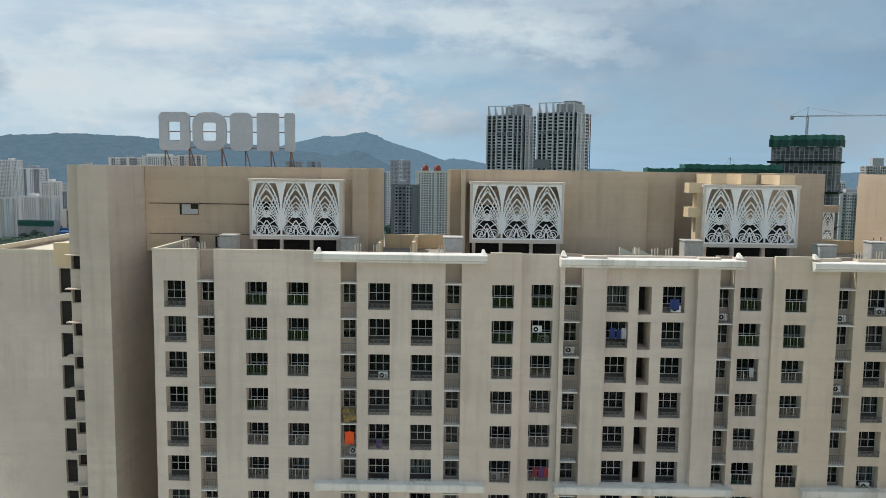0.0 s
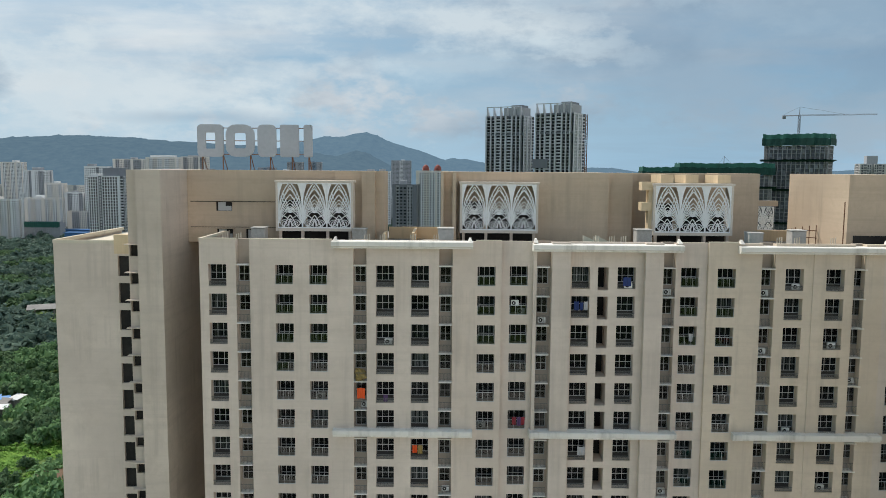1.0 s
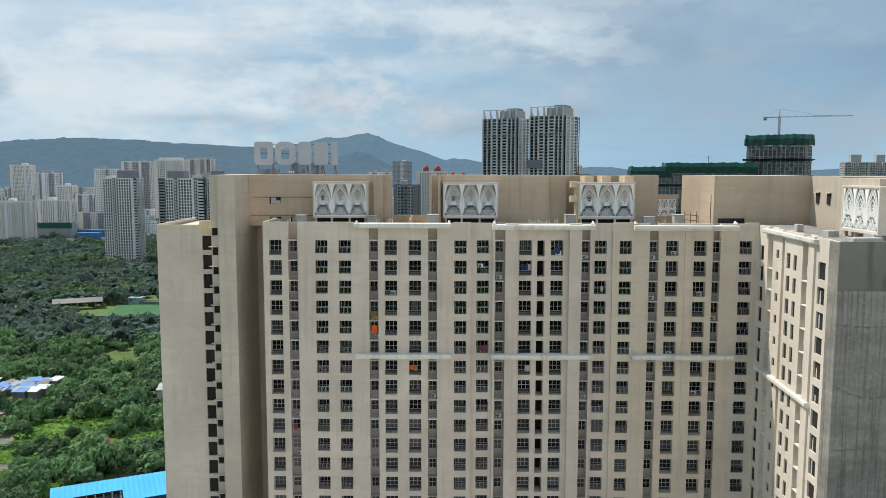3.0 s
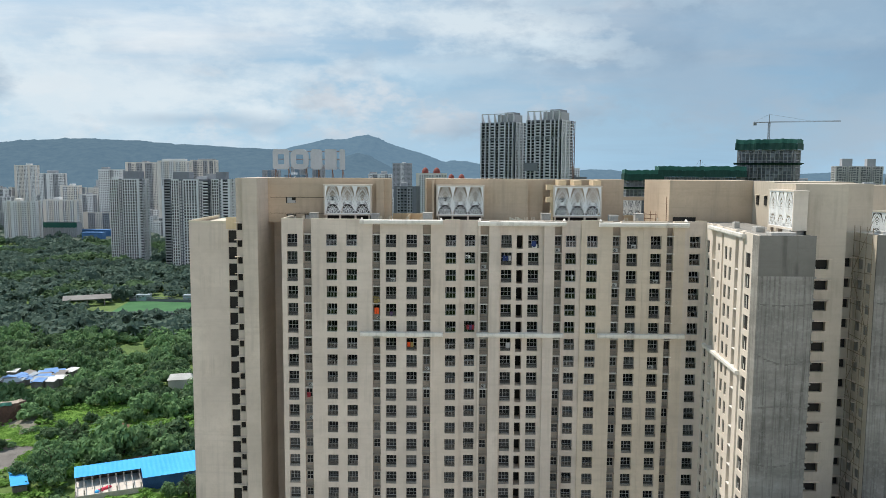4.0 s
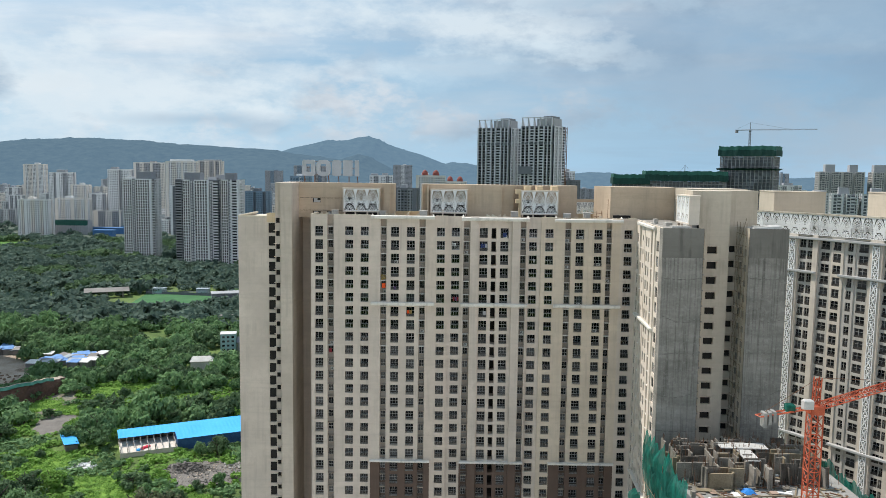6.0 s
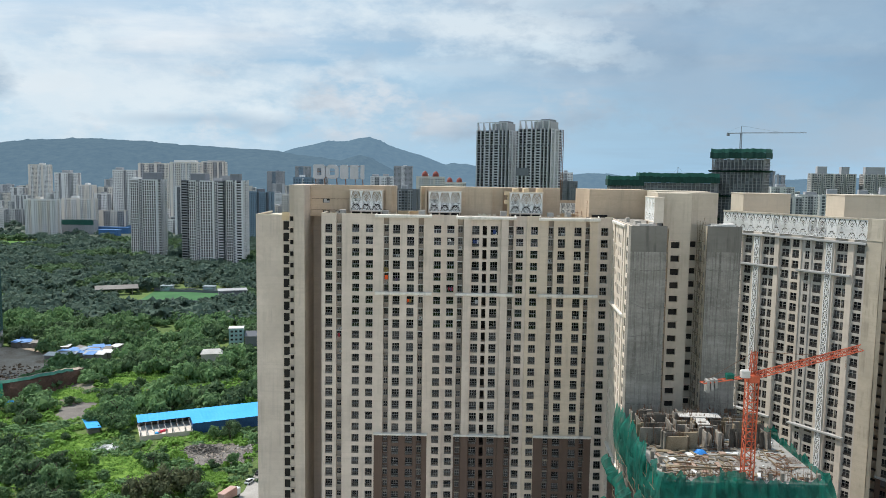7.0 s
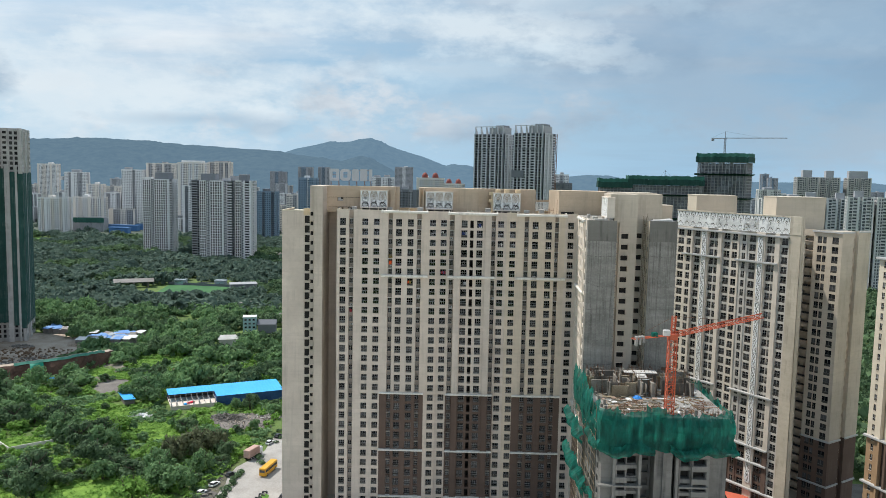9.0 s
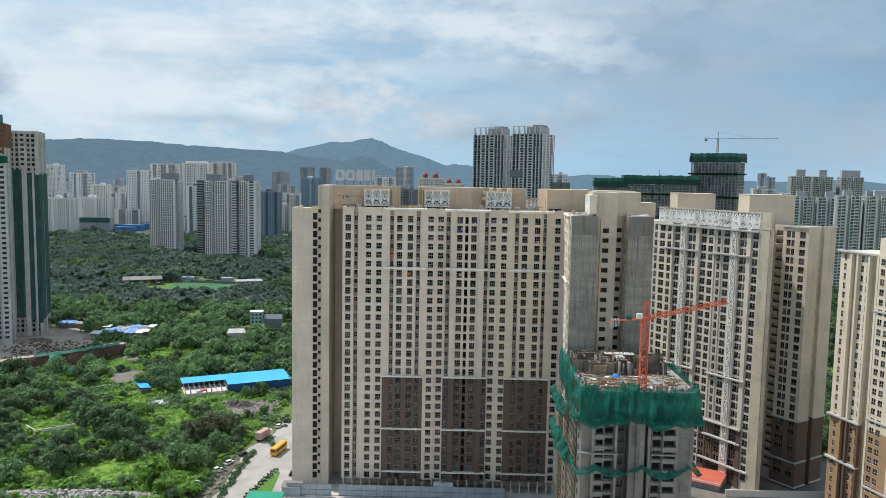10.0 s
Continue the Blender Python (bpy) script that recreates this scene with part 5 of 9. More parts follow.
for i in range(9):
    s = Mesh()
    for j in range(12):
        s.bar((j * 0.25, 0, 0), (j * 0.25, 3.4, 0), 0.018), s.bar((0, j * 0.3, 0.03), (2.8, j * 0.3, 0.03), 0.018)
    solid("bar_mat", s, [RUSTY], "rusty mat of steel bars on the deck", "steel bars", pose(X0 + 2 + 2.9 * i, Y0 + 2.5 + 3.1 * (i % 3), DECK + 0.3, 0, 0, rnd.uniform(-3, 3)), "bar mats on the deck", "stuff")
# small debris over the whole deck
s = Mesh()
for i in range(520):
    q = rnd.uniform(0.06, 0.36)
    s.box(-q, q, -q * rnd.uniform(0.2, 1), q * rnd.uniform(0.2, 1), 0, q * 0.7, rnd.choice((0, 0, 0, 1, 1, 2, 3, 3)), pose(rnd.uniform(X0 + 1, X1 - 1), rnd.uniform(Y0 + 0.6, Y1 - 1), DECK, 0, 0, rnd.uniform(0, 180)))
for i in range(260):
    x, y = rnd.uniform(X0 + 0.5, X1 - 0.5), rnd.choice((rnd.uniform(Y0 + 0.4, Y0 + 2), rnd.uniform(Y1 - 16, Y1)))
    s.bar((x, y, DECK), (x + rnd.uniform(-0.2, 0.2), y + rnd.uniform(-0.2, 0.2), DECK + rnd.uniform(0.8, 2.4)), 0.03, 3)
part("deck_debris", s, [STEEL_GREY, FORM, SHEET, RUSTY], SITE, kind="stuff")
for i in range(110):
    s = Mesh()
    ln = rnd.uniform(1.5, 4.5)
    s.box(-ln / 2, ln / 2, -0.12, 0.12, 0, 0.1)
    solid("timber", s, [rnd.choice((FORM, STEEL_GREY, BAMBOO, RUSTY))], "loose timber lying on the deck", "timber", pose(rnd.uniform(X0 + 2, X1 - 2), rnd.uniform(Y0 + 1.5, Y1 - 10), DECK + 0.02 + 0.002 * i, 0, 0, rnd.uniform(0, 180)), "loose timber on the deck")
for i in range(26):
    x, y = (X0 + 1.2 + 1.05 * i, Y0 + 0.9) if i % 2 else (X0 + 0.8 + rnd.uniform(0, 1.5), Y0 + 2 + 1.1 * i)
    s = Mesh()
    s.chamfered(-0.3, 0.3, -0.25, 0.25, 0, rnd.uniform(0.4, 1.6), 0.03)
    solid("column_stub", s, [STEEL_GREY], "short grey concrete column stub on the deck", "column", pose(x, y, DECK, 0, 0, rnd.uniform(-5, 5)), "column stubs on the deck")
BLUE_TARP = grit("blue_tarpaulin", (0.02, 0.16, 0.50), (0.05, 0.30, 0.75), 0.8, 0.5)
s = Mesh()
for i in range(4):
    for j in range(4):
        h = lambda p, q: 0.5 + 0.35 * math.sin(p * 2.1) * math.cos(q * 1.7) if 0 < p < 4 and 0 < q < 4 else 0.02
        s.quad((i * 0.6, j * 0.5, h(i, j)), (i * 0.6 + 0.6, j * 0.5, h(i + 1, j)), (i * 0.6 + 0.6, j * 0.5 + 0.5, h(i + 1, j + 1)), (i * 0.6, j * 0.5 + 0.5, h(i, j + 1)))
solid("tarpaulin", s, [BLUE_TARP], "crumpled bright blue tarpaulin on the deck", "tarpaulin", pose(61.2, -49.5, DECK + 0.05))

# ---- tower crane ----
UNIT_PALE = grit("dusty_pale_casing", (0.38, 0.37, 0.35), (0.55, 0.54, 0.52), 1.0, 0.6)
ORANGE = grit("orange_crane_paint", (0.34, 0.06, 0.028), (0.56, 0.13, 0.06), 2.0, 0.5)
CRANE = thing("tower_crane", "orange lattice tower crane standing in the unfinished tower", "crane", pose(66.6, -60.9, 0.4))


def lattice(b, a0, a1, half, step, r=0.07, three=False):
    """A square or triangular lattice girder from a0 to a1."""
    a0, a1 = Vector(a0), Vector(a1)
    d = (a1 - a0).normalized()
    s = d.cross(Vector((0, 0, 1)))
    s = Vector((1, 0, 0)) if s.length < 0.1 else s.normalized()
    t = s.cross(d).normalized()
    corners = [s * half + t * half, -s * half + t * half, -s * half - t * half, s * half - t * half]
    if three:
        corners = [s * half - t * half * 0.6, -s * half - t * half * 0.6, t * half]
    n = max(1, int((a1 - a0).length / step))
    for c in corners:
        b.bar(a0 + c, a1 + c, r)
    for i in range(n):
        p, q = a0.lerp(a1, i / n), a0.lerp(a1, (i + 1) / n)
        for j, c in enumerate(corners):
            e = corners[(j + 1) % len(corners)]
            b.bar(p + c, q + e, r * 0.6)
            b.bar(p + c, p + e, r * 0.6)


s = Mesh()
lattice(s, (0, 0, 45), (0, 0, 71), 0.85, 1.7, 0.12)
part("mast", s, [ORANGE], CRANE)
JIB = Vector((24.2, 11.0, 2.9))
s = Mesh()
lattice(s, (0, 0, 72), Vector((0, 0, 72)) + JIB, 0.62, 1.3, 0.10, True)
part("jib", s, [ORANGE], CRANE)
s = Mesh()
back_end = Vector((-10.0, -4.2, 71.8))
for o in (0.5, -0.5):
    s.bar((0.2 * o, -o, 72), back_end + Vector((0.4 * o, -o, 0)), 0.13)
for i in range(8):
    p = Vector((0, 0, 72)).lerp(back_end, i / 7)
    s.bar(p + Vector((0.2, -0.5, 0)), p + Vector((-0.2, 0.5, 0)), 0.07)
part("counter_jib", s, [ORANGE], CRANE)
for i in range(3):
    s = Mesh()
    s.chamfered(-9.3 + 0.8 * i, -8.8 + 0.8 * i, -4.6 + 0.35 * i, -3.2 + 0.35 * i, 70.2 + 0.3 * i, 72.3, 0.05)
    part("counterweight", s, [CONCRETE], CRANE, "grey concrete block")
s = Mesh()
lattice(s, (0, 0, 72), (0.2, 0.1, 76.4), 0.4, 1.2, 0.09)
part("apex", s, [ORANGE], CRANE)
s = Mesh()
s.chamfered(-1.0, 1.0, -1.0, 1.0, 71.0, 72.3, 0.1)
part("slewing_ring", s, [ORANGE], CRANE)
s = Mesh()
s.chamfered(-2.5, -1.0, -1.9, -0.7, 72.1, 73.4, 0.15)
part("cab", s, [UNIT_PALE], CRANE, "pale cab")
s = Mesh()
s.bar((0.2, 0.1, 76.3), Vector((0, 0, 72.5)) + JIB * 0.62, 0.04), s.bar((0.2, 0.1, 76.3), back_end, 0.04)
s.bar(Vector((0, 0, 72)) + JIB * 0.86, Vector((0, 0, 68.6)) + JIB * 0.86, 0.03)
part("stay", s, [RUSTY], CRANE)
s = Mesh()
s.chamfered(-5.2, -3.9, -2.4, -1.2, 71.9, 72.9, 0.1)
part("winch", s, [NET], CRANE, "green covered winch")

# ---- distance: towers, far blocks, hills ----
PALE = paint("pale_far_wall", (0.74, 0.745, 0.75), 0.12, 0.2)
PALE_WARM = paint("warm_far_wall", (0.72, 0.675, 0.62), 0.12, 0.2)
GREY_FAR = paint("grey_far_wall", (0.17, 0.18, 0.20), 0.2, 0.2)
GREY_MID = paint("mid_grey_bare_frame", (0.22, 0.235, 0.26), 0.25, 0.3)
GREY_LIGHT = paint("light_grey_far_wall", (0.37, 0.38, 0.40), 0.2, 0.2)
BLUE_FAR = paint("bluish_far_wall", (0.22, 0.30, 0.38), 0.2, 0.2)
RED_ROOF = grit("red_dome_paint", (0.20, 0.05, 0.04), (0.30, 0.08, 0.06), 0.3, 0.6)


def block(label, x, y, width, deep, high, turn=0.0, front=6, side=4, mat=None, band=None, tanks=(), storey=3.0, win=0.6, group="", panes=None, parapet=True):
    """A high-rise: bays standing forward and back, one opening per bay and storey, parapet and roof huts."""
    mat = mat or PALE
    band = band or GREY_LIGHT
    ob = thing("high_rise", label, "building", pose(x, y, 0, 0, 0, turn), group)
    rows = [high - 1.2 - storey * (i + 1) for i in range(int((high - 2) / storey))]
    a, gl = Mesh(), Mesh()

    rr = random.Random(int(abs(x) * 13 + abs(y) * 7))
    plan = rr.choice((((0.0, 0, 1), (-1.6, 1, 1), (0.3, 0, 0), (0.0, 0, 1), (-1.2, 1, 1)), ((0.0, 0, 1), (0.2, 0, 1), (-1.9, 1, 1)), ((0.3, 0, 0), (-1.0, 1, 1), (0.0, 0, 1), (-1.5, 1, 1))))

    def bays(n, length, start):
        out, u = [], start
        share = [rr.uniform(0.65, 1.45) * (1.0 if plan[i % len(plan)][2] else 0.5) for i in range(n)]
        for i in range(n):
            w = length * share[i] / sum(share)
            o, m, open_ = plan[i % len(plan)]
            k_ = max(1, round(w / 2.9))
            c_ = w / k_
            half = c_ / 2 * min(0.84, win * (0.8, 1.1, 0.9)[(i + k_) % 3])
            out.append((u, u + w, o, m, [(u + c_ * (q + 0.5) - half, u + c_ * (q + 0.5) + half, 0.9 if m == 0 else 0.5, 2.4, 0.3, None) for q in range(k_)] if open_ else []))
            u += w
        return out

    hw, hd = width / 2, deep / 2
    facade(a, gl, (0, -hd), (1, 0), bays(front, width, -hw), 0, high, rows)
    if x < 120:
        facade(a, gl, (hw, 0), (0, 1), bays(side, deep, -hd), 0, high, rows)
    else:
        a.quad((hw, -hd, 0), (hw, hd, 0), (hw, hd, high), (hw, -hd, high))
    if x > -60:
        facade(a, gl, (-hw, 0), (0, -1), bays(side, deep, -hd), 0, high, rows)
    else:
        a.quad((-hw, hd, 0), (-hw, -hd, 0), (-hw, -hd, high), (-hw, hd, high))
    a.box(-hw + 2.4, hw - 2.4, -hd + 2.4, hd, 0, high - 0.6, 0)
    part("wall", a, [mat, band], ob)
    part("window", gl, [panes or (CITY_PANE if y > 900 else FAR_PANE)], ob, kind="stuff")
    if parapet:
        s = Mesh()
        s.box(-hw, hw, -hd, -hd + 0.4, high, high + 1.0), s.box(-hw, -hw + 0.4, -hd + 0.4, hd, high, high + 1.0), s.box(hw - 0.4, hw, -hd + 0.4, hd, high, high + 1.0)
        part("parapet", s, [mat], ob)
    if not tanks and high > 40:
        q = rr.uniform(-0.7, 0.1)
        tanks = ((q, q + rr.uniform(0.3, 0.6), rr.uniform(2.5, 5.0)),)
    for (u0, u1, h) in tanks:
        s = Mesh()
        s.chamfered(u0 * hw, u1 * hw, -hd * 0.5, hd * 0.5, high - 0.6, high + h, 0.2)
        part("roof_hut", s, [band], ob)
    return ob


def tower(label, x, y, turn, width, deep, high, front, side, mats, group="", storey=3.0, panes=None, rail=1.0, name="high_rise"):
    """A high-rise by its front left corner. front and side: bays from left to right as (share, kind): w a wall with windows, r a deep
    recess with windows, b open balconies with slab and parapet, o open bays with a slab alone, c a blank pier."""
    ob = thing(name, label, "building", pose(x, y, 0, 0, 0, turn), group)
    rows = [high - 1.0 - storey * (i + 1) for i in range(int((high - 1.5) / storey))]
    a, gl, bal = Mesh(), Mesh(), Mesh()
    for org, along, length, bays in (((0, 0), (1, 0), width, front), ((width, 0), (0, 1), deep, side), ((0, deep), (0, -1), deep, side)):
        total, u, segs = sum(q for q, _ in bays), 0.0, []
        U, N = Vector(along), Vector((along[1], -along[0]))
        for q, kind in bays:
            w = length * q / total
            k_ = max(1, round(w / 2.6))
            c_ = w / k_
            if kind == "c":
                segs.append((u, u + w, 0.35, 0, []))
            elif kind in "bo":
                segs.append((u, u + w, -1.5, 1, [(u + 0.15, u + w - 0.15, 0.05, storey - 0.5, 0.4, None)]))
                for t in rows:
                    for z0, z1, o0, o1 in ((t - 0.16, t + 0.16, -1.5, 0.25), (t + 0.16, t + 0.16 + rail, 0.05, 0.2))[:2 if kind == "b" else 1]:
                        p = [Vector(org) + U * e + N * o for e, o in ((u, o1), (u + w, o1), (u + w, o0), (u, o0))]
                        bal.hull([(v.x, v.y, z0) for v in p], [(v.x, v.y, z1) for v in p])
            else:
                o, m = (0.0, 0) if kind == "w" else (-2.6, 1)
                segs.append((u, u + w, o, m, [(u + c_ * (e + 0.18), u + c_ * (e + 0.84), 0.45, 2.65, 0.5, None) for e in range(k_)]))
            u += w
        facade(a, gl, org, along, segs, 0, high, rows)
    a.box(2.9, width - 2.9, 2.9, deep - 0.1, 0, high - 0.4, 0)
    part("wall", a, mats[:2], ob)
    part("window", gl, [panes or FAR_PANE], ob, kind="stuff")
    if bal.v:
        part("balcony", bal, [mats[2]], ob, kind="stuff")
    return ob


def roof_box(ob, x0, x1, y0, y1, z0, z1, mat, name="roof_hut"):
    s = Mesh()
    s.chamfered(x0, x1, y0, y1, z0, z1, 0.15)
    return part(name, s, [mat], ob)


ROW_GREY = paint("warm_grey_tower_wall", (0.50, 0.49, 0.475), 0.25, 0.3)
# wall colour lightened for the haze in front of these towers
ROW_PALE = paint("haze_paled_tower_wall", (0.62, 0.625, 0.62), 0.2, 0.3)
WHITE_PAIR, TWIN, ROW, FARTHER = "white towers beyond the trees", "grey twin towers", "far city blocks", "hazy far towers"
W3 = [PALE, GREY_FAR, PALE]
ob = tower("white high-rise with dark recesses and grey roof hut", -364, 715, 0, 36, 20, 93, [(6.5, "w"), (3, "r"), (11, "w"), (1.5, "c"), (2.5, "b")], [(6, "w"), (4, "b"), (3, "r"), (6, "w")], W3, WHITE_PAIR)
roof_box(ob, 13, 30, 6, 22, 92.5, 101, GREY_MID), roof_box(ob, 1, 9, 4, 14, 92.5, 95, PALE)
ob = tower("dark grey high-rise standing behind the white towers", -301, 706, 0, 17, 20, 93, [(3, "b"), (3, "w"), (2, "b")], [(1, "w")], [GREY_MID, GREY_FAR, GREY_LIGHT], WHITE_PAIR)
ob = tower("white high-rise with deep dark recesses and grey roof hut", -276.5, 660, 0, 40, 30, 93.5, [(4.5, "w"), (3, "r"), (8.5, "w"), (1, "c"), (2.5, "r"), (3.5, "b"), (1.5, "r")], [(1, "w")], W3, WHITE_PAIR)
roof_box(ob, 0, 17, 6, 20, 93, 101, GREY_MID), roof_box(ob, 24, 34, 8, 18, 93, 96.5, GREY_LIGHT)
ob = tower("narrow white high-rise with balconies and grey roof hut", -236.3, 664, 0, 18.5, 26, 94, [(5, "w"), (2, "r"), (1, "c"), (4, "b"), (1.4, "c")], [(4, "w"), (3, "b"), (4, "w")], W3, WHITE_PAIR)
roof_box(ob, 3, 13, 5, 17, 93.5, 101, GREY_MID), roof_box(ob, -8, 2, 9, 18, 93.5, 99, GREY_LIGHT)
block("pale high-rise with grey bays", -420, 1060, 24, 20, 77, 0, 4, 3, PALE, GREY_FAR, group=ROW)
TWIN_GREY = paint("pale_grey_tower_wall", (0.56, 0.57, 0.60), 0.25, 0.3)
# grey twins with open frames on the roof
TG = [TWIN_GREY, GREY_FAR, TWIN_GREY]
for tx, ty, tw, td in ((38.8, 682, 40, 24), (81.6, 637, 37, 28)):
    th = 153.0
    ob = tower("grey unfinished twin tower with open roof frame", tx, ty, -30, tw, td, th, [(0.7, "c"), (2.0, "o"), (0.5, "c"), (2.0, "o"), (0.7, "c"), (2.6, "b"), (0.7, "c"), (2.0, "o"), (0.7, "c"), (2.8, "b"), (0.7, "c"), (1.8, "o"), (0.5, "c"), (1.8, "o"), (0.6, "c"), (1.6, "r")],
               [(0.8, "c"), (2.4, "w"), (1.4, "c"), (2.4, "w"), (1, "c"), (2.2, "b")], TG, TWIN, 2.9, FAR_DARK, 0.8)
    for i in range(6):
        s = Mesh()
        u = 1.0 + i * (tw - 4.5) / 5
        s.hull([(u, 0.2, th), (u + 0.9, 0.2, th), (u + 0.9, 6, th), (u, 6, th)], [(u, 0.2, th + 8.4), (u + 0.9, 0.2, th + 8.4), (u + 0.9, 0.9, th + 8.4), (u, 0.9, th + 8.4)])
        part("roof_fin", s, [TWIN_GREY], ob)
    s = Mesh()
    s.box(0.8, tw - 2.4, 0.1, 0.9, th + 8.0, th + 8.7)
    part("roof_frame_beam", s, [TWIN_GREY], ob)
    roof_box(ob, tw * 0.45, tw - 2, 3, td - 4, th - 0.5, th + 7.6, GREY_LIGHT), roof_box(ob, tw * 0.62, tw - 4, 5, td - 5, th + 7, th + 10, GREY_MID)
    # storey left dark and a working platform
    s = Mesh()
    s.box(0.4, tw - 0.4, -0.3, 0.2, th - 18.4, th - 16.6)
    part("refuge_storey", s, [GREY_FAR], ob)
    s = Mesh()
    s.box(-1.2, tw * 0.36, -1.6, 0.1, 104 if tx > 60 else 76, 112 if tx > 60 else 81)
    part("platform", s, [GREY_FAR], ob, "dark working platform")
s = Mesh()
lattice(s, (129.5, 645, 0), (129.5, 645, 153), 0.9, 4, 0.2)
solid("hoist_mast", s, [RUSTY], "thin dark hoist mast beside the grey twin tower", "hoist")
# netted frames
DARK_NET = paint("dark_green_net", (0.014, 0.055, 0.046), 0.6, 0.5, dirt=(0.03, 0.09, 0.075))
TOP_NET = paint("pale_green_net", (0.035, 0.135, 0.108), 0.6, 0.6, dirt=(0.02, 0.06, 0.05))
SLAB_GREY = paint("pale_bare_slab", (0.33, 0.335, 0.345), 0.4, 0.5)


def bare_frame(x, y, turn, width, deep, high, caps, fans):
    """Slabs and columns of an unfinished tower by its front left corner, netted at the top. caps: (from, to, height) of net along the front."""
    rr = random.Random(int(width))
    ob = thing("unfinished_tower", "unfinished grey frame tower capped with green safety net", "building", pose(x, y, 0, 0, 0, turn), "netted frames")
    # dark core added inside, its colour standing in for shade between slabs
    s = Mesh()
    s.box(2.2, width - 2.2, 2.2, deep - 2.2, 0, high - 1, 0)
    part("inner_wall", s, [GREY_FAR], ob)
    s, c, w_ = Mesh(), Mesh(), Mesh()
    for i in range(int(high / 3.1)):
        z = high - 3.1 * i
        s.box(0, width, 0, deep, z - 0.34, z)
        for j in range(int(width / 3.6)):
            if rr.random() < 0.34:
                w_.box(j * 3.6 + 0.6, j * 3.6 + 3.0, 0.5, 0.8, z - 3.1, z - 0.34 if rr.random() < 0.5 else z - 1.9)
    for j in range(int(width / 3.6) + 1):
        c.box(j * 3.6, j * 3.6 + 0.55, 0.12, 0.9, 0, high - 0.1)
    for j in range(int(deep / 3.6) + 1):
        c.box(width - 0.9, width - 0.12, j * 3.6, j * 3.6 + 0.55, 0, high - 0.1), c.box(0.12, 0.9, j * 3.6 + 0.7, j * 3.6 + 1.2, 0, high - 0.1)
    part("floor_slab", s, [SLAB_GREY], ob, kind="stuff")
    part("column", c, [SLAB_GREY], ob, kind="stuff")
    part("infill_wall", w_, [GREY_MID], ob, kind="stuff")
    for u0, u1, top in caps:
        for lo, hi, out_, mat in ((top - 9.5, top - 3.6, 1.6, DARK_NET), (top - 4.0, top, 1.1, TOP_NET)):
            n = Mesh()
            line = [(u0 - out_ + (u1 - u0 + 2 * out_) * i / 40, -out_) for i in range(41)]
            line = [(u0 - out_, deep * (6 - i) / 6) for i in range(6)] + line + [(u1 + out_, deep * (i + 1) / 6) for i in range(6)]
            wav = lambda p, k_: 0.5 * noise.noise((p[0] * 0.3, p[1] * 0.3, k_))
            for p, q in zip(line, line[1:]):
                n.quad((p[0], p[1] + wav(p, 3), lo + wav(p, 1)), (q[0], q[1] + wav(q, 3), lo + wav(q, 1)), (q[0], q[1] + wav(q, 5), hi + 2 * wav(q, 2)), (p[0], p[1] + wav(p, 5), hi + 2 * wav(p, 2)))
            part("net_cap", n, [mat], ob, "green net")
    for z in fans:
        n = Mesh()
        for i in range(24):
            a0, a1 = -2.5 + (width + 5) * i / 24, -2.5 + (width + 5) * (i + 1) / 24
            h0, h1 = 0.5 * noise.noise((i * 0.9, z, 0)), 0.5 * noise.noise(((i + 1) * 0.9, z, 0))
            n.quad((a0, 0.1, z - 1.6), (a1, 0.1, z - 1.6), (a1, -3.0, z + h1), (a0, -3.0, z + h0)), n.quad((a0, 0.1, z - 1.8), (a0, -3.0, z + h0 - 0.7), (a1, -3.0, z + h1 - 0.7), (a1, 0.1, z - 1.8))
        n.hull([(width, 0, z - 1.8), (width, deep, z - 1.8), (width + 0.1, deep, z - 1.5), (width + 0.1, 0, z - 1.5)], [(width + 2.6, -2.6, z - 0.4), (width + 2.6, deep, z - 0.4), (width + 2.7, deep, z), (width + 2.7, -2.6, z)])
        part("net_fan", n, [DARK_NET], ob, "green catch net")
    return ob


bare_frame(271.5, 592, -35, 50, 24, 124, ((0, 50, 133.5),), (112.5, 88, 60))
bare_frame(168, 582, -6, 104, 24, 100, ((0, 32, 105.5), (30, 104, 109)), (90, 66))
for name, bx, by, z0, z1, jl, bl in (("slim", 295.5, 582, 122, 153, 62, 14), ("small", 238, 592, 99, 112, 9, 5)):
    s = Mesh()
    lattice(s, (bx, by, z0), (bx, by, z1 - 4), 0.7, 3, 0.17)
    lattice(s, (bx, by, z1 - 4), (bx + jl, by - 4, z1 - 3), 0.5, 3, 0.11, True)
    s.bar((bx, by, z1 - 4), (bx - bl, by, z1 - 4.5), 0.45), s.bar((bx, by, z1 - 4), (bx, by, z1 + 3), 0.3)
    s.bar((bx, by, z1 + 3), (bx + jl * 0.6, by - 2, z1 - 3), 0.08), s.bar((bx, by, z1 + 3), (bx - bl, by, z1 - 4), 0.08)
    s.chamfered(bx - bl, bx - bl + 2.5, by - 1, by + 1, z1 - 7, z1 - 4.3, 0.1)
    solid("tower_crane", s, [GREY_MID], "thin grey tower crane on the netted frame", "crane")
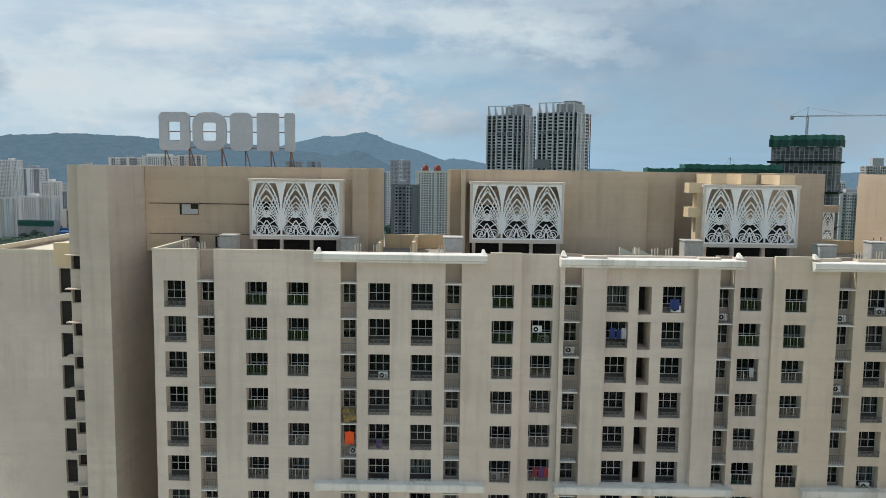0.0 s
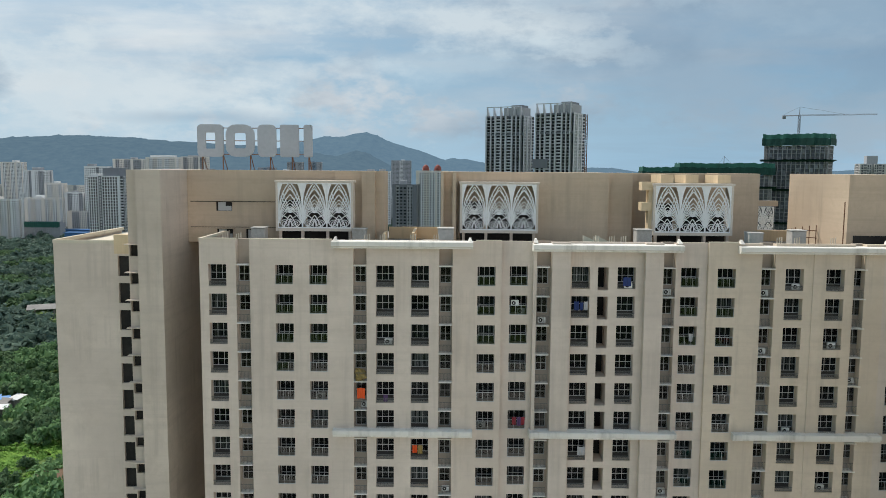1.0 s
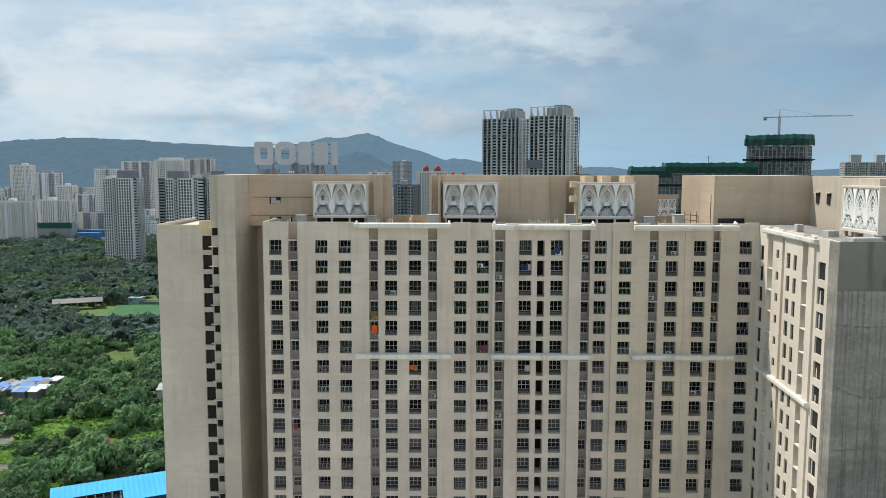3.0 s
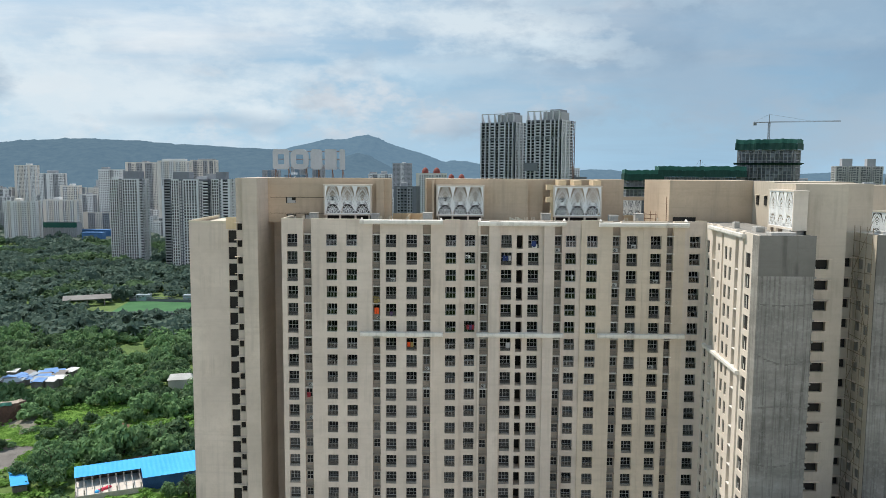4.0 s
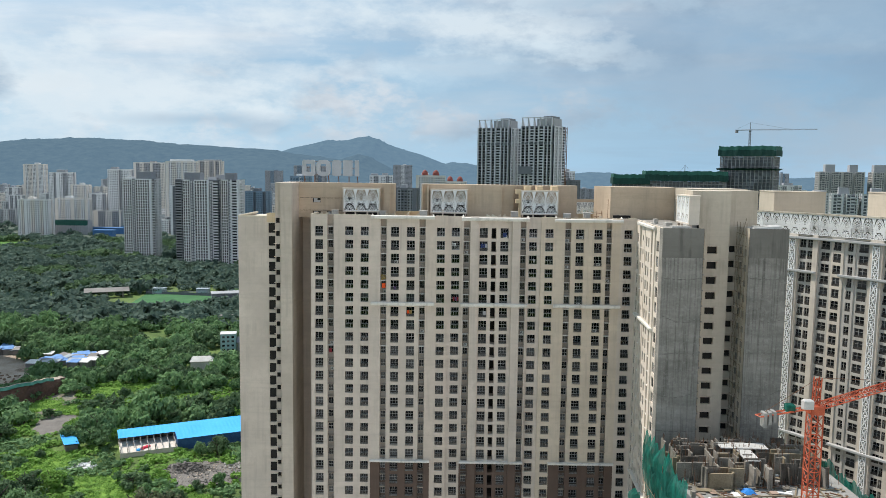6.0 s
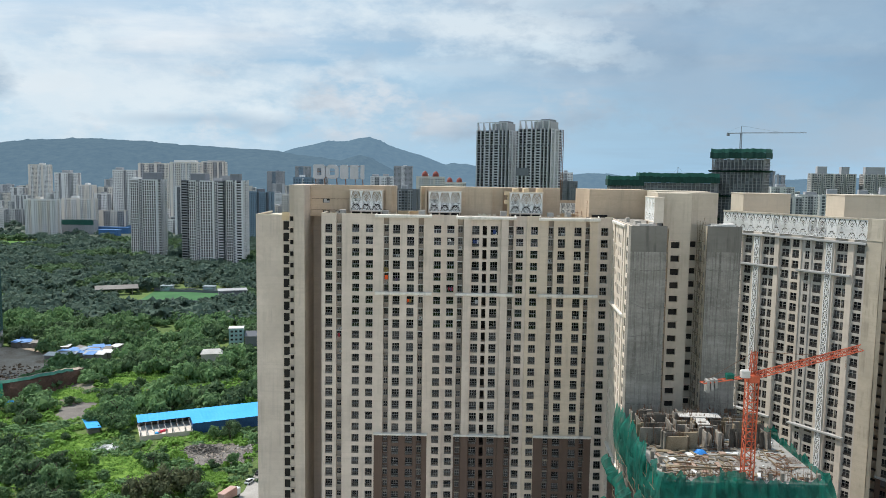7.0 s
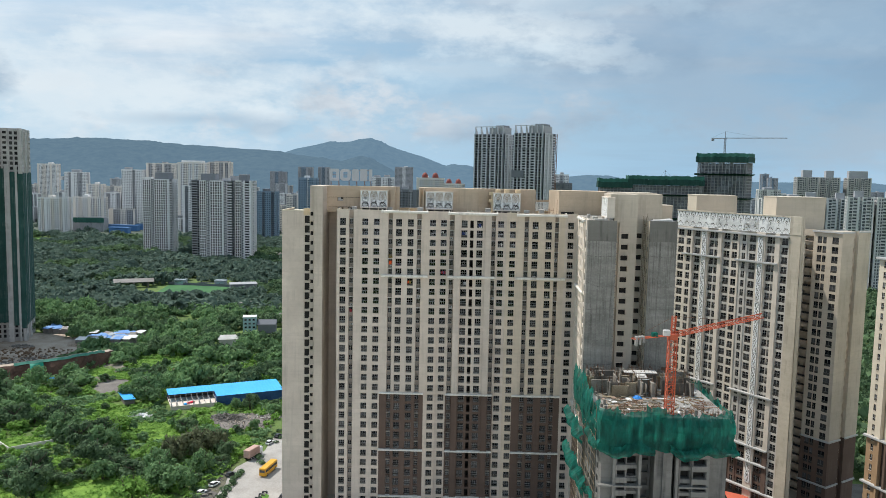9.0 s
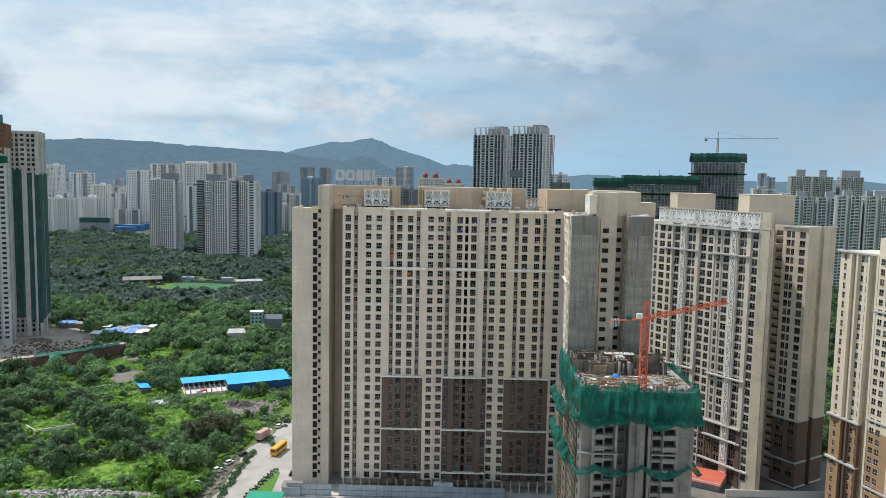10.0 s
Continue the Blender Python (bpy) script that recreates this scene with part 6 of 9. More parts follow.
# left edge: tower in dark green sheeting
SITE_GREY = paint("pale_new_concrete", (0.52, 0.52, 0.51), 0.5, 0.6)
GREEN_SHEET = paint("dark_green_sheeting", (0.030, 0.092, 0.082), 0.6, 0.4, dirt=(0.22, 0.26, 0.25))
ob = block("unfinished concrete tower hung with dark green sheeting", -264, 240, 34, 30, 129, 20, 8, 6, SITE_GREY, SITE_GREY, win=0.7, parapet=False, panes=FAR_DARK)
for u0, u1, z0, z1 in ((-16.6, -13.2, 10, 104), (-11.6, -8.0, 10, 104), (-6.8, 0.2, 12, 105), (0.2, 7.2, 12, 105), (10.2, 13.0, 10, 103), (14.2, 17.3, 8, 102)):
    s = Mesh()
    n = 40
    wav = lambda u, i: -15.75 - 0.35 * noise.noise((u * 0.3, i * 0.35, 2.0))
    for i in range(n):
        za, zb = z0 + (z1 - z0) * i / n, z0 + (z1 - z0) * (i + 1) / n
        for q in range(3):
            ua, ub = u0 + (u1 - u0) * q / 3, u0 + (u1 - u0) * (q + 1) / 3
            s.quad((ua, wav(ua, i), za), (ub, wav(ub, i), za), (ub, wav(ub, i + 1), zb), (ua, wav(ua, i + 1), zb))
    part("sheeting", s, [GREEN_SHEET], ob, "dark green sheeting")
for u0, u1 in ((-13.2, -11.7), (-8.0, -6.8), (7.3, 10.1), (13.0, 14.2)):
    s = Mesh()
    s.box(u0, u1, -16.1, -15.2, 0, 107)
    part("pier", s, [SITE_GREY], ob, "pale concrete pier")
for q in range(5):
    s = Mesh()
    s.quad((17.3, -15 + 6 * q, 10), (17.3, -9.4 + 6 * q, 10), (17.3, -9.4 + 6 * q, 102), (17.3, -15 + 6 * q, 103))
    part("sheeting", s, [GREEN_SHEET], ob, "dark green sheeting")
ob = block("unfinished concrete tower with a rusty climbing frame on top", -266, 207, 32, 20, 118, 20, 7, 4, SITE_GREY, GREY_LIGHT, win=0.5, parapet=False, panes=FAR_DARK)
s = Mesh()
for i in range(14):
    s.box(-16.6 + i * 2.4, -15.4 + i * 2.4, -11.4, -10.6, 114, 134 - (i % 3)), s.box(-16.6 + i * 2.4, -14.2 + i * 2.4, -11.2, -10.4, 116 + 3 * (i % 5), 118.4 + 3 * (i % 5))
s.box(-16.6, 16.6, -10.4, 9, 118, 132)
part("climbing_frame", s, [RUSTY], ob)
for q in ((9.5, 15.5, -12.4, -9.2, 132, 137, 0.4), (13, 17.5, -12.8, -10, 109, 113, 0.6)):
    s = Mesh()
    s.chamfered(*q)
    part("net_bundle", s, [NET], ob)
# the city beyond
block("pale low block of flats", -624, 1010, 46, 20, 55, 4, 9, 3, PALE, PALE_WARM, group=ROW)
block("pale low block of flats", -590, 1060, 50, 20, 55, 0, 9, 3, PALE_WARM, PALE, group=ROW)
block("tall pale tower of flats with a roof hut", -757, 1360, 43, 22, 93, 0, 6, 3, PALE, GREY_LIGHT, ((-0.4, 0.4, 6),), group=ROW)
block("pale distant tower of flats", -971, 1660, 47, 22, 109, 0, 6, 3, PALE_WARM, PALE, group=FARTHER)
block("pale beige tower among the far blocks", -649, 1210, 28, 20, 73, 0, 4, 3, PALE_WARM, PALE, group=ROW)
block("pale tower with grey bays among the far blocks", -618, 1215, 30, 20, 58, 0, 4, 3, PALE, GREY_LIGHT, group=ROW)
block("pale beige tower among the far blocks", -614, 1260, 29, 20, 68, 0, 4, 3, PALE_WARM, PALE, group=ROW)
block("tall white tower with grey bays", -580, 1215, 38, 20, 101, 0, 5, 3, PALE, GREY_LIGHT, ((-0.8, -0.2, 5),), group=ROW)
block("tall beige tower among the far blocks", -546, 1270, 57, 22, 114, 0, 7, 3, PALE_WARM, GREY_LIGHT, group=ROW)
block("tall beige tower with a roof slab", -452, 1165, 49, 22, 116, -8, 7, 3, PALE_WARM, PALE, ((-0.8, 0.8, 4),), group=ROW)
block("tall beige tower among the far blocks", -418, 1215, 40, 22, 118, -8, 6, 3, PALE_WARM, GREY_LIGHT, ((-0.5, 0.9, 3),), group=ROW)
block("bluish block with glassy window bands", -271, 960, 33, 22, 73, -10, 6, 4, BLUE_FAR, GREY_FAR, group=ROW, panes=BLUE_PANE)
block("narrow beige tower beyond the trees", -250, 1060, 20, 18, 66, 0, 3, 3, PALE_WARM, GREY_LIGHT, group=ROW)
block("bluish tower with glassy window bands", -169, 760, 20, 18, 97, -14, 4, 4, BLUE_FAR, PALE, group=ROW, panes=BLUE_PANE)
block("grey tower before the hills", -522, 2160, 50, 20, 100, 0, 5, 3, GREY_LIGHT, BLUE_FAR, group=FARTHER)
block("grey tower before the hills", -401, 1960, 40, 20, 115, 0, 4, 3, GREY_LIGHT, BLUE_FAR, group=FARTHER)
block("grey tower before the hills", -366, 2060, 33, 20, 116, 0, 4, 3, GREY_LIGHT, BLUE_FAR, group=FARTHER)
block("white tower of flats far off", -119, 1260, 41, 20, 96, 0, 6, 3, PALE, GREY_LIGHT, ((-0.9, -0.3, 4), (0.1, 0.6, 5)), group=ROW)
block("tall grey tower before the hills", -112, 1760, 46, 20, 119, 0, 5, 3, GREY_LIGHT, PALE, group=FARTHER)
block("dark grey tower with balconies", -36, 660, 23, 20, 87, -8, 5, 3, GREY_FAR, GREY_LIGHT, group=ROW)
for dx, dy, ww, hh, rx in ((-18, 905, 40, 99, (-8, 7)), (15, 1010, 36, 90, (-7, 8))):
    ob = block("cream tower with two red roof domes", dx, dy, ww, 22, hh, 0, 7, 3, PALE_WARM, PALE, group="red-domed towers")
    for u in rx:
        s = Mesh()
        prof = [(4.6, 0), (4.6, 2), (4.2, 4.5), (3.0, 6.8), (1.2, 8.2), (0.3, 8.6)]
        for (r0, h0), (r1, h1) in zip(prof, prof[1:]):
            s.drum(u, -4, hh + h0, hh + h1, r0, 0, 14, r1)
        part("roof_dome", s, [RED_ROOF], ob, "dark red dome")
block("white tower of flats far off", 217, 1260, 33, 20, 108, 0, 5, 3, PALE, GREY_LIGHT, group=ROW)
block("dark grey block beyond the roof", 180, 960, 30, 20, 95, 0, 5, 3, GREY_FAR, GREY_FAR, group=ROW)
for x, y, w_, h_ in ((395, 700, 26, 84), (428, 716, 30, 86), (470, 900, 30, 92), (520, 1000, 34, 84)):
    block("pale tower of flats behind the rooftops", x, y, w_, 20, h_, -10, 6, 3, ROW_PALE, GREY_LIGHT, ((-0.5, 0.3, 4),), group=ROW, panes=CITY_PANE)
block("grey tower before the hills", 880, 1960, 20, 16, 121, 0, 3, 2, GREY_LIGHT, BLUE_FAR, group=FARTHER)
block("grey tower before the hills", 823, 1760, 21, 16, 110, 0, 3, 2, GREY_LIGHT, BLUE_FAR, group=FARTHER)
RIGHT = "grey high-rise rows"
GR, GP = [ROW_GREY, GREY_LIGHT, ROW_GREY], [ROW_PALE, GREY_LIGHT, ROW_PALE]
for tx, ty, tw, th, hut in ((496, 868, 28, 112, (8, 20)), (533, 880, 27, 112, (9, 19)), (567, 868, 30, 112, (2, 26))):
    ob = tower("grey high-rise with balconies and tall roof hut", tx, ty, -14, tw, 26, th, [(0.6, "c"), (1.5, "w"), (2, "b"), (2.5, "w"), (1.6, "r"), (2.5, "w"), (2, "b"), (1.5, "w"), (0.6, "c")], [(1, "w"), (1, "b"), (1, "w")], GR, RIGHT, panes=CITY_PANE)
    roof_box(ob, hut[0], hut[1], 5, 18, th - 0.5, th + 9.5, GREY_LIGHT)
for tx, ty, tw, th, hut in ((366, 560, 22, 90, (6, 15)), (390, 552, 22, 90, (8, 16)), (387, 505, 22, 93, (6, 14)), (412, 500, 24, 93, (8, 18)), (440, 505, 25, 93, (8, 19)), (468, 520, 25, 93, (8, 19))):
    ob = tower("grey high-rise with pale balcony bands and roof hut", tx, ty, -20, tw, 20, th, [(0.7, "c"), (2.2, "w"), (2, "b"), (1.0, "c"), (1.4, "r"), (2.2, "w"), (2, "b"), (0.8, "w"), (0.5, "c")], [(2, "w"), (3, "b"), (2, "w")], GP, RIGHT, panes=CITY_PANE)
    roof_box(ob, hut[0], hut[1], 5, 14, th - 0.5, th + 5.5, GREY_LIGHT)
# a scatter of lower roofs between them
rnd = random.Random(11)
for i in range(60):
    y = rnd.uniform(1050, 2300)
    x = rnd.uniform(-0.62, 0.04) * (y + 250)
    block("small pale far block of flats", x, y, rnd.uniform(22, 46), 18, rnd.uniform(24, 62), rnd.uniform(-10, 10), rnd.choice((4, 5, 6)), 2, rnd.choice((PALE, PALE_WARM, PALE, GREY_LIGHT)), GREY_LIGHT, group="small far blocks")
for i in range(55):
    y = rnd.uniform(1900, 2900)
    x = rnd.uniform(-0.62, -0.08) * (y + 250)
    block("small pale far block of flats", x, y, rnd.uniform(24, 50), 16, rnd.uniform(22, 70), rnd.uniform(-10, 10), rnd.choice((3, 4)), 2, rnd.choice((PALE, PALE_WARM, TWIN_GREY)), GREY_LIGHT, group="small far blocks")
for i in range(34):
    y = rnd.uniform(900, 2300)
    x = rnd.uniform(0.10, 0.62) * (y + 250)
    block("small pale far block of flats", x, y, rnd.uniform(22, 46), 18, rnd.uniform(30, 80), rnd.uniform(-10, 10), rnd.choice((4, 5, 6)), 2, rnd.choice((PALE, GREY_LIGHT)), GREY_LIGHT, group="small far blocks")
for i in range(44):
    y = rnd.uniform(1080, 1750)
    x = rnd.uniform(-0.60, -0.30) * (y + 250)
    block("low pale far block of flats", x, y, rnd.uniform(24, 48), 16, rnd.uniform(20, 46), rnd.uniform(-10, 10), rnd.choice((4, 5)), 2, rnd.choice((PALE, PALE_WARM, PALE, ROW_PALE)), GREY_LIGHT, group="small far blocks")

# hills, far behind everything; their bluish emission stands in for haze
HILL, k, b = principled("haze_glow_wooded_hill", 1.0, 0, 0.0)
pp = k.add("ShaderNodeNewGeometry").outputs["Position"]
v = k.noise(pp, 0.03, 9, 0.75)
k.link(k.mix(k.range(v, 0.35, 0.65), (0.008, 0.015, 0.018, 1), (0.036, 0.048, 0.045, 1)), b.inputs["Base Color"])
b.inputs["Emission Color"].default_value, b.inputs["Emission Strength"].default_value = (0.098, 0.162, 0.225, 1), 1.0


# farther hills: more haze put into the emission
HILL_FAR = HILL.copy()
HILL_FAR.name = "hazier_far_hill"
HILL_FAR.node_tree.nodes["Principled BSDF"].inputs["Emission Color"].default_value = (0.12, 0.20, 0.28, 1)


def ridge(name, label, y, steps, rough, seed, deep, mat=None):
    """A hill range: a row of heights along x, falling away to the front and the back."""
    n, m = 320, 16
    xs = [steps[0][0] + (steps[-1][0] - steps[0][0]) * i / n for i in range(n + 1)]
    grid = []
    for x in xs:
        h = float(np.interp(x, [q[0] for q in steps], [q[1] for q in steps]))
        col = []
        for j in range(m + 1):
            t = j / m
            f = math.sin(math.pi * t / 2) ** 1.3
            wob = rough * f * (noise.noise((x * 0.004, t * 3 + seed, 1.0)) + 0.4 * noise.noise((x * 0.015, t * 9, seed)))
            tip = (0.03 * h if j == m else 0) * (noise.noise((x * 0.03, 3.0, seed)) + 0.6 * noise.noise((x * 0.11, 5.0, seed)))
            col.append((x, y - deep * (1 - t), max(h, 0) * f + wob * (1 - t * 0.75) + tip - (4 if j == 0 else 0)))
        grid.append(col)
    s = Mesh()
    for a, c in zip(grid, grid[1:]):
        for j in range(m):
            s.quad(a[j], c[j], c[j + 1], a[j + 1])
    ob = solid(name, s, [mat or HILL], label, "hill", kind="structure")
    for f in ob.data.polygons:
        f.use_smooth = True
    return ob


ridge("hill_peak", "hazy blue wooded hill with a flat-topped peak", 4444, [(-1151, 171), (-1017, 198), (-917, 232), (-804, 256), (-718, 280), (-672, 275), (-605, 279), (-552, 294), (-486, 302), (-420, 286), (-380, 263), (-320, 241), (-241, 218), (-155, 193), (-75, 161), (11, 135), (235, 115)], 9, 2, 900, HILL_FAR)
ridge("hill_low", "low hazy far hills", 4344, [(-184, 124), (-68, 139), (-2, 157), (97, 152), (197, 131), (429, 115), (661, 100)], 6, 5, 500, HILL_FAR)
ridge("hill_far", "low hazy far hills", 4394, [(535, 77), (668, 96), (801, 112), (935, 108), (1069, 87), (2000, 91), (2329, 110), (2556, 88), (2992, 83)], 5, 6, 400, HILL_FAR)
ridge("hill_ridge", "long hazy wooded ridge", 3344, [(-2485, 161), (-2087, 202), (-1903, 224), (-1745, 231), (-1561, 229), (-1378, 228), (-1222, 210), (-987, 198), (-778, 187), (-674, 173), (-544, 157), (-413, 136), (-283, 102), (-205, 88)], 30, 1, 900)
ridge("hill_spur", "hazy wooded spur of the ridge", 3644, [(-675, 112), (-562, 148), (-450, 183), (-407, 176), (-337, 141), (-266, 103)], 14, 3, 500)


# ---- things on the land ----
SKY_BLUE = grit("bright_blue_sheet_roof", (0.04, 0.36, 0.84), (0.07, 0.45, 0.92), 0.4, 0.5)
SOIL = grit("bare_soil", (0.10, 0.065, 0.04), (0.20, 0.13, 0.085), 0.5, 0.95, 0.6, 0.2)
GREY_SOIL = grit("grey_gravel_soil", (0.12, 0.11, 0.10), (0.24, 0.22, 0.20), 0.6, 0.95, 0.6, 0.2)
DUSTY = grit("dusty_site_ground", (0.25, 0.19, 0.14), (0.48, 0.41, 0.34), 0.35, 0.95, 0.6, 0.2)
FADED_BLUE = grit("faded_blue_tarpaulin", (0.08, 0.20, 0.48), (0.18, 0.36, 0.66), 0.8, 0.6)
DULL_ROOF = grit("dull_sheet_roof", (0.15, 0.14, 0.13), (0.25, 0.235, 0.22), 0.4, 0.6)
ASPHALT = grit("pale_concrete_road", (0.27, 0.255, 0.235), (0.42, 0.40, 0.375), 0.5)
LAWN = grit("lawn", (0.06, 0.15, 0.02), (0.10, 0.22, 0.04), 0.8)
TURF = grit("sports_turf", (0.035, 0.12, 0.045), (0.06, 0.165, 0.06), 0.3)
STEEL_BLUE = grit("blue_grey_sheet", (0.24, 0.29, 0.33), (0.36, 0.41, 0.45), 0.8, 0.5)
GREEN_SHED = grit("green_sheet", (0.01, 0.22, 0.14), (0.03, 0.34, 0.22), 0.6, 0.5)
YELLOW = grit("yellow_bus_paint", (0.66, 0.32, 0.02), (0.74, 0.40, 0.04), 1.0, 0.4)
TYRE = grit("tyre_rubber", (0.012, 0.012, 0.012), (0.03, 0.03, 0.03), 4)
CAR_WHITE = grit("white_car_paint", (0.70, 0.71, 0.72), (0.78, 0.78, 0.78), 1, 0.3)
CAR_GREY = grit("dark_car_paint", (0.03, 0.03, 0.035), (0.06, 0.06, 0.065), 1, 0.3)
ORANGE_ROOF = grit("orange_sheet_roof", (0.42, 0.09, 0.05), (0.55, 0.14, 0.085), 0.6, 0.6)
PINKISH = grit("faded_pink_canvas", (0.42, 0.26, 0.22), (0.55, 0.38, 0.33), 0.8)
TEAL = paint("turquoise_wall", (0.30, 0.45, 0.46), 0.2, 0.2)


def patch(name, label, pts, z, mat, category="ground", wobble=1.5):
    """A flat piece of land with an uneven rim."""
    ring = []
    n = len(pts)
    for i in range(n):
        a, c = Vector(pts[i]), Vector(pts[(i + 1) % n])
        m = max(1, int((c - a).length / 4))
        for j in range(m):
            q = a.lerp(c, j / m)
            ring.append((q.x + wobble * noise.noise((q.x * 0.2, q.y * 0.2, 1)), q.y + wobble * noise.noise((q.x * 0.2, q.y * 0.2, 9)), z))
    s = Mesh()
    s.poly(ring)
    return solid(name, s, [mat], label, category, kind="structure")


def oval(x, y, rx, ry, turn=0.0, n=10):
    c, e = math.cos(radians(turn)), math.sin(radians(turn))
    return [(x + rx * math.cos(q) * c - ry * math.sin(q) * e, y + rx * math.cos(q) * e + ry * math.sin(q) * c) for q in (2 * math.pi * i / n for i in range(n))]


patch("road", "pale concrete road beside the building", [(-70, -40), (-20, -40), (-30, 0), (-37, 20), (-38.5, 40), (-44, 62), (-49, 74), (-55, 70), (-54, 55), (-60, 38), (-62, 20), (-61, -5)], 0.05, ASPHALT, "road", 0.4)
# forecourt colour raised this far to bounce light onto the lower slab
patch("road_side", "pale concrete forecourt in front of the building", [(-34, -42), (90, -42), (90, 22), (-36, 22)], 0.06, grit("pale_forecourt_concrete", (0.40, 0.385, 0.36), (0.56, 0.54, 0.50), 0.5), "pavement", 0.0)
patch("lawn", "narrow bright lawn between the lanes", [(-48.7, -12), (-41.5, -12), (-42.6, 13.5), (-44.4, 15), (-47.8, 7)], 0.22, LAWN, "lawn", 0.2)
patch("bare_soil", "grey bare ground beside the shed", oval(-72, 88, 14, 13, 30), 0.06, GREY_SOIL, wobble=4)
patch("bare_soil", "grey bare clearing among the trees", oval(-149, 138, 9, 15, 20), 0.06, GREY_SOIL, wobble=4)
patch("bare_soil", "grey trodden path through the grass", oval(-164, 170, 8, 26, 22), 0.055, grit("grey_olive_ground", (0.15, 0.145, 0.11), (0.27, 0.25, 0.20), 0.5, 0.95, 0.6, 0.2), wobble=4)
patch("bare_soil", "red-brown bare soil among the trees", oval(-126, 171, 7, 8), 0.06, SOIL, wobble=3)
patch("bare_soil", "red-brown bare soil behind the shed", oval(-98, 137, 16, 6, 25), 0.06, SOIL, wobble=3)
patch("bare_soil", "dusty building ground round the unfinished tower", [(-300, 140), (-214, 128), (-194, 150), (-184, 192), (-205, 235), (-230, 252), (-300, 262)], 0.05, DUSTY, wobble=4)
patch("sports_field", "green artificial sports field", [(-236, 410), (-174, 414), (-181, 466), (-244, 474)], 0.08, TURF, "sports field", 0.0)
patch("meadow", "bright far meadow beyond the trees", [(-640, 840), (-550, 840), (-560, 905), (-650, 905)], 0.08, LAWN, "meadow", 3)
patch("yard", "paved yard around the screened building", [(80, -60), (240, -60), (190, 34), (84, 44)], 0.05, GREY_SOIL, "pavement", 0.5)

# ground out of view, added pale so light bounces up the slab
patch("building_site", "unseen pale ground before the slab, added to bounce light", [(-40, -330), (230, -330), (230, -60), (84, -60), (84, -42.5), (-36, -42.5), (-72, -60), (-78, -330)], 0.04, grit("pale_bounce_ground", (0.42, 0.385, 0.335), (0.62, 0.58, 0.52), 0.12, 0.95), wobble=2)
# grey-green base colour carries the haze over the far land
patch("far_plain", "hazy grey-green land beyond the towers", [(-3600, 950), (3600, 950), (3600, 4300), (-3600, 4300)], 0.03, grit("hazed_far_scrub", (0.05, 0.075, 0.055), (0.12, 0.14, 0.11), 0.03), wobble=0)
patch("bare_soil", "dark littered verge beside the road", [(-70, -38), (-62, -38), (-59, 0), (-60, 22), (-62, 40), (-66, 36), (-66, 10)], 0.07, grit("dark_littered_ground", (0.07, 0.075, 0.05), (0.15, 0.14, 0.10), 0.8, 0.95, 0.6, 0.2), wobble=1.5)
# blue-roofed shed, part of it roofless
SHED = thing("long_shed", "long low shed with bright blue sheet roof, partly roofless", "shed", pose(-115.0, 116.8, 0, 0, 0, 25.5) @ Matrix.Diagonal((1, 1, 0.78, 1)))
s = Mesh()
n = 68
for i in range(n):
    u0, u1 = 51 * i / n, 51 * (i + 1) / n
    f, lo = (-17.0, 5.7) if u0 > 19.9 else (-9.2, 6.3)
    a_, c_ = 0.07 * (i % 2), 0.07 * ((i + 1) % 2)
    s.quad((u0, f, lo + a_), (u1, f, lo + c_), (u1, 0, 6.9 + c_), (u0, 0, 6.9 + a_))
    s.quad((u0, 0, 6.9 + a_), (u1, 0, 6.9 + c_), (u1, 1.6, 6.0 + c_), (u0, 1.6, 6.0 + a_))
part("roof", s, [SKY_BLUE], SHED, "bright blue sheet roof")
DEEP_BLUE = grit("dark_blue_sheet_wall", (0.02, 0.06, 0.16), (0.05, 0.12, 0.27), 0.8)
for q in ((20.3, 50.6, -16.6, -16.3, 0, 5.6), (50.3, 50.6, -16.3, 1, 0, 6.1), (0.3, 50.3, 0.9, 1.2, 0, 6.0), (20.3, 20.6, -16.3, 0.9, 0, 5.6)):
    s = Mesh()
    s.box(*q)
    part("wall", s, [DEEP_BLUE], SHED, "dark blue sheet wall")
for i in range(9):
    s = Mesh()
    s.box(0.3 + i * 2.4, 0.65 + i * 2.4, -9.6, -9.25, 2.4, 5.9), s.box(0.35 + i * 2.4, 0.6 + i * 2.4, -17.2, -9.6, 4.0 + 0.2 * (i % 3), 4.25 + 0.2 * (i % 3))
    if i % 4 != 2:
        s.box(0.3 + i * 2.4, 0.65 + i * 2.4, -17.4, -17.05, 2.4, 4.3)
    part("bare_frame", s, [CONCRETE], SHED)
s = Mesh()
s.box(0.2, 20.2, -17.6, -2.0, 2.0, 2.4), s.box(0.2, 20.2, -17.5, -17.2, 0, 1.9)
part("open_floor", s, [grit("pale_dusty_slab", (0.50, 0.44, 0.38), (0.72, 0.66, 0.59), 0.6)], SHED)
# back wall coloured near-black for the shade under the roof
s = Mesh()
s.box(0.2, 20.2, -4.2, -3.9, 2.4, 6.2)
part("back_wall", s, [grit("under_roof_shade_wall", (0.05, 0.045, 0.04), (0.14, 0.12, 0.10), 0.8)], SHED, "wall coloured dark for the shade under the roof")
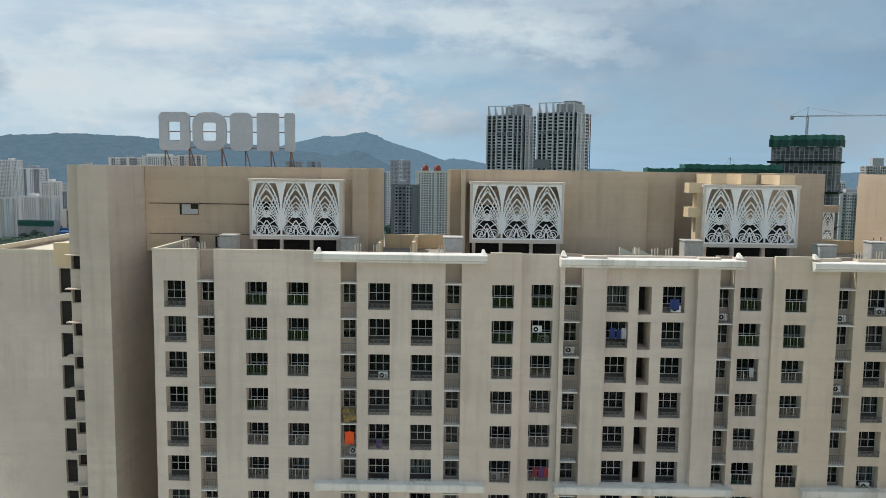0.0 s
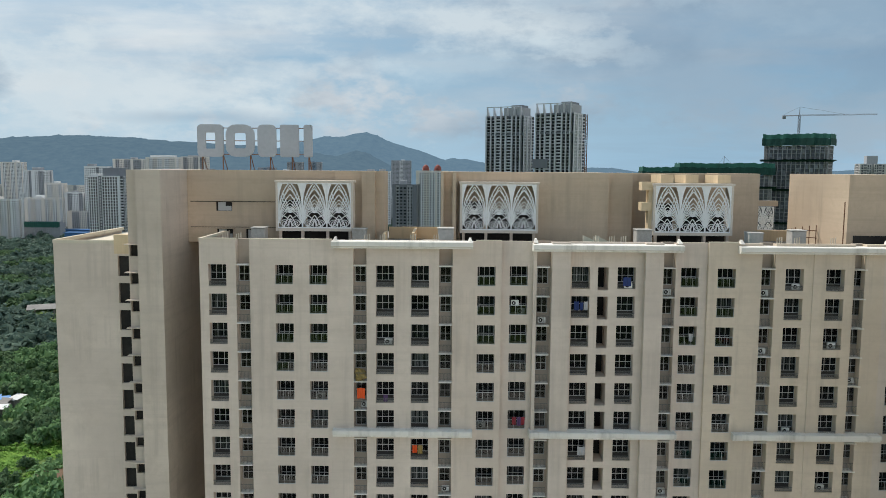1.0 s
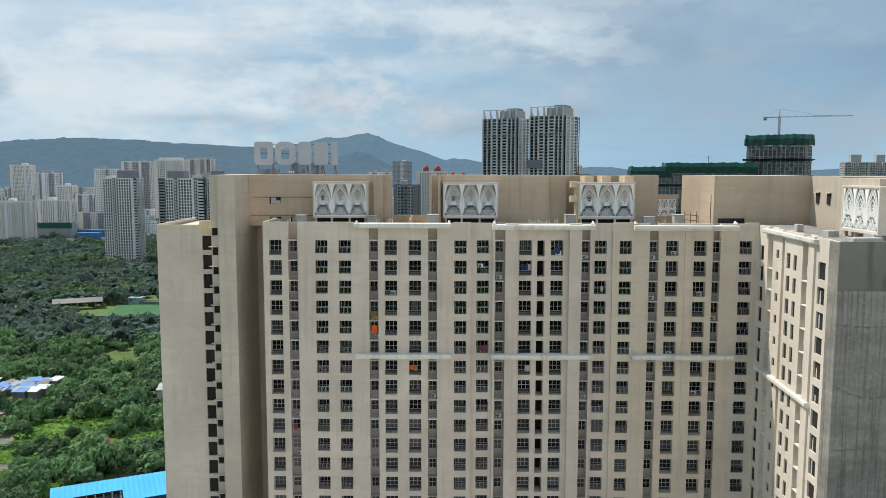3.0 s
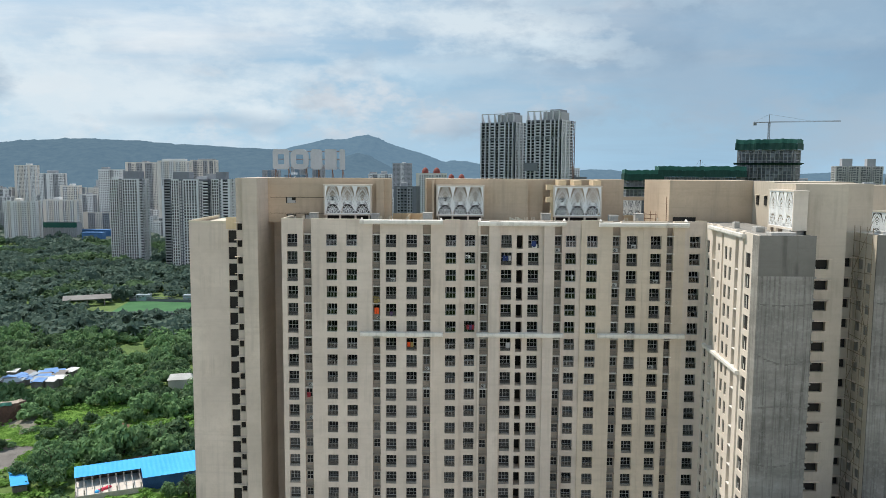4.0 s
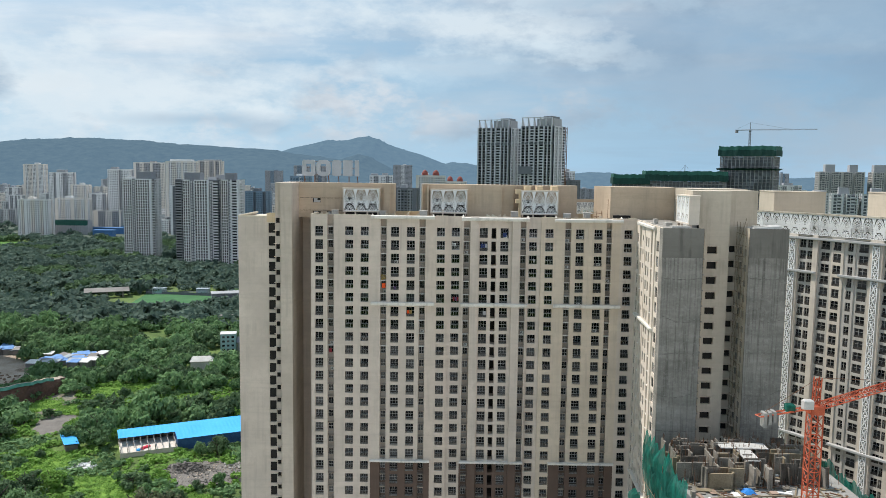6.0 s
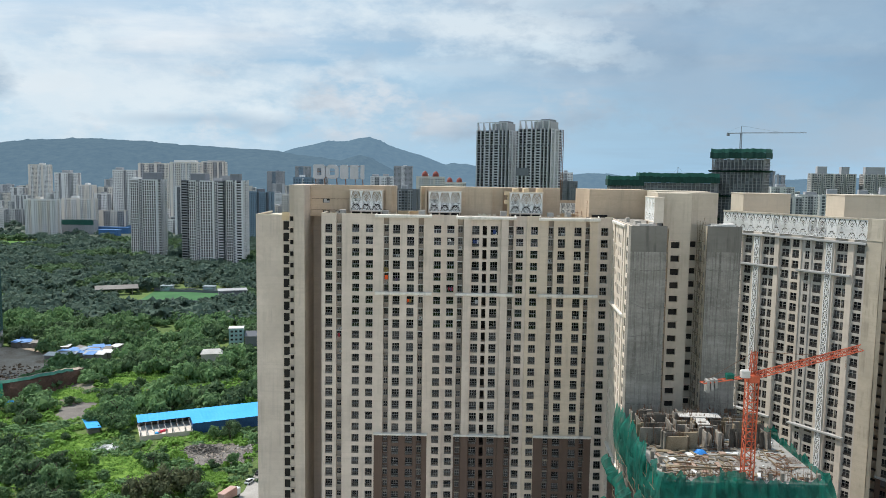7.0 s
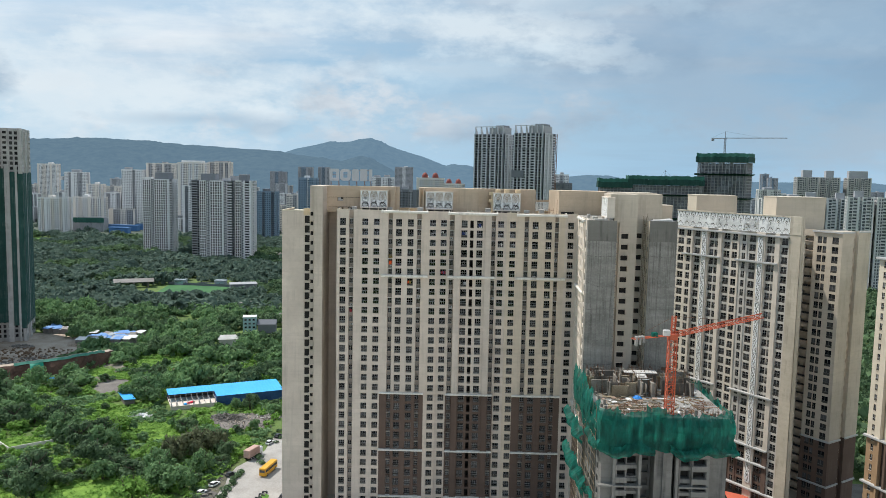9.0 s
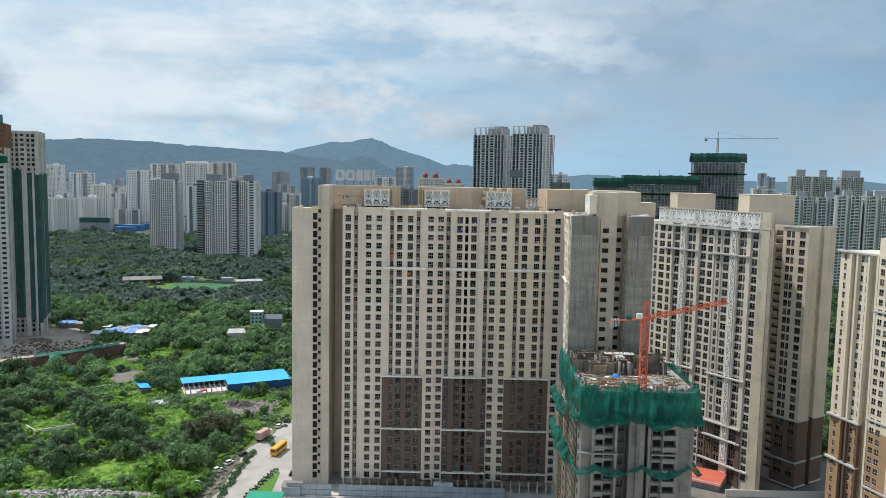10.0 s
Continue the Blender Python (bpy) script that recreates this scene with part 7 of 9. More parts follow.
for i, (u, v_, w_, d_) in enumerate(((7.6, -15.6, 0.9, 0.7), (8.9, -14.8, 1.1, 0.6), (10.0, -13.6, 0.8, 0.8), (6.6, -16.4, 0.7, 0.6))):
    s = Mesh()
    s.chamfered(-w_, w_, -d_, d_, 0, 0.5 + 0.2 * (i % 2), 0.2)
    solid("cloth_bundle", s, [grit("red_cloth", (0.55, 0.03, 0.07), (0.70, 0.08, 0.12), 2) if i < 3 else SKY_BLUE], "bright cloth bundle on the open shed floor", "bundle", pose(-115.0, 116.8, 0, 0, 0, 25.5) @ pose(u, v_, 2.4 * 0.78, 0, 0, 20 * i), "bundles in the shed")
s = Mesh()
s.quad((-7.6, -2.6, 2.6), (7.6, -2.6, 3.1), (7.6, 2.6, 2.8), (-7.6, 2.6, 2.4)), s.box(-7, 7, -2.1, 2.1, 0, 2.3, 1)
solid("tarpaulin_hut", s, [SKY_BLUE, GREY_SOIL], "small hut under a bright blue tarpaulin", "hut", pose(-132, 113.5, 0, 0, 0, -58))

# shacks with blue and pale covers
rnd = random.Random(3)
for i in range(40):
    x, y = rnd.uniform(-208, -176), rnd.uniform(226, 248)
    ww, dd, hh = rnd.uniform(3.5, 6.5), rnd.uniform(3, 5), rnd.uniform(2.6, 3.6)
    if i > 32:
        x, y = rnd.uniform(-242, -228), rnd.uniform(254, 264)
    s = Mesh()
    s.box(-ww / 2, ww / 2, -dd / 2, dd / 2, 0, hh, 0)
    s.quad((-ww / 2 - 0.4, -dd / 2 - 0.4, hh + 0.1), (ww / 2 + 0.4, -dd / 2 - 0.4, hh + 0.1), (ww / 2 + 0.4, dd / 2 + 0.4, hh + 1.0), (-ww / 2 - 0.4, dd / 2 + 0.4, hh + 1.0), 1)
    solid("shack", s, [DULL_ROOF, (FADED_BLUE, SHEET, DULL_ROOF, FADED_BLUE, STEEL_BLUE)[i % 5]], "low shack with a sheet and tarpaulin roof", "hut", pose(x, y, 0, 0, 0, rnd.uniform(-30, 30)), "shacks among the trees")

# sports ground buildings
s = Mesh()
s.box(0, 22, 0, 12, 0, 9, 0), s.box(-0.5, 22.5, -0.5, 12.5, 9, 9.6, 1)
solid("grandstand", s, [GREY_FAR, GREY_LIGHT], "grey stand beside the sports field", "stand", pose(-172, 420, 0, 0, 0, 20))
s = Mesh()
s.hull([(-17, -5, 5), (17, -5, 5), (17, 5, 7), (-17, 5, 7)], [(-17, -5, 5.4), (17, -5, 5.4), (17, 5, 7.4), (-17, 5, 7.4)])
for x in (-12, 0, 12):
    s.box(x - 0.4, x + 0.4, 3.6, 4.4, 0, 6.7), s.box(x - 0.4, x + 0.4, -4.4, -3.6, 0, 5.1)
solid("stand_roof", s, [DULL_ROOF], "dull sloping stand roof beside the sports field", "roof", pose(-268, 452, 0, 0, 0, 24))
for x in (-234, -197):
    s = Mesh()
    s.box(-5, 5, -3, 3, 0, 4.5, 0), s.box(-5.4, 5.4, -3.4, 3.4, 4.5, 5.0, 0), s.box(-3, 3, -3.1, -2.9, 1, 3.4, 1)
    solid("pavilion", s, [STEEL_BLUE, TEAL], "small grey pavilion at the sports field", "pavilion", pose(x, 476, 0), "pavilions")
s = Mesh()
for i in range(40):
    s.box(-249 + i * 2, -247.3 + i * 2, 409, 409.4, 0, 3.0)
solid("field_fence", s, [GREY_FAR], "dark fence along the sports field", "fence")
s = Mesh()
s.box(-6, 6, -2, 2, 3.2, 3.7, 0), s.box(-5.5, -5, -1.6, 1.6, 0, 3.2, 0), s.box(5, 5.5, -1.6, 1.6, 0, 3.2, 0)
solid("dugout", s, [GREY_FAR], "dark roofed shelter before the sports field", "shelter", pose(-196, 406, 0))
for xa, ya, xb, yb in ((-237, 409, -173, 413), (-180, 467, -245, 475), (-173, 413, -180, 467)):
    s = Mesh()
    d = Vector((xb - xa, yb - ya)).normalized() * 0.3
    for lo, hi in ((0.0, 2.2), (2.9, 3.2)):
        s.hull([(xa - d.y, ya + d.x, lo), (xa + d.y, ya - d.x, lo), (xb + d.y, yb - d.x, lo), (xb - d.y, yb + d.x, lo)], [(xa - d.y, ya + d.x, hi), (xa + d.y, ya - d.x, hi), (xb + d.y, yb - d.x, hi), (xb - d.y, yb + d.x, hi)])
    for i in range(9):
        p = Vector((xa, ya)).lerp(Vector((xb, yb)), i / 8)
        s.box(p.x - 0.2, p.x + 0.2, p.y - 0.2, p.y + 0.2, 0, 3.2)
    solid("field_wall", s, [GREY_FAR], "dark low wall and rail round the sports field", "wall", group="walls round the sports field")
# turquoise house and shed
HOUSE = thing("turquoise_house", "four-storey turquoise house among the trees", "house", pose(-116.2, 269.5, 0, 0, 0, 12) @ Matrix.Diagonal((0.72, 0.8, 0.8, 1)))
a, gl = Mesh(), Mesh()
facade(a, gl, (0, 0), (1, 0), [(-6, 6, 0, 0, [(-4.6, -2.6, 0.8, 2.4, 0.4, None), (-1, 1, 0.8, 2.4, 0.4, None), (2.6, 4.6, 0.8, 2.4, 0.4, None)])], 0, 13, [0, 3.1, 6.2, 9.3])
facade(a, gl, (-6, 0), (0, -1), [(-9, 0, 0, 0, [(-7, -5, 0.8, 2.4, 0.4, None), (-3.6, -1.6, 0.8, 2.4, 0.4, None)])], 0, 13, [0, 3.1, 6.2, 9.3])
a.box(-5.4, 6, 0.6, 9, 0, 12.9, 0)
part("wall", a, [TEAL], HOUSE)
part("window", gl, [FAR_PANE], HOUSE, kind="stuff")
s = Mesh()
s.box(-6.3, 6.3, -0.3, 9.2, 13, 13.4)
part("roof", s, [SHEET], HOUSE)
s = Mesh()
s.box(-8, 8, -5, 5, 0, 6, 0)
s.hull([(-8.5, -5.5, 6), (8.5, -5.5, 6), (8.5, 5.5, 6), (-8.5, 5.5, 6)], [(-8.5, -0.2, 8.6), (8.5, -0.2, 8.6), (8.5, 0.2, 8.6), (-8.5, 0.2, 8.6)], 0)
solid("grey_shed", s, [GREY_FAR], "dark grey shed beside the turquoise house", "shed", pose(-105.5, 273.5, 0, 0, 0, 8) @ Matrix.Diagonal((0.72, 0.8, 1.0, 1)))
for x, y, ww, dd, c in ((-119.5, 232, 11, 7, UNIT_DUST), (-140, 352, 12, 8, DULL_ROOF), (-214, 690, 34, 12, STEEL_BLUE), (-190, 715, 30, 12, DULL_ROOF), (-100, 310, 12, 8, DULL_ROOF)):
    s = Mesh()
    s.box(-ww / 2, ww / 2, -dd / 2, dd / 2, 0, 4.5, 0)
    s.hull([(-ww / 2 - 0.5, -dd / 2 - 0.5, 4.5), (ww / 2 + 0.5, -dd / 2 - 0.5, 4.5), (ww / 2 + 0.5, dd / 2 + 0.5, 4.5), (-ww / 2 - 0.5, dd / 2 + 0.5, 4.5)], [(-ww / 2 + 1, -0.2, 6.6), (ww / 2 - 1, -0.2, 6.6), (ww / 2 - 1, 0.2, 6.6), (-ww / 2 + 1, 0.2, 6.6)], 0)
    solid("low_house", s, [c], "low hut with a dusty pale roof among the trees" if c == UNIT_DUST else "low dull-roofed house among the trees", "house", pose(x, y, 0, 0, 0, 15), "low houses")
# far low sheds: green net and blue sheets
s = Mesh()
for i in range(28):
    s.box(-640 + i * 3, -637.4 + i * 3, 1034, 1050, 0, 20 + (i % 3), 0), s.box(-640 + i * 3, -637.4 + i * 3, 1033, 1034, 14 + (i % 2), 22.5, 1)
solid("netted_low_block", s, [GREY_LIGHT, TOP_NET], "low unfinished block under green net", "building")
for x, y, ww in ((-545, 1060, 70), (-500, 1090, 50), (-520, 1010, 30)):
    s = Mesh()
    s.box(-ww / 2, ww / 2, -6, 6, 0, 9, 0), s.box(-ww / 2 - 1, ww / 2 + 1, -7, 7, 9, 10, 0)
    solid("blue_sheet_shed", s, [grit("far_blue_sheet", (0.06, 0.15, 0.33), (0.10, 0.22, 0.42), 0.3)], "far shed clad in blue sheet", "shed", pose(x, y, 0), "far blue sheds")

# cut earth bank with a net along its rim, below the netted tower
FOOT = [(-236, 128), (-217, 139), (-199, 148), (-184, 153), (-174, 166), (-170, 182), (-172, 198)]
RISE = [4.0, 5.0, 6.5, 8.0, 8.0, 6.0, 3.0]
EARTH = grit("red_brown_cut_earth", (0.055, 0.034, 0.026), (0.15, 0.085, 0.062), 0.35, 0.95, 0.9, 0.5)
bank_line = []
for i in range(len(FOOT) - 1):
    for j in range(10):
        q = j / 10
        bank_line.append((FOOT[i][0] + (FOOT[i + 1][0] - FOOT[i][0]) * q, FOOT[i][1] + (FOOT[i + 1][1] - FOOT[i][1]) * q, RISE[i] + (RISE[i + 1] - RISE[i]) * q))
bank_rows = []
for i, (x, y, h) in enumerate(bank_line):
    row_ = []
    for f, d_ in ((-0.02, 0.0), (0.3, 1.2), (0.6, 2.0), (0.85, 3.0), (1.0, 4.2), (1.0, 9.0), (0.6, 15.0), (-0.02, 26.0)):
        w_ = 0.9 * noise.noise((x * 0.35, y * 0.35, f * 3))
        row_.append((x - 0.55 * (d_ + w_), y + 0.83 * (d_ + w_), f * h + (0.5 * noise.noise((x * 0.3, y * 0.3, 4 + f)) if f > 0 else 0)))
    bank_rows.append(row_)
s = Mesh()
for r0, r1 in zip(bank_rows, bank_rows[1:]):
    for j in range(7):
        s.quad(r0[j], r1[j], r1[j + 1], r0[j + 1], 0 if j < 4 else 1)
solid("retaining_bank", s, [EARTH, DUSTY], "red-brown cut earth bank below the unfinished tower", "bank", kind="structure")
RIM_NET = grit("pale_green_net", (0.04, 0.16, 0.12), (0.12, 0.30, 0.23), 1.0)
s = Mesh()
for i in range(18, 48):
    (xa, ya, za), (xb, yb, zb) = bank_rows[i][4], bank_rows[i + 1][4]
    s.quad((xa + 0.6, ya - 0.9, za - 0.3), (xb + 0.6, yb - 0.9, zb - 0.3), (xb, yb, zb + 0.9), (xa, ya, za + 0.9)), s.quad((xa, ya, za + 0.9), (xb, yb, zb + 0.9), (xb - 0.8, yb + 1.2, zb + 0.15), (xa - 0.8, ya + 1.2, za + 0.15))
solid("rim_net", s, [RIM_NET], "green net laid along the rim of the earth bank", "net")
s = Mesh()
for i in range(22, 26):
    for j in range(4):
        (xa, ya, za), (xb, yb, zb), (xc, yc, zc), (xd, yd, zd) = bank_rows[i][j], bank_rows[i + 1][j], bank_rows[i + 1][j + 1], bank_rows[i][j + 1]
        s.quad((xa + 0.3, ya - 0.5, za), (xb + 0.3, yb - 0.5, zb), (xc + 0.3, yc - 0.5, zc), (xd + 0.3, yd - 0.5, zd))
solid("hanging_net", s, [GREEN_SHED], "bright green net hung down the earth bank", "net")
s = Mesh()
s.hull([(-2.6, -1.6, 0), (2.6, -1.6, 0), (2.6, 1.6, 0), (-2.6, 1.6, 0)], [(-2.2, -0.4, 2.2), (2.2, -0.2, 2.0), (2.3, 0.5, 1.8), (-2.2, 0.3, 2.1)])
solid("tarpaulin_tent", s, [SKY_BLUE], "bright blue tarpaulin tent below the earth bank", "tent", pose(-184, 144, 0, 0, 0, 25))
s = Mesh()
for xa, ya, xb, yb in ((-156, 53, -148.5, 46.5), (-148.5, 46.5, -136, 57)):
    d = Vector((xb - xa, yb - ya)).normalized() * 0.15
    s.hull([(xa - d.y, ya + d.x, 0), (xa + d.y, ya - d.x, 0), (xb + d.y, yb - d.x, 0), (xb - d.y, yb + d.x, 0)], [(xa - d.y, ya + d.x, 2.0), (xa + d.y, ya - d.x, 2.0), (xb + d.y, yb - d.x, 2.0), (xb - d.y, yb + d.x, 2.0)])
solid("garden_wall", s, [PALE_WARM], "weathered pale boundary wall in the grass", "wall")

# sheet fence in front of the slab
FENCE = thing("sheet_fence", "blue-grey corrugated sheet fence before the building", "fence", pose(0, -6.0, 0) @ Matrix.Diagonal((1, 1, 1.45, 1)))
pan = Mesh()
for i in range(8):
    pan.quad((i * 0.3, 0, 0.1), (i * 0.3 + 0.15, -0.05, 0.1), (i * 0.3 + 0.15, -0.05, 3.0), (i * 0.3, 0, 3.0)), pan.quad((i * 0.3 + 0.15, -0.05, 0.1), (i * 0.3 + 0.3, 0, 0.1), (i * 0.3 + 0.3, 0, 3.0), (i * 0.3 + 0.15, -0.05, 3.0))
pan_data = pan.data("fence_sheet", [STEEL_BLUE])
post = Mesh()
post.box(-0.04, 0.04, 0.0, 0.08, 0, 3.1)
post_data = post.data("fence_post", [BAR_GREY])
rail = Mesh()
for z in (0.3, 1.6, 2.95):
    rail.box(-36.1, 36.5, -0.11, -0.06, z, z + 0.09)
part("fence_rail", rail, [BAR_GREY], FENCE, "dark steel rail", kind="stuff")
for i in range(29):
    if i == 6:
        continue
    part("fence_sheet", pan_data, None, FENCE, at=pose(-36 + 2.5 * i, 0.1 * (i % 2), 0)), part("fence_post", post_data, None, FENCE, at=pose(-36 + 2.5 * i - 0.05, 0.08, 0))
for x, y, ww, dd, hh, c in ((-41.5, -14.5, 11, 8, 2.4, GREEN_SHED), (-34.5, -4.5, 6, 4, 3.0, DULL_ROOF), (16, -1.5, 6, 4, 2.6, SHEET)):
    s = Mesh()
    s.box(-ww / 2, ww / 2, -dd / 2, dd / 2, 0, hh, 1)
    s.hull([(-ww / 2 - 0.3, -dd / 2 - 0.3, hh), (ww / 2 + 0.3, -dd / 2 - 0.3, hh), (ww / 2 + 0.3, dd / 2 + 0.3, hh + 0.6), (-ww / 2 - 0.3, dd / 2 + 0.3, hh + 0.6)], [(-ww / 2 - 0.3, -dd / 2 - 0.3, hh + 0.1), (ww / 2 + 0.3, -dd / 2 - 0.3, hh + 0.1), (ww / 2 + 0.3, dd / 2 + 0.3, hh + 0.7), (-ww / 2 - 0.3, dd / 2 + 0.3, hh + 0.7)], 0)
    solid("site_hut", s, [c, STEEL_BLUE], "low sheet-roofed hut by the fence", "hut", pose(x, y, 0), "site huts")


# vehicles
def wheel(parent, x, y, r):
    s = Mesh()
    s.bar((x, y - 0.12, r), (x, y + 0.12, r), r, 0, 12)
    w_ = part("wheel", s, [TYRE], parent)
    s = Mesh()
    s.bar((x, y - 0.14, r), (x, y + 0.14, r), r * 0.5, 0, 8)
    part("rim", s, [SHEET], w_)


def bus(at):
    ob = thing("bus", "parked yellow bus with dark windows", "bus", at)
    s = Mesh()
    s.chamfered(-5, 5, -1.25, 1.25, 0.5, 3.2, 0.18)
    part("body", s, [YELLOW], ob)
    s = Mesh()
    s.box(-4.6, 4.4, -1.27, 1.27, 1.75, 2.6), s.box(4.9, 5.03, -1.05, 1.05, 1.5, 2.7), s.box(-5.03, -4.9, -1.0, 1.0, 1.7, 2.6)
    part("window_band", s, [FAR_PANE], ob)
    for x in (-3.2, 3.2):
        for y in (-1.15, 1.15):
            wheel(ob, x, y, 0.5)
    return ob


def lorry(at):
    ob = thing("covered_lorry", "lorry with a faded pink covered load", "lorry", at)
    s = Mesh()
    s.chamfered(-4.4, 2.6, -1.3, 1.3, 1.0, 3.9, 0.15)
    part("load_body", s, [PINKISH], ob)
    s = Mesh()
    s.chamfered(2.8, 4.6, -1.2, 1.2, 0.6, 3.0, 0.2)
    part("cab", s, [CAR_WHITE], ob)
    s = Mesh()
    s.box(-4.2, 4.4, -0.9, 0.9, 0.6, 1.0)
    part("chassis", s, [TYRE], ob)
    for x in (-3, -1.8, 3.6):
        for y in (-1.1, 1.1):
            wheel(ob, x, y, 0.5)
    return ob


def car(at, mat, label):
    ob = thing("car", label, "car", at, "parked cars")
    s = Mesh()
    low = [(-2.1, -0.85, 0.35), (2.1, -0.85, 0.35), (2.1, 0.85, 0.35), (-2.1, 0.85, 0.35)]
    s.hull(low, [(-2.05, -0.85, 0.9), (2.0, -0.8, 0.8), (2.0, 0.8, 0.8), (-2.05, 0.85, 0.9)])
    part("body", s, [mat], ob)
    s = Mesh()
    s.hull([(-1.8, -0.8, 0.85), (1.1, -0.8, 0.82), (1.1, 0.8, 0.82), (-1.8, 0.8, 0.85)], [(-1.3, -0.65, 1.42), (0.4, -0.65, 1.42), (0.4, 0.65, 1.42), (-1.3, 0.65, 1.42)])
    part("glasshouse", s, [FAR_PANE], ob)
    s = Mesh()
    s.chamfered(-1.35, 0.45, -0.66, 0.66, 1.4, 1.48, 0.02)
    part("roof", s, [mat], ob)
    for x in (-1.3, 1.3):
        for y in (-0.8, 0.8):
            wheel(ob, x, y, 0.32)
    return ob


bus(pose(-47.6, 33.5, 0.06, 0, 0, 78)), lorry(pose(-56.8, 48.0, 0.06, 0, 0, 70))
for x, y, turn, m, lab in ((-65.2, 13.5, 66, CAR_WHITE, "white parked car at the road edge"), (-63.0, 20.6, 66, CAR_WHITE, "white parked car at the road edge"), (-54.0, 62.5, 72, CAR_WHITE, "white parked car at the road edge"), (-52.4, 70.5, 72, CAR_GREY, "dark parked car at the road edge"), (-60.0, 29.5, 62, CAR_GREY, "dark parked car at the road edge"), (-37.6, 12, 80, CAR_GREY, "dark parked car beside the building"), (-69, 1, 70, CAR_WHITE, "white parked car at the road edge")):
    car(pose(x, y, 0.06, 0, 0, turn), m, lab)
for i in range(22):
    s = Mesh()
    s.box(-0.9, 0.9, -0.12, 0.12, 0.35, 0.75), s.bar((-0.65, -0.06, 0.3), (-0.65, 0.06, 0.3), 0.3, 0, 10), s.bar((0.65, -0.06, 0.3), (0.65, 0.06, 0.3), 0.3, 0, 10), s.bar((0.55, -0.35, 1.0), (0.55, 0.35, 1.0), 0.03)
    q = i / 21
    solid("motorcycle", s, [(CAR_GREY, STEEL_GREY, CAR_GREY)[i % 3]], "dark motorcycle parked along the lawn", "motorcycle", pose(-48.9 + 4.4 * q + 0.5 * math.sin(i * 2.1), -9 + 24 * q + 0.4 * math.sin(i * 3.7), 0.06, 0, 0, -20 + 25 * math.sin(i * 1.3)), "parked motorcycles")
# orange roof and walls by the screened building
s = Mesh()
s.box(-5, 5, -4.5, 4.5, 0, 2.6, 1)
s.hull([(-5.6, -5.4, 2.2), (5.6, -5.4, 2.2), (5.6, 5.4, 3.6), (-5.6, 5.4, 3.6)], [(-5.6, -5.4, 2.35), (5.6, -5.4, 2.35), (5.6, 5.4, 3.75), (-5.6, 5.4, 3.75)], 0)
solid("orange_roofed_shed", s, [ORANGE_ROOF, STEEL_BLUE], "shed with a bright orange sheet roof", "shed", pose(109, 12, 0, 0, 0, -32))
s = Mesh()
s.box(112, 150, 1.8, 2.2, 0, 2.4)
solid("boundary_wall", s, [PALE_WARM], "pale boundary wall beside the yard", "wall")
# rubble heaps
STONE = grit("broken_rubble", (0.24, 0.22, 0.20), (0.46, 0.44, 0.41), 1.0)


def heap(label, x, y, rx, ry, high, n, seed, mat=None, big=0.8):
    rr = random.Random(seed)
    s = Mesh()
    for i in range(n):
        a, q = rr.uniform(0, 2 * math.pi), math.sqrt(rr.random())
        px, py = q * rx * math.cos(a), q * ry * math.sin(a)
        z = high * (1 - q) * rr.random()
        sz = rr.uniform(0.25 * big, big)
        s.box(-sz, sz, -sz * 0.7, sz * 0.7, -0.4, sz * 0.6, 0, pose(px, py, z, rr.uniform(-30, 30), rr.uniform(-30, 30), rr.uniform(0, 180)))
    return solid("rubble_heap", s, [mat or STONE], label, "rubble", pose(x, y, 0), kind="stuff")


heap("heap of pale broken rubble in the grass", -104, -10, 26, 4, 1.8, 700, 1), heap("heap of grey stones beside the shed", -80, 93, 9, 5, 2.4, 420, 2, GREY_SOIL, 0.55)
heap("low grey rubble spread over the bare ground", -71, 86, 12, 11, 0.3, 380, 12, GREY_SOIL, 0.35), heap("pale broken stones over the bare ground", -74, 92, 13, 9, 0.4, 150, 13, DUSTY, 0.35)
heap("scattered rubble behind the road", -62, 98, 6, 5, 1.6, 190, 3, None, 0.6), heap("pale rubbish heap in the grass", -117, 92, 5, 4, 1.0, 90, 4, SHEET)

heap("heaps of earth and rubbish round the unfinished tower", -214, 172, 20, 26, 1.2, 260, 6, GREY_SOIL), heap("grey rubbish along the road verge", -63, 5, 3, 26, 0.5, 70, 7, GREY_SOIL), heap("brown earth heaps before the unfinished tower", -222, 196, 26, 20, 1.6, 240, 8, SOIL), heap("grey debris heaps before the unfinished tower", -238, 216, 7, 4, 1.8, 120, 9, GREY_SOIL), heap("pale debris before the unfinished tower", -208, 222, 6, 3, 1.2, 90, 10, DUSTY)

# ---- trees and undergrowth ----
LEAF_DARK = leafy("dark_foliage", (0.042, 0.078, 0.044), (0.098, 0.170, 0.082), (0.21, 0.31, 0.155))
LEAF_MID = leafy("mid_foliage", (0.078, 0.150, 0.070), (0.160, 0.292, 0.125), (0.28, 0.42, 0.19))
LEAF_BRIGHT = leafy("bright_creeper_foliage", (0.115, 0.24, 0.046), (0.195, 0.36, 0.070), (0.29, 0.46, 0.12))
# far leaves: haze put into a paler, bluish green
LEAF_FAR = leafy("hazed_grey_green_foliage", (0.074, 0.118, 0.098), (0.112, 0.170, 0.132), (0.165, 0.225, 0.17), 0.02)
LEAF_BROWN = leafy("brownish_foliage", (0.075, 0.095, 0.052), (0.14, 0.16, 0.09), (0.23, 0.25, 0.14))
BARK = grit("bark", (0.05, 0.04, 0.03), (0.12, 0.10, 0.08), 2)
rng = np.random.default_rng(7)


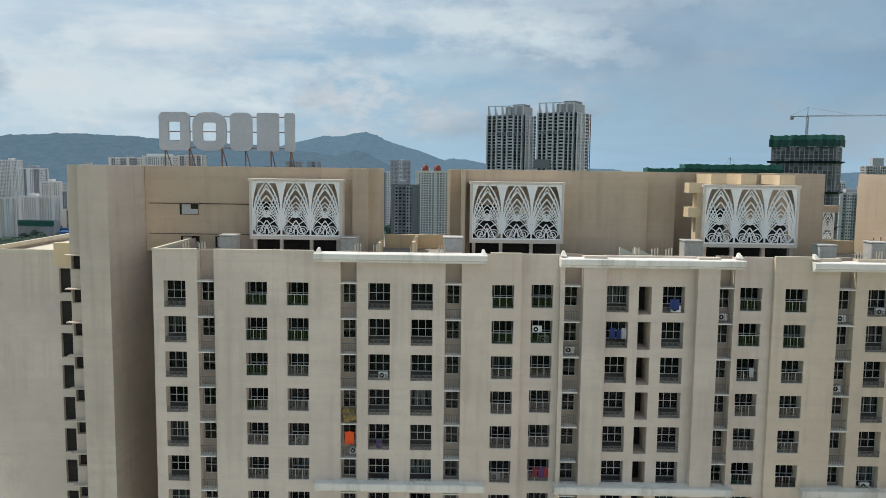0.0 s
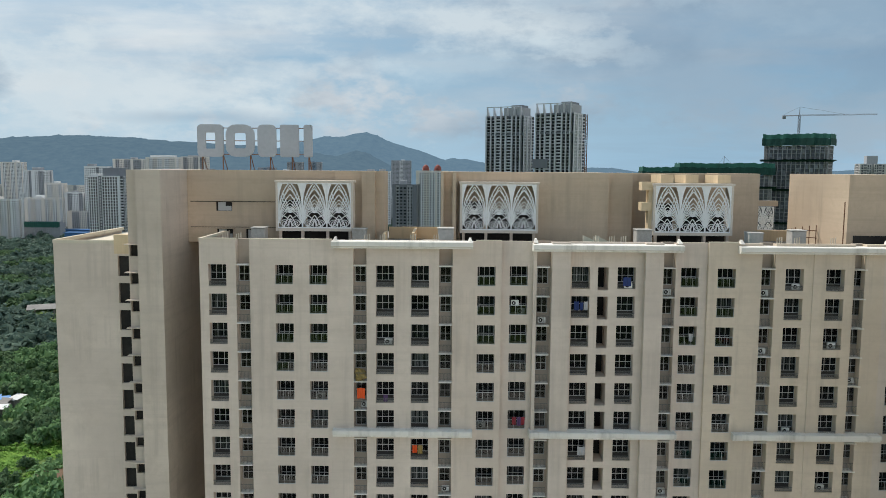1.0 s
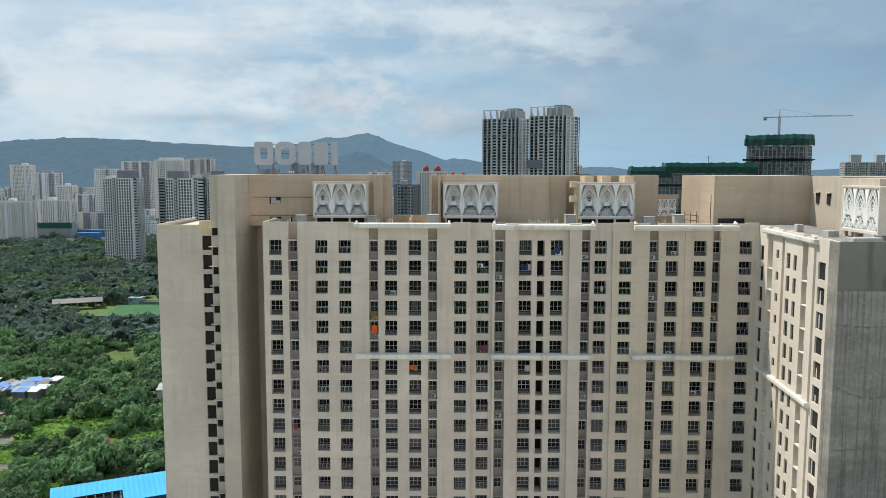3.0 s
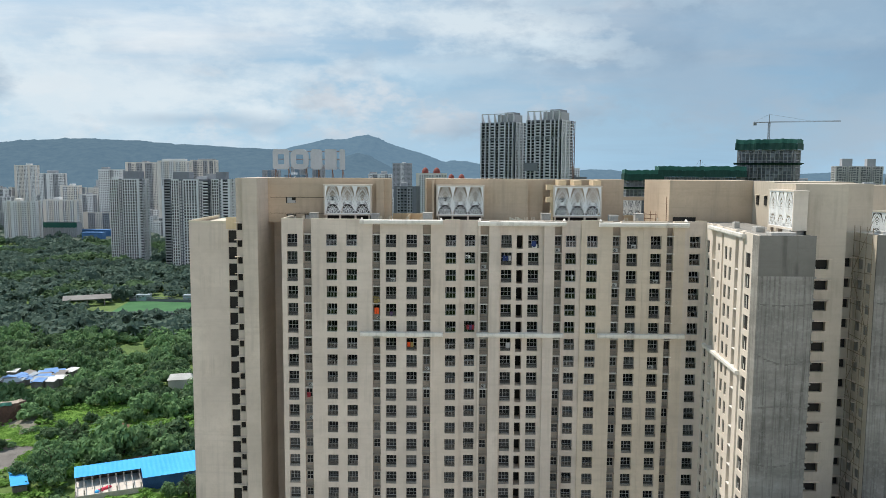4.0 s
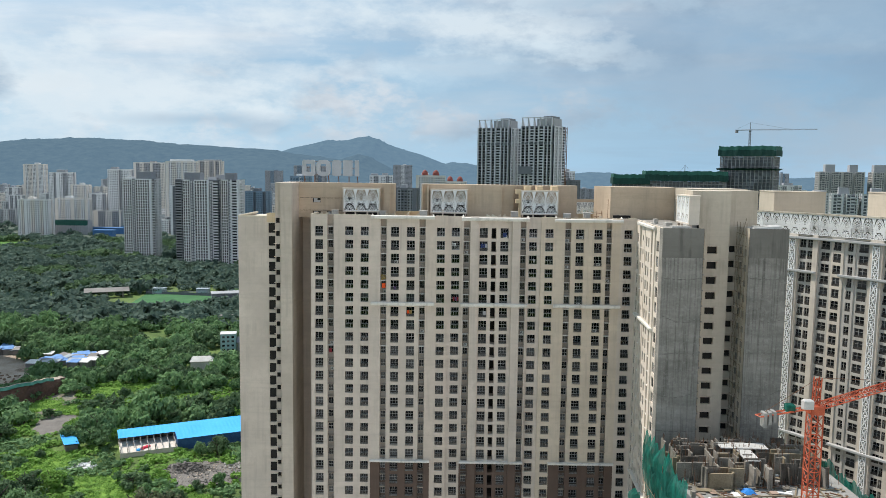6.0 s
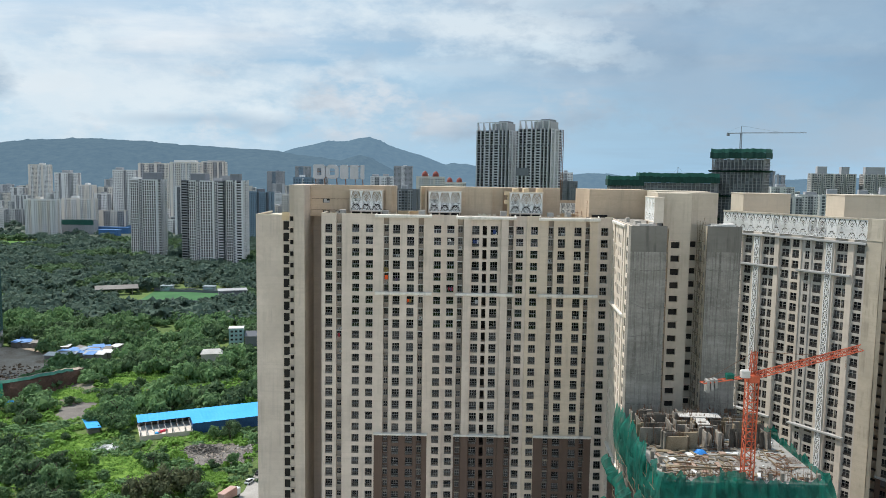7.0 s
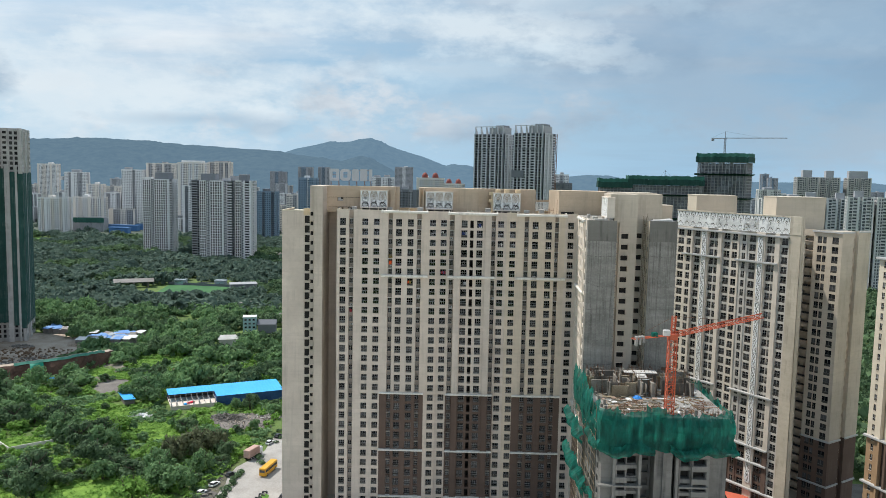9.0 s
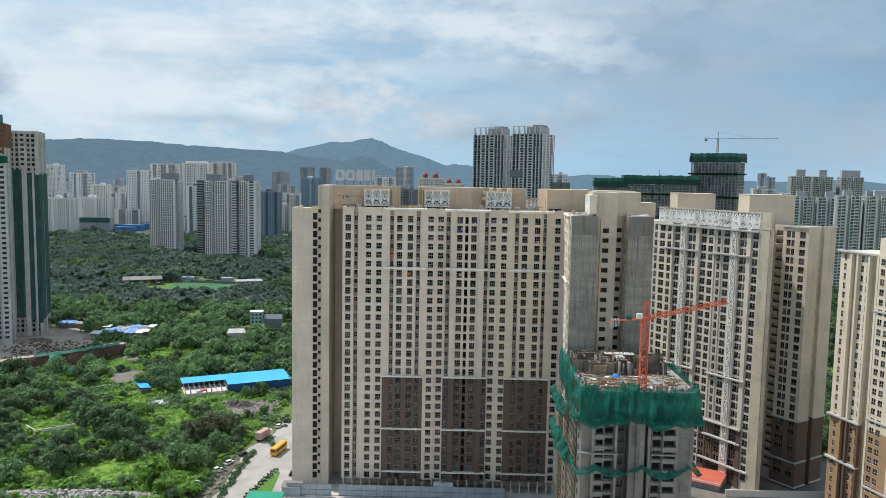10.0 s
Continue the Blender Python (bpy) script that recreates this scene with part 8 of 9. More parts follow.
def crown(n, leaf, lobes, tall=0.85, seed=0):
    """Leaves as small quads on a handful of lobes; the crown is about 2 wide and stands on z = 0."""
    g_ = np.random.default_rng(seed)
    c = g_.normal(size=(lobes, 3))
    c /= np.linalg.norm(c, axis=1)[:, None]
    c *= g_.uniform(0.30, 0.74, (lobes, 1))
    c[:, 2] = np.abs(c[:, 2]) * 0.9
    r = g_.uniform(0.85, 1.35, lobes) * (1.15 / lobes ** 0.5)
    pick = g_.integers(0, lobes, n)
    d = g_.normal(size=(n, 3))
    d[:, 2] += 0.45
    d /= np.linalg.norm(d, axis=1)[:, None]
    mid = c[pick] + d * (r[pick] * g_.uniform(0.72, 1.06, n))[:, None]
    mid[:, 2] = (mid[:, 2] + 0.35) * tall
    # larger inner leaves, added to block light and darken the gaps
    deep_ = (g_.random(n) < 0.13) & (lobes > 9)
    mid[deep_] = (c[pick] + d * (r[pick] * g_.uniform(0.2, 0.6, n))[:, None])[deep_]
    mid[deep_, 2] = (mid[deep_, 2] + 0.35) * tall
    nor = d + 0.26 * g_.normal(size=(n, 3))
    nor /= np.linalg.norm(nor, axis=1)[:, None]
    s = np.cross(nor, g_.normal(size=(n, 3)))
    s /= np.linalg.norm(s, axis=1)[:, None]
    t = np.cross(nor, s)
    size = leaf * g_.uniform(0.6, 1.35, (n, 1))
    size[deep_] *= 2.6
    return np.stack([mid - s * size, mid - t * size * 0.6, mid + s * size, mid + t * size * 0.6], 1).reshape(-1, 3)


def leaves_mesh(name, verts, mat):
    me = bpy.data.meshes.new(name)
    n = len(verts) // 4
    me.vertices.add(len(verts)), me.loops.add(len(verts)), me.polygons.add(n)
    me.vertices.foreach_set("co", verts.astype(np.float32).ravel())
    me.loops.foreach_set("vertex_index", np.arange(len(verts), dtype=np.int32))
    me.polygons.foreach_set("loop_start", np.arange(0, len(verts), 4, dtype=np.int32))
    me.materials.append(mat)
    me.update(calc_edges=True)
    return me


def planted(kinds, xy, radius, tall, base=0.0):
    """Many crowns in one array of corners."""
    out = []
    which = rng.integers(0, len(kinds), len(xy))
    turn = rng.uniform(0, 2 * math.pi, len(xy))
    for i, (x, y) in enumerate(xy):
        v = kinds[which[i]]
        c, s = math.cos(turn[i]), math.sin(turn[i])
        q = np.empty_like(v)
        q[:, 0] = (v[:, 0] * c - v[:, 1] * s) * radius[i] + x
        q[:, 1] = (v[:, 0] * s + v[:, 1] * c) * radius[i] + y
        q[:, 2] = v[:, 2] * radius[i] * tall[i] + base
        out.append(q)
    return np.concatenate(out)


# open ground: x, y, radii
CLEAR = [(-204, 152, 14, 30), (-132, 108, 9, 10), (-113, 92, 8, 8), (-149, 132, 11, 24), (-126, 164, 8, 14), (-72, 80, 17, 22), (-52, 25, 13, 60), (-127, 84, 9, 20), (-155, 56, 11, 12), (-102, 9, 13, 12),
         (-208, 440, 50, 46), (-192, 228, 24, 24), (-162, 160, 10, 22), (-250, 198, 54, 54), (-268, 452, 15, 11), (-188, 146, 14, 14), (-118, 94, 9, 14), (-95, 62, 13, 12), (-104, 74, 10, 10), (-116, 258, 9, 14), (-104, 262, 9, 12), (-600, 870, 50, 40), (-119, 224, 9, 14),
         (-150, 184, 15, 12), (-134, 190, 12, 13), (-235, 252, 10, 14), (-104, -10, 30, 9), (-98, 137, 14, 6), (-84, 88, 14, 14), (-101, 94, 13, 12)]


def is_open(x, y, grow=0.0):
    return any(((x - a) / max(c + grow, 0.5)) ** 2 + ((y - b2) / max(d + grow, 0.5)) ** 2 < 1 for a, b2, c, d in CLEAR)


def scatter(n, x0, x1, y0, y1, gap, grow=2.0, keep=None):
    pts, cells = [], {}
    for _ in range(n * 6):
        if len(pts) >= n:
            break
        x, y = rng.uniform(x0, x1), rng.uniform(y0, y1)
        if is_open(x, y, grow) or (keep and not keep(x, y)):
            continue
        key = (int(x // gap), int(y // gap))
        if any(math.hypot(x - p[0], y - p[1]) < gap for i in (-1, 0, 1) for j in (-1, 0, 1) for p in cells.get((key[0] + i, key[1] + j), ())):
            continue
        cells.setdefault(key, []).append((x, y))
        pts.append((x, y))
    return pts


def in_shed(x, y, grow=0.0):
    """On the long shed's ground, in the shed's own turned plan."""
    c, e = math.cos(radians(25.5)), math.sin(radians(25.5))
    u, v_ = (x + 115) * c + (y - 116.8) * e, (y - 116.8) * c - (x + 115) * e
    return -2 - grow < u < 52 + grow and -19 - grow < v_ < 3 + grow


def left_of(x, y):
    """Land left of the slab and in front of the far towers."""
    return x < -42 - 0.02 * y if y < 130 else x < 10


def thick(x, y):
    return left_of(x, y) and not in_shed(x, y, 8.5) and noise.noise((x * 0.02, y * 0.02, 4.0)) > -0.28


mid_kinds = [crown(430, 0.112, 15, 0.85, 20 + i) for i in range(6)]
far_kinds = [crown(145, 0.175, 13, 0.8, 40 + i) for i in range(5)]
dot_kinds = [crown(60, 0.30, 9, 0.8, 50 + i) for i in range(4)]
bush_kinds = [crown(48, 0.26, 7, 0.6, 60 + i) for i in range(5)]
# woods between the clearing and the far towers
pts = scatter(820, -330, -42, 128, 345, 6.6, 1.0, thick)
for name, mat, sel in (("woodland_dark", LEAF_DARK, 0), ("woodland_mid", LEAF_MID, 1)):
    some = [p for p in pts if (noise.noise((p[0] * 0.03, p[1] * 0.03, 8.0)) > -0.12) == bool(sel)]
    v = planted(mid_kinds, some, rng.uniform(4.4, 8.4, len(some)), rng.uniform(0.85, 1.5, len(some)))
    tagged(new("woodland", leaves_mesh(name, v, mat)), "dense green trees of mixed heights", "trees", kind="stuff")
pts = scatter(1700, -760, 40, 335, 930, 10.5, 1.5, lambda x, y: x > -0.62 * (y + 256) - 20 and x < 0.03 * y and not (-366 < x < -325 and 712 < y < 747) and not (-303 < x < -214 and 657 < y < 728))
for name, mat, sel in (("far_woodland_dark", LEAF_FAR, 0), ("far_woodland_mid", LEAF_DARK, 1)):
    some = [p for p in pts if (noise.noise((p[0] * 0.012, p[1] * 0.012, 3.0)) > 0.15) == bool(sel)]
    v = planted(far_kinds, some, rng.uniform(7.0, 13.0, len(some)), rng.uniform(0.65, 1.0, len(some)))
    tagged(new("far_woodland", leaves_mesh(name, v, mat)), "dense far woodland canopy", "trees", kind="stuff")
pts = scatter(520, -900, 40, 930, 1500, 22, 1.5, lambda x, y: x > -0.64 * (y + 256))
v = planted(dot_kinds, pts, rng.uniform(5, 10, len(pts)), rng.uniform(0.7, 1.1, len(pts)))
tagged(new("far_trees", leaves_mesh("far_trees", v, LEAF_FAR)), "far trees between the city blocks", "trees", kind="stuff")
pts = scatter(800, 120, 1000, 30, 1400, 9.5, 1.5, lambda x, y: 170 + 0.1 * y < x < 0.6 * (y + 256) + 60)
v = planted(dot_kinds, pts, rng.uniform(6, 11, len(pts)), rng.uniform(0.8, 1.3, len(pts)))
tagged(new("woodland", leaves_mesh("side_woodland", v, LEAF_DARK)), "dense trees behind the screened building", "trees", kind="stuff")
BARE = [(-47, 25, 12, 70), (-149, 138, 8, 14), (-72, 88, 12, 11), (-126, 171, 6, 7), (-117, 92, 4, 3), (-104, -10, 24, 4), (-98, 137, 14, 4), (-164, 170, 6, 20), (-210, 165, 30, 26), (-250, 198, 54, 54), (-80, 93, 8, 5), (-132, 111, 6, 6)]


def bare(x, y):
    return any(((x - a) / c) ** 2 + ((y - b2) / d) ** 2 < 1 for a, b2, c, d in BARE)


MEADOWS = [(-129, 96, 7, 12), (-107, 78, 12, 8), (-94, 67, 12, 8), (-102, 12, 14, 11), (-152, 56, 11, 8), (-168, 163, 8, 10), (-150, 188, 14, 7), (-134, 195, 11, 7), (-141, 141, 5, 8), (-136, 8, 12, 7), (-152, 158, 8, 8), (-70, 66, 7, 6), (-130, 40, 9, 6)]
# creepers and shrubs over the open land
pts = scatter(4200, -260, -58, -40, 210, 1.9, -200.0, lambda x, y: left_of(x, y) and not bare(x, y) and not in_shed(x, y, 0.5) and x < min(-67 + 0.17 * max(y - 5, 0), -57.5) and all(((x - q[0]) / q[2]) ** 2 + ((y - q[1]) / q[3]) ** 2 > 0.8 for q in MEADOWS))
for name, mat, sel in (("creepers_bright", LEAF_BRIGHT, 0), ("creepers_mid", LEAF_MID, 1)):
    some = [p for p in pts if (noise.noise((p[0] * 0.05, p[1] * 0.05, 6.0)) > 0.1) == bool(sel)]
    v = planted(bush_kinds, some, rng.uniform(1.1, 3.2, len(some)), rng.uniform(0.45, 1.1, len(some)))
    tagged(new("undergrowth", leaves_mesh(name, v, mat)), "bright green creepers and shrubs over rough ground", "undergrowth", kind="stuff")

# the nearer trees, one by one
near = [crown(1450, 0.056, 26, 0.9, 80 + i) for i in range(7)]
near_data = [(leaves_mesh("crown", near[i], (LEAF_MID, LEAF_DARK, LEAF_MID, LEAF_DARK, LEAF_BRIGHT, LEAF_MID, LEAF_BROWN)[i])) for i in range(7)]
trunk = Mesh()
trunk.bar((0, 0, -0.05), (0.04, 0.02, 0.55), 0.075, 0, 8, 0.05)
for i in range(5):
    a_ = 2 * math.pi * i / 5 + 0.4
    trunk.bar((0.04, 0.02, 0.45), (0.42 * math.cos(a_), 0.42 * math.sin(a_), 0.85 + 0.07 * (i % 2)), 0.035, 0, 6, 0.012)
trunk_data = trunk.data("trunk", [BARK])


def tree(x, y, r_, tall_, which):
    label = ("leafy tree with a dense rounded crown", "dark green tree with a dense lumpy crown", "leafy tree with a dense rounded crown", "dark green tree with a dense lumpy crown", "bright green creeper-covered tree", "leafy tree beside the open shed", "dull brownish green tree with dense foliage")[which]
    ob = thing("tree", label, "tree", pose(x, y, 0, 0, 0, float(rng.uniform(0, 360))) @ Matrix.Diagonal((r_, r_, r_ * tall_, 1)), "trees near the road")
    part("trunk", trunk_data, None, ob), part("crown", near_data[which], None, ob)


GROVE = [(-201, 128, 9, 3), (-176, 150, 7, 1), (-184, 132, 8, 2), (-201, 112, 8, 3), (-184, 104, 10, 1), (-172, 98, 9.5, 0), (-163, 76, 9, 3), (-137, 64, 9, 2), (-146, 78, 9, 1), (-124, 52, 9.5, 3), (-123, 66, 7, 1), (-112, 46, 9, 0), (-109, 34, 9.5, 3), (-120, 9, 10, 1), (-124, 20, 9, 3),
         (-132, 0, 8, 0), (-121.5, 112.5, 8.5, 5), (-124, 122, 8.5, 5), (-131, 127, 7, 2), (-78, 47, 9.0, 6), (-72, 52, 6.5, 6), (-85, 44, 7.0, 6), (-79, 15, 9, 2), (-84, 3, 8.5, 4), (-84, 26, 8, 0), (-75, -4, 7, 4), (-72, 17, 6, 0), (-71, 31, 6.5, 2), (-68, -8, 5.5, 4), (-73.5, 107, 5.5, 3), (-79, 105, 4, 0), (-144, 24, 8, 1), (-158, 30, 9, 0), (-148, 12, 8, 2)]
for x, y, r_, w_ in GROVE:
    tree(x, y, r_, float(rng.uniform(1.0, 1.35)) * (1.15 if w_ == 6 else 1.0), w_)
GRASS = grit("rough_bright_grass", (0.10, 0.205, 0.03), (0.22, 0.36, 0.06), 0.9, 0.95, 0.9, 0.4)
for m in MEADOWS:
    patch("meadow_grass", "bright rough grass between the trees", oval(m[0], m[1], m[2], m[3], 15), 0.07, GRASS, "grass", 4)
tufts = [(m[0] + m[2] * 1.05 * q * math.cos(a_), m[1] + m[3] * 1.05 * q * math.sin(a_)) for m in MEADOWS for q, a_ in zip(rng.uniform(0, 1, 180) ** 0.5, rng.uniform(0, 6.28, 180))]
tuft_kinds = [crown(26, 0.22, 4, 0.5, 100 + i) for i in range(4)]
v = planted(tuft_kinds, tufts, rng.uniform(0.6, 1.7, len(tufts)), rng.uniform(0.3, 0.8, len(tufts)))
tagged(new("grass_tufts", leaves_mesh("grass_tufts", v, LEAF_BRIGHT)), "bright tufts of tall grass", "grass", kind="stuff")
pts = scatter(190, -240, -60, -30, 150, 6.6, 0.5, lambda x, y: left_of(x, y) and not in_shed(x, y, 7) and (x < -68 or y > 30) and noise.noise((x * 0.025, y * 0.025, 12.0)) > -0.4
              and all(math.hypot(x - g[0], y - g[1]) > g[2] * 0.75 for g in GROVE) and all(((x - m[0]) / m[2]) ** 2 + ((y - m[1]) / m[3]) ** 2 > 1 for m in MEADOWS))
for x, y in pts:
    tree(x, y, float(rng.uniform(3.4, 8.2)), float(rng.uniform(0.75, 1.2)), int(rng.integers(0, 5)))
for x, y, r_, w_ in ((-113, 74, 3.2, 0), (-99, 80, 2.8, 2), (-90, 78, 3.4, 1), (-104, 62, 3.6, 0), (-139, 92, 3.4, 2), (-136, 100, 2.8, 1), (-143, 148, 3.0, 0), (-157, 146, 3.2, 1), (-86, 70, 3.2, 2), (-64, 78, 3.4, 0), (-70, 74, 3.0, 3), (-93, 88, 2.6, 0), (-128, 82, 3.2, 3),
                     (-138, 178, 4.0, 1), (-146, 170, 3.6, 0), (-156, 178, 3.4, 3), (-119, 178, 4.4, 0), (-134, 150, 4.5, 3), (-115, 132, 5.0, 1)):
    tree(x, y, r_, float(rng.uniform(1.0, 1.5)), w_)
# hedge between the road and the parked cars
s_ = [(-57.6 + 0.6 * math.sin(i), -9 + 1.5 * i) for i in range(29)] + [(-66.5 + 2.0 * math.sin(i * 2.3), -30 + 1.1 * i) for i in range(64)]
s_ += [(-52.7, 41.9), (-54.4, 46.4), (-51.1, 40.1), (-56.4, 48.9), (-54.5, 71.3), (-53.7, 76.9), (-54.5, 66.0), (-51.1, 69.3), (-51.7, 64.0)]
v = planted(bush_kinds, s_, rng.uniform(1.2, 2.2, len(s_)), rng.uniform(0.8, 1.2, len(s_)))
tagged(new("hedge", leaves_mesh("hedge", v, LEAF_DARK)), "dark green hedge strip along the road", "hedge", kind="stuff")

# trees in the gap behind the screened building
pts = scatter(420, 150, 480, 15, 560, 5.0, 0.5, lambda x, y: 0.472 * (y + 256) < x - 18 < 0.54 * (y + 256) and x > 160)
v = planted(mid_kinds, pts, rng.uniform(4, 7, len(pts)), rng.uniform(0.9, 1.4, len(pts)))
tagged(new("woodland", leaves_mesh("gap_woodland", v, LEAF_DARK)), "dark trees beside the screened building", "trees", kind="stuff")

# ---- roof sign of plain grey shapes ----
SIGN_GREY = grit("pale_grey_sign_panel", (0.36, 0.38, 0.41), (0.44, 0.46, 0.49), 0.8, 0.6)
SIGN = thing("roof_sign", "large grey sign of five plain panels on a roof frame", "sign", pose(-23.4, 14.8, 0, 0, 0, -1.5))


def sign_panel(x0, x1, z0, z1, round_, hole):
    """A thick plain panel with rounded corners, some with an opening."""
    def ring(inset, rr):
        a, b2, c, d = x0 + inset, x1 - inset, z0 + inset, z1 - inset
        rr = min(rr, (b2 - a) / 2, (d - c) / 2)
        pts = []
        for cx, cz, s0 in ((b2 - rr, d - rr, 0), (a + rr, d - rr, 90), (a + rr, c + rr, 180), (b2 - rr, c + rr, 270)):
            pts += [(cx + rr * math.cos(radians(s0 + 15 * q)), cz + rr * math.sin(radians(s0 + 15 * q))) for q in range(7)]
        return pts
    s = Mesh()
    outer = ring(0, round_)
    if hole:
        inner = ring(hole, max(round_ - hole, 0.1))
        n = len(outer)
        for i in range(n):
            j = (i + 1) % n
            o0, o1, i0, i1 = outer[i], outer[j], inner[i], inner[j]
            for y, flip in ((0, 0), (0.35, 1)):
                q = [(o0[0], y, o0[1]), (o1[0], y, o1[1]), (i1[0], y, i1[1]), (i0[0], y, i0[1])]
                s.quad(*(q if flip else q[::-1]))
            s.quad((o0[0], 0, o0[1]), (o0[0], 0.35, o0[1]), (o1[0], 0.35, o1[1]), (o1[0], 0, o1[1]))
            s.quad((i0[0], 0, i0[1]), (i1[0], 0, i1[1]), (i1[0], 0.35, i1[1]), (i0[0], 0.35, i0[1]))
    else:
        s.hull([(x, 0.35, z) for x, z in outer], [(x, 0, z) for x, z in outer])
    return s


for x0, x1, rr, hole in ((0.0, 3.1, 0.5, 0.95), (3.4, 6.8, 1.2, 1.0), (7.2, 9.4, 0.6, 0), (9.9, 12.1, 0.2, 0), (12.7, 13.7, 0.2, 0)):
    part("sign_panel", sign_panel(x0, x1, 104.6, 108.4, rr, hole), [SIGN_GREY], SIGN)
s = Mesh()
for x in (0.4, 2.9, 6.2, 8.6, 11.2, 13.2):
    s.bar((x, 0.5, 103.0), (x, 0.5, 108.2), 0.07), s.bar((x, 0.5, 105), (x, 2.2, 103.0), 0.05)
for z in (104.9, 106.5, 108.0):
    s.bar((0.2, 0.5, z), (13.6, 0.5, z), 0.05)
part("sign_frame", s, [RUSTY], SIGN, "dark steel frame")

# ---- rooftop clutter ----
TANK = grit("weathered_cement_tank", (0.32, 0.31, 0.285), (0.52, 0.50, 0.465), 1.0)
for x, y, w_, h_ in ((-14.4, 7.6, 1.5, 1.75), (-3.3, 7.4, 1.5, 1.7), (6.2, 5.6, 1.7, 2.0), (27.0, 4.2, 1.6, 2.1), (39.0, 5.0, 1.5, 1.8), (43.5, 5.0, 1.5, 2.1)):
    s = Mesh()
    s.chamfered(-w_ / 2, w_ / 2, -w_ / 2, w_ / 2, 0, h_, 0.06), s.chamfered(-w_ / 2 - 0.06, w_ / 2 + 0.06, -w_ / 2 - 0.06, w_ / 2 + 0.06, h_, h_ + 0.1, 0.03)
    solid("roof_shaft", s, [TANK], "weathered grey cement shaft on the roof", "shaft", pose(x, y, 95.0), "roof shafts")
for x in (-17.0, -15.6, -2.2, -0.6, 2.6, 5.0, 21.6, 23.2, 24.4, 40.5, 42.3, 46.0):
    s = Mesh()
    for q in range(3):
        s.bar((q * 0.24, 0, 0), (q * 0.24, 0, 1.5 + 0.05 * q), 0.055, 0, 8)
    s.box(-0.15, 0.65, -0.15, 0.15, 0, 0.25, 1)
    solid("vent_pipes", s, [CREAM, ROOF_GREY], "three cream vent pipes standing on the roof", "pipes", pose(x, 2.6, 95.0), "roof vent pipes")
SHADE_NET = grit("teal_sheet", (0.02, 0.12, 0.12), (0.04, 0.18, 0.17), 1.0)
for x, y, ww in ((-16.5, 4.0, 3.0), (1.0, 4.2, 3.2), (3.6, 4.4, 2.2), (18.0, 3.6, 3.6), (22.0, 3.4, 2.4), (30, 3.4, 2), (37.6, 3.6, 1.6)):
    s = Mesh()
    s.box(-ww / 2, ww / 2, -1.2, 1.2, 0, 0.5), s.box(-ww / 2 - 0.1, ww / 2 + 0.1, -1.3, 1.3, 0.5, 0.58)
    solid("roof_cover", s, [SHADE_NET], "low teal sheet cover on the roof", "cover", pose(x, y, 95.0), "roof covers")
for x in (-4.9, 8.7, 15.3, 29.7, 35.9, 50.4):
    s = Mesh()
    s.hull([(-0.22, -0.3, 0), (0.22, -0.3, 0), (0.22, 0.4, 0), (-0.22, 0.4, 0)], [(-0.08, 0.1, 0.36), (0.08, 0.1, 0.36), (0.1, 0.4, 0.4), (-0.1, 0.4, 0.4)])
    solid("ledge_bracket", s, [WHITE], "small white stub on the parapet ledge", "bracket", pose(x, -0.1, 96.1), "parapet stubs")
# far pierced screen and rods seen through the roof gap
s = Mesh()
s.box(42.4, 48.4, 21.8, 22.2, 98.9, 99.6), s.box(42.4, 48.4, 21.9, 22.1, 94.9, 95.9)
solid("gap_wall", s, [TAN], "low tan wall behind the roof gap", "wall", kind="structure")
far_scr = thing("far_roof_screen", "white pierced screen standing behind the roof gap", "screen", pose(0, 0, 0))
for i in range(4):
    part("lattice_panel", panel_data, None, far_scr, at=pose(43.1 + 1.37 * i, 21.7, 95.9) @ Matrix.Diagonal((0.5, 1, 0.58, 1)))
s = Mesh()
for i in range(5):
    s.bar((43.8 + 1.3 * i, 6 + 1.2 * i, 95), (43.8 + 1.3 * i, 6 + 1.2 * i, 97.4), 0.05)
s.bar((43.4, 6, 97.2), (49.0, 10.8, 96.6), 0.05), s.bar((43.4, 6, 96.4), (49.0, 10.8, 95.8), 0.05), s.bar((48.2, 4.5, 95), (48.2, 4.5, 100.2), 0.06)
solid("roof_rail", s, [RUSTY], "thin dark pipe railing on the roof", "railing")
# stuff at the wing roof edge
for x, y, ww, dd, hh in ((56.2, -24.6, 3.6, 1.6, 0.6), (58.8, -22.5, 2.2, 2.0, 0.9), (72.5, -23.0, 4.0, 1.4, 0.7), (55.6, -9, 0.9, 0.9, 1.0), (56.0, -17, 1.4, 1.4, 0.8)):
    s = Mesh()
    s.chamfered(-ww / 2, ww / 2, -dd / 2, dd / 2, 0, hh, 0.06)
    solid("roof_box", s, [TANK], "pale weathered box on the wing roof", "box", pose(x, y, 95.75, 0, 0, 6), "roof boxes")
s = Mesh()
s.hull([(70.2, -24.4, 96.0), (75.8, -24.4, 96.0), (75.8, -22, 96.0), (70.2, -22, 96.0)], [(70.4, -24.4, 96.1), (75.6, -24.2, 96.5), (75.4, -22.2, 96.7), (70.6, -22.2, 96.2)])
solid("roof_sheet", s, [UNIT_DUST], "loose dusty sheet on the bare end panel", "sheet")

